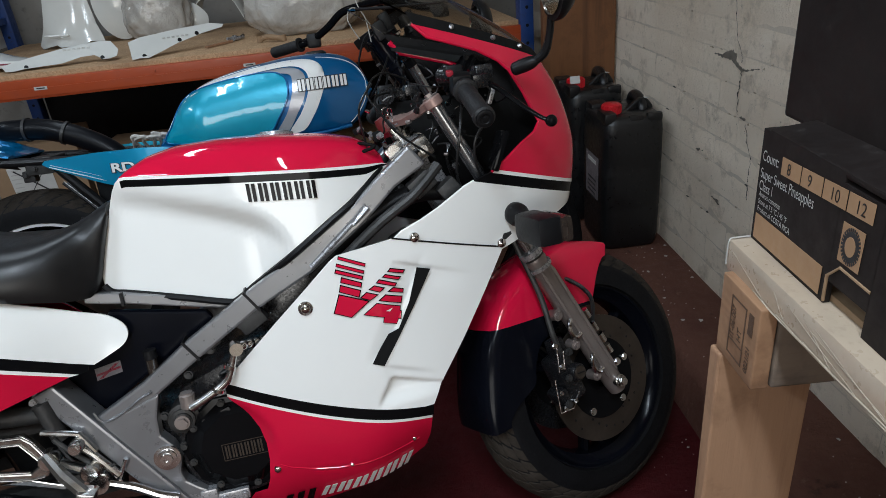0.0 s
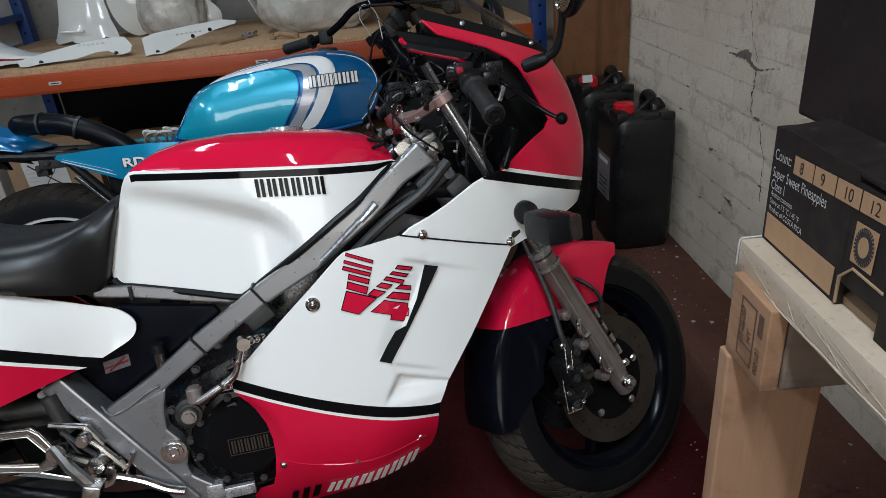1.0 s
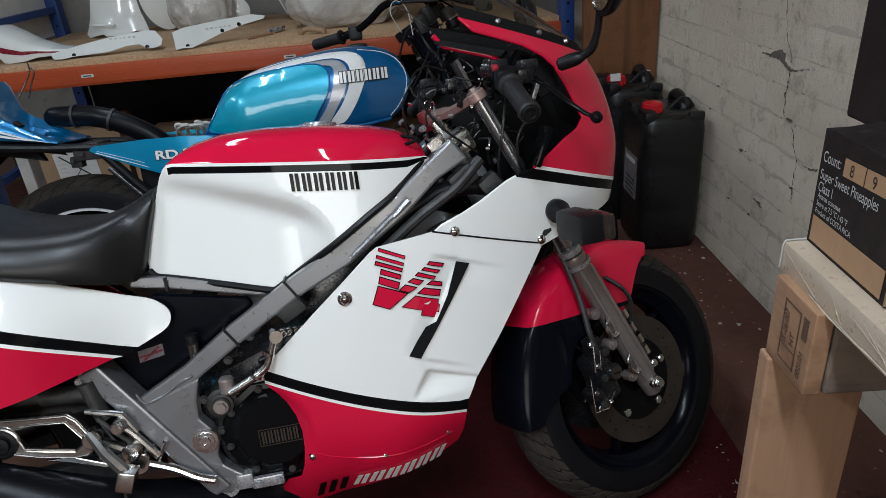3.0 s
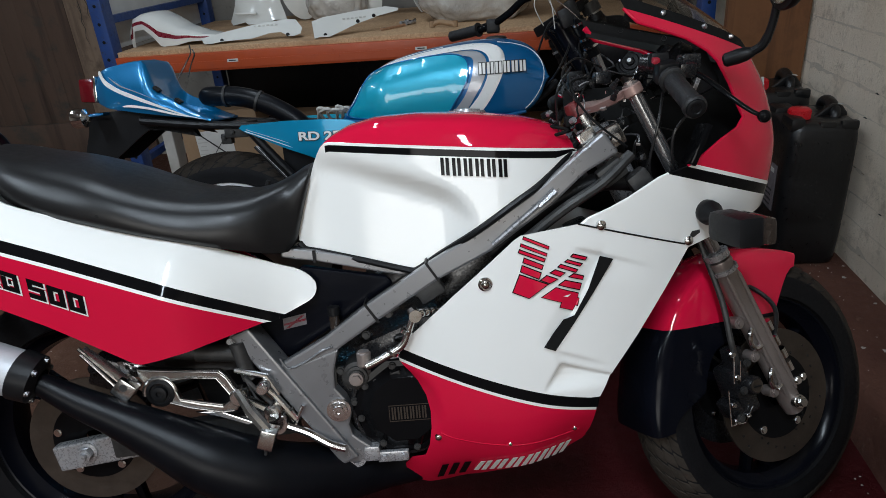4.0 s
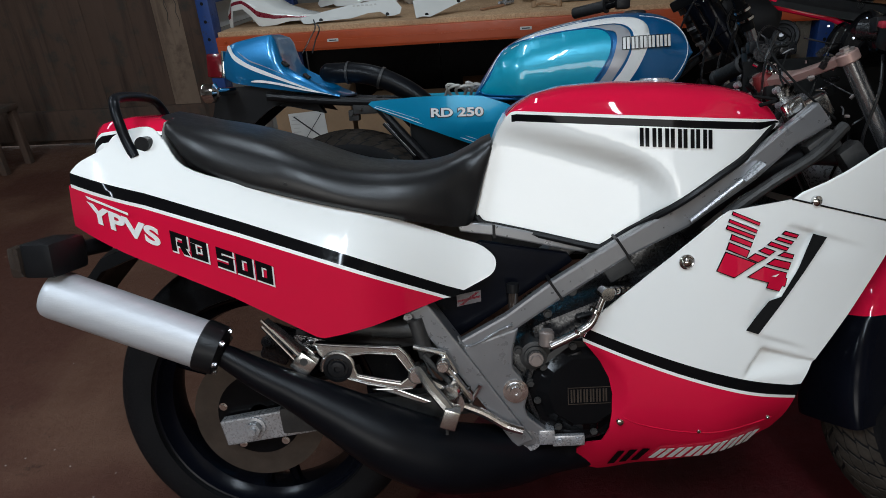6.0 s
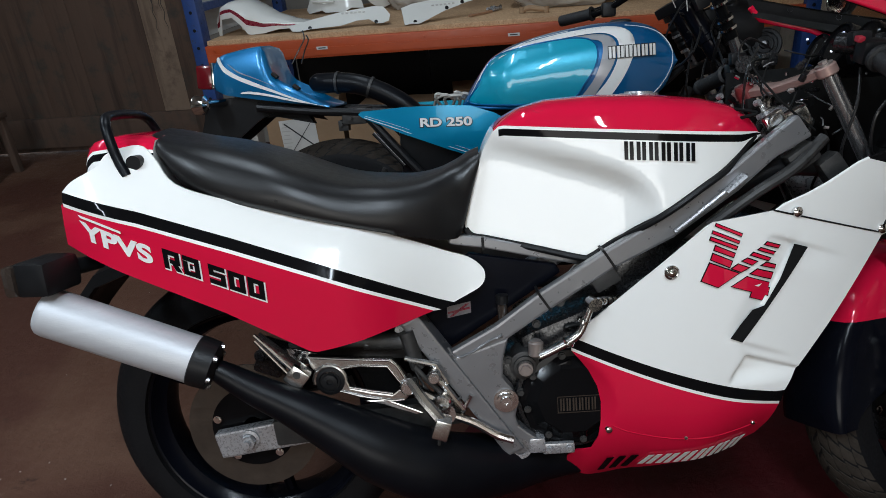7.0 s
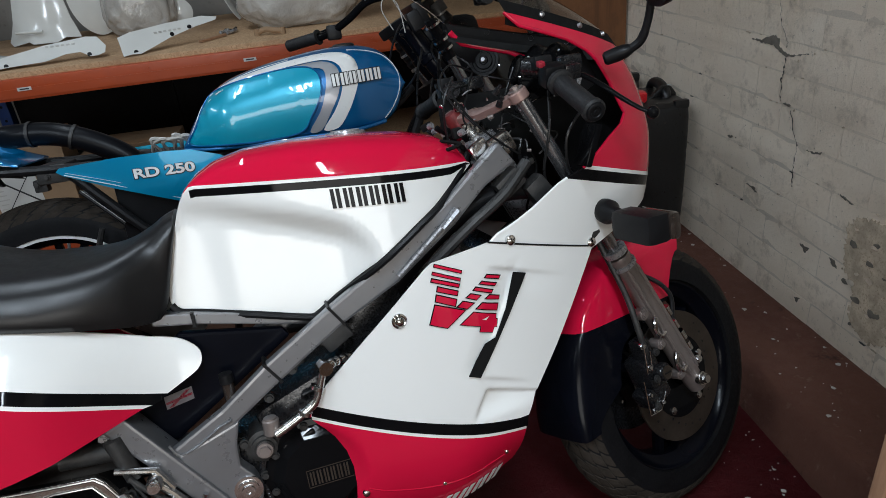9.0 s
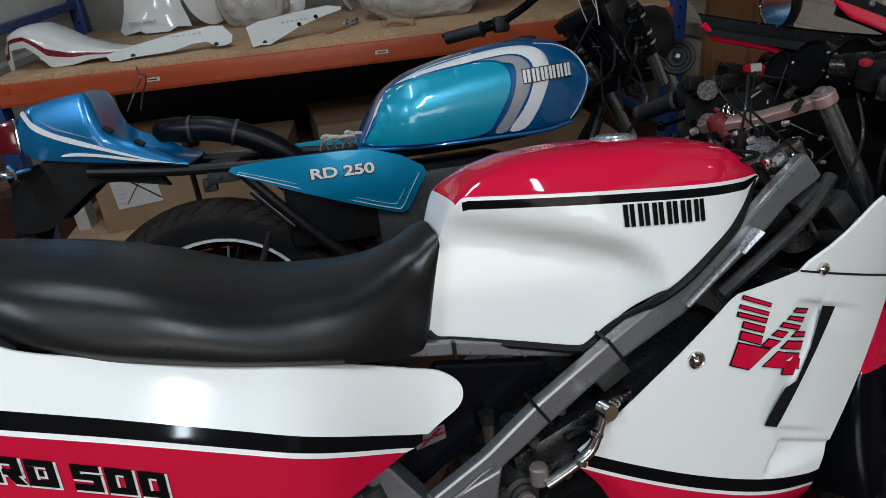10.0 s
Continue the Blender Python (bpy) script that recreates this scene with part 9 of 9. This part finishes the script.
def build_brick_wall():
    wall = tagged(part("wall_east", box((0.1014, -0.12, 1.35), (0.20, 9.44, 2.7)), MORTAR, smooth=0), "flaking white-painted brick wall with a long crack", "wall", kind="structure")
    wall.matrix_basis = WALL
    rnd = random.Random(17)
    L, pitch = 0.2295, 0.08
    meshes = []
    for k in range(6):
        # one brick: a slightly uneven face, edges worn round and filled with paint
        bm = bmesh.new()
        n, m = 6, 3
        grid = []
        for i in range(n + 1):
            col = []
            for j in range(m + 1):
                edge = 0.0016 if j in (0, m) else (0.0010 if i in (0, n) else 0.0)
                col.append(bm.verts.new((-0.008 + edge + rnd.uniform(-0.0004, 0.0004), (i / n - 0.5) * (L - 0.0030), (j / m - 0.5) * (pitch - 0.0045) + rnd.uniform(-0.0016, 0.0016))))
            grid.append(col)
        for i in range(n):
            for j in range(m):
                bm.faces.new((grid[i][j], grid[i][j + 1], grid[i + 1][j + 1], grid[i + 1][j]))
        rim = [e for e in bm.edges if len(e.link_faces) == 1]
        out = bmesh.ops.extrude_edge_only(bm, edges=rim)
        for v in [g for g in out["geom"] if isinstance(g, bmesh.types.BMVert)]:
            v.co.x = 0.008
        bmesh.ops.recalc_face_normals(bm, faces=bm.faces)
        me = bpy.data.meshes.new("brick")
        bm.to_mesh(me)
        bm.free()
        me.materials.append(BRICK)
        for p in me.polygons:
            p.use_smooth = True
        me.set_sharp_from_angle(angle=radians(30))
        meshes.append(me)
    for row in range(20):
        for i in range(11):
            y = -0.25 + i * L + (0.115 if row % 2 else 0.0)
            z = 0.1013 + pitch / 2 + row * pitch
            ob = new("brick", meshes[rnd.randrange(6)])
            ob.parent = wall
            ob.location = (0.0074 + rnd.uniform(-0.0005, 0.0007), y, z + rnd.uniform(-0.0012, 0.0012))
            ob.rotation_euler = (rnd.uniform(-0.006, 0.006), rnd.uniform(-0.006, 0.006), rnd.uniform(-0.004, 0.004))
    # the open crack, in three runs stepping from joint to joint
    cracks = [
        [(0.640, 1.40), (0.627, 0.994), (0.610, 0.909), (0.593, 0.856), (0.575, 0.835), (0.560, 0.818), (0.567, 0.800)],
        [(0.559, 0.782), (0.559, 0.771), (0.562, 0.756), (0.561, 0.741), (0.566, 0.723), (0.561, 0.705), (0.561, 0.684), (0.556, 0.666)],
        [(0.513, 0.655), (0.498, 0.630), (0.490, 0.603), (0.468, 0.579), (0.467, 0.564), (0.472, 0.539), (0.468, 0.509), (0.462, 0.456)],
    ]
    for path, wide in zip(cracks, (0.0022, 0.0034, 0.0024)):
        bm = bmesh.new()
        rows = []
        for (y0, z0), (y1, z1) in zip(path, path[1:]):
            n = max(4, int(abs(z1 - z0) / 0.006))
            for j in range(n):
                t = j / n
                y, w = y0 + (y1 - y0) * t + rnd.uniform(-0.0025, 0.0025), wide * max(0.02, rnd.uniform(-0.5, 1.25))
                z = z0 + (z1 - z0) * t
                rows.append([V(-0.0022, y - w, z), V(-0.0028, y, z), V(-0.0022, y + w, z)])
        add_loft(bm, rows, closed=False)
        part("crack", bm, CRACK, wall, "dark open crack", smooth=0)
    wounds = [
        [(0.715, 0.806), (0.669, 0.802), (0.619, 0.804), (0.606, 0.797), (0.580, 0.789), (0.557, 0.783), (0.523, 0.790), (0.477, 0.804), (0.528, 0.793), (0.559, 0.789), (0.579, 0.796), (0.595, 0.805), (0.599, 0.821), (0.613, 0.829), (0.648, 0.819), (0.663, 0.810)],
        [(0.688, 0.412), (0.632, 0.392), (0.588, 0.379), (0.608, 0.383), (0.610, 0.417)],
        [(0.417, 0.343), (0.392, 0.313), (0.369, 0.283), (0.366, 0.301), (0.352, 0.349)],
        [(0.788, 0.509), (0.771, 0.501), (0.743, 0.513), (0.752, 0.528)],
        [(0.394, 0.172), (0.382, 0.143), (0.370, 0.141), (0.356, 0.203)],
        [(0.316, 0.519), (0.288, 0.500), (0.238, 0.484), (0.231, 0.494), (0.281, 0.510)],
        [(0.558, 0.670), (0.541, 0.657), (0.505, 0.660), (0.518, 0.677)],
        [(0.460, 0.571), (0.414, 0.561), (0.367, 0.579), (0.361, 0.596), (0.407, 0.575)],
        [(0.301, 0.357), (0.278, 0.305), (0.247, 0.305), (0.271, 0.357)],
    ]
    for k in range(56):
        # small losses along the bed joints and pits in the faces
        y = rnd.uniform(-0.1, 1.25)
        if k % 4:
            z, l, h = 0.1013 + pitch * rnd.randrange(1, 12) + rnd.uniform(-0.002, 0.002), rnd.uniform(0.004, 0.022), rnd.uniform(0.0007, 0.0020)
        else:
            z, l, h = rnd.uniform(0.16, 1.0), rnd.uniform(0.002, 0.005), rnd.uniform(0.001, 0.003)
        wounds.append([(y, z), (y - l * 0.4, z + h), (y - l, z + h * 0.3), (y - l * 0.9, z - h), (y - l * 0.3, z - h * 0.8)])

    def patch(shape, mat, name, label, lift, ragged):
        bm = bmesh.new()
        out = []
        for (y0, z0), (y1, z1) in zip(shape, shape[1:] + shape[:1]):
            n = max(1, int(math.hypot(y1 - y0, z1 - z0) / 0.005))
            out += [(y0 + (y1 - y0) * j / n, z0 + (z1 - z0) * j / n + rnd.uniform(-ragged, ragged)) for j in range(n)]
        a = [bm.verts.new((-lift, y + rnd.uniform(-ragged, ragged), z)) for y, z in out]
        c = [bm.verts.new((0.004, y, z)) for y, z in out]
        bm.faces.new(a)
        for i in range(len(out)):
            bm.faces.new((a[i], a[(i + 1) % len(out)], c[(i + 1) % len(out)], c[i]))
        part(name, bm, mat, wall, label, smooth=0)

    for k, shape in enumerate(wounds[1:9]):
        cy, cz = sum(p[0] for p in shape) / len(shape), sum(p[1] for p in shape) / len(shape)
        wounds[k + 1] = [(cy + (y - cy) * 0.55, cz + (z - cz) * 0.30) for y, z in shape]
    for k, shape in enumerate(wounds):
        patch(shape, SPALL if k < 9 else (FLAKED if k % 5 else CRACK), "spalled_patch", "grey spalled patch", 0.0016 + 0.0001 * (k % 7), 0.0024 if k < 9 else 0.0008)
    # the paint has come away low down beside the table
    patch([(0.254, 0.441), (0.218, 0.478), (0.10, 0.50), (-0.02, 0.47), (-0.06, 0.36), (0.02, 0.24), (0.12, 0.19), (0.161, 0.194), (0.196, 0.221), (0.195, 0.287), (0.238, 0.342)], FLAKED, "bare_plaster", "brownish bare plaster where the paint has flaked", 0.0021, 0.006)
    for k in range(26):
        y, z, r = rnd.uniform(0.0, 0.24), rnd.uniform(0.20, 0.47), rnd.uniform(0.004, 0.016)
        patch([(y + r * rnd.uniform(0.6, 1.3) * math.cos(t), z + 0.6 * r * rnd.uniform(0.6, 1.3) * math.sin(t)) for t in (2 * math.pi * j / 7 for j in range(7))], MORTAR if k % 2 else SPALL, "paint_flake", "", 0.0036 + 0.0001 * (k % 5), 0.0008)


build_brick_wall()
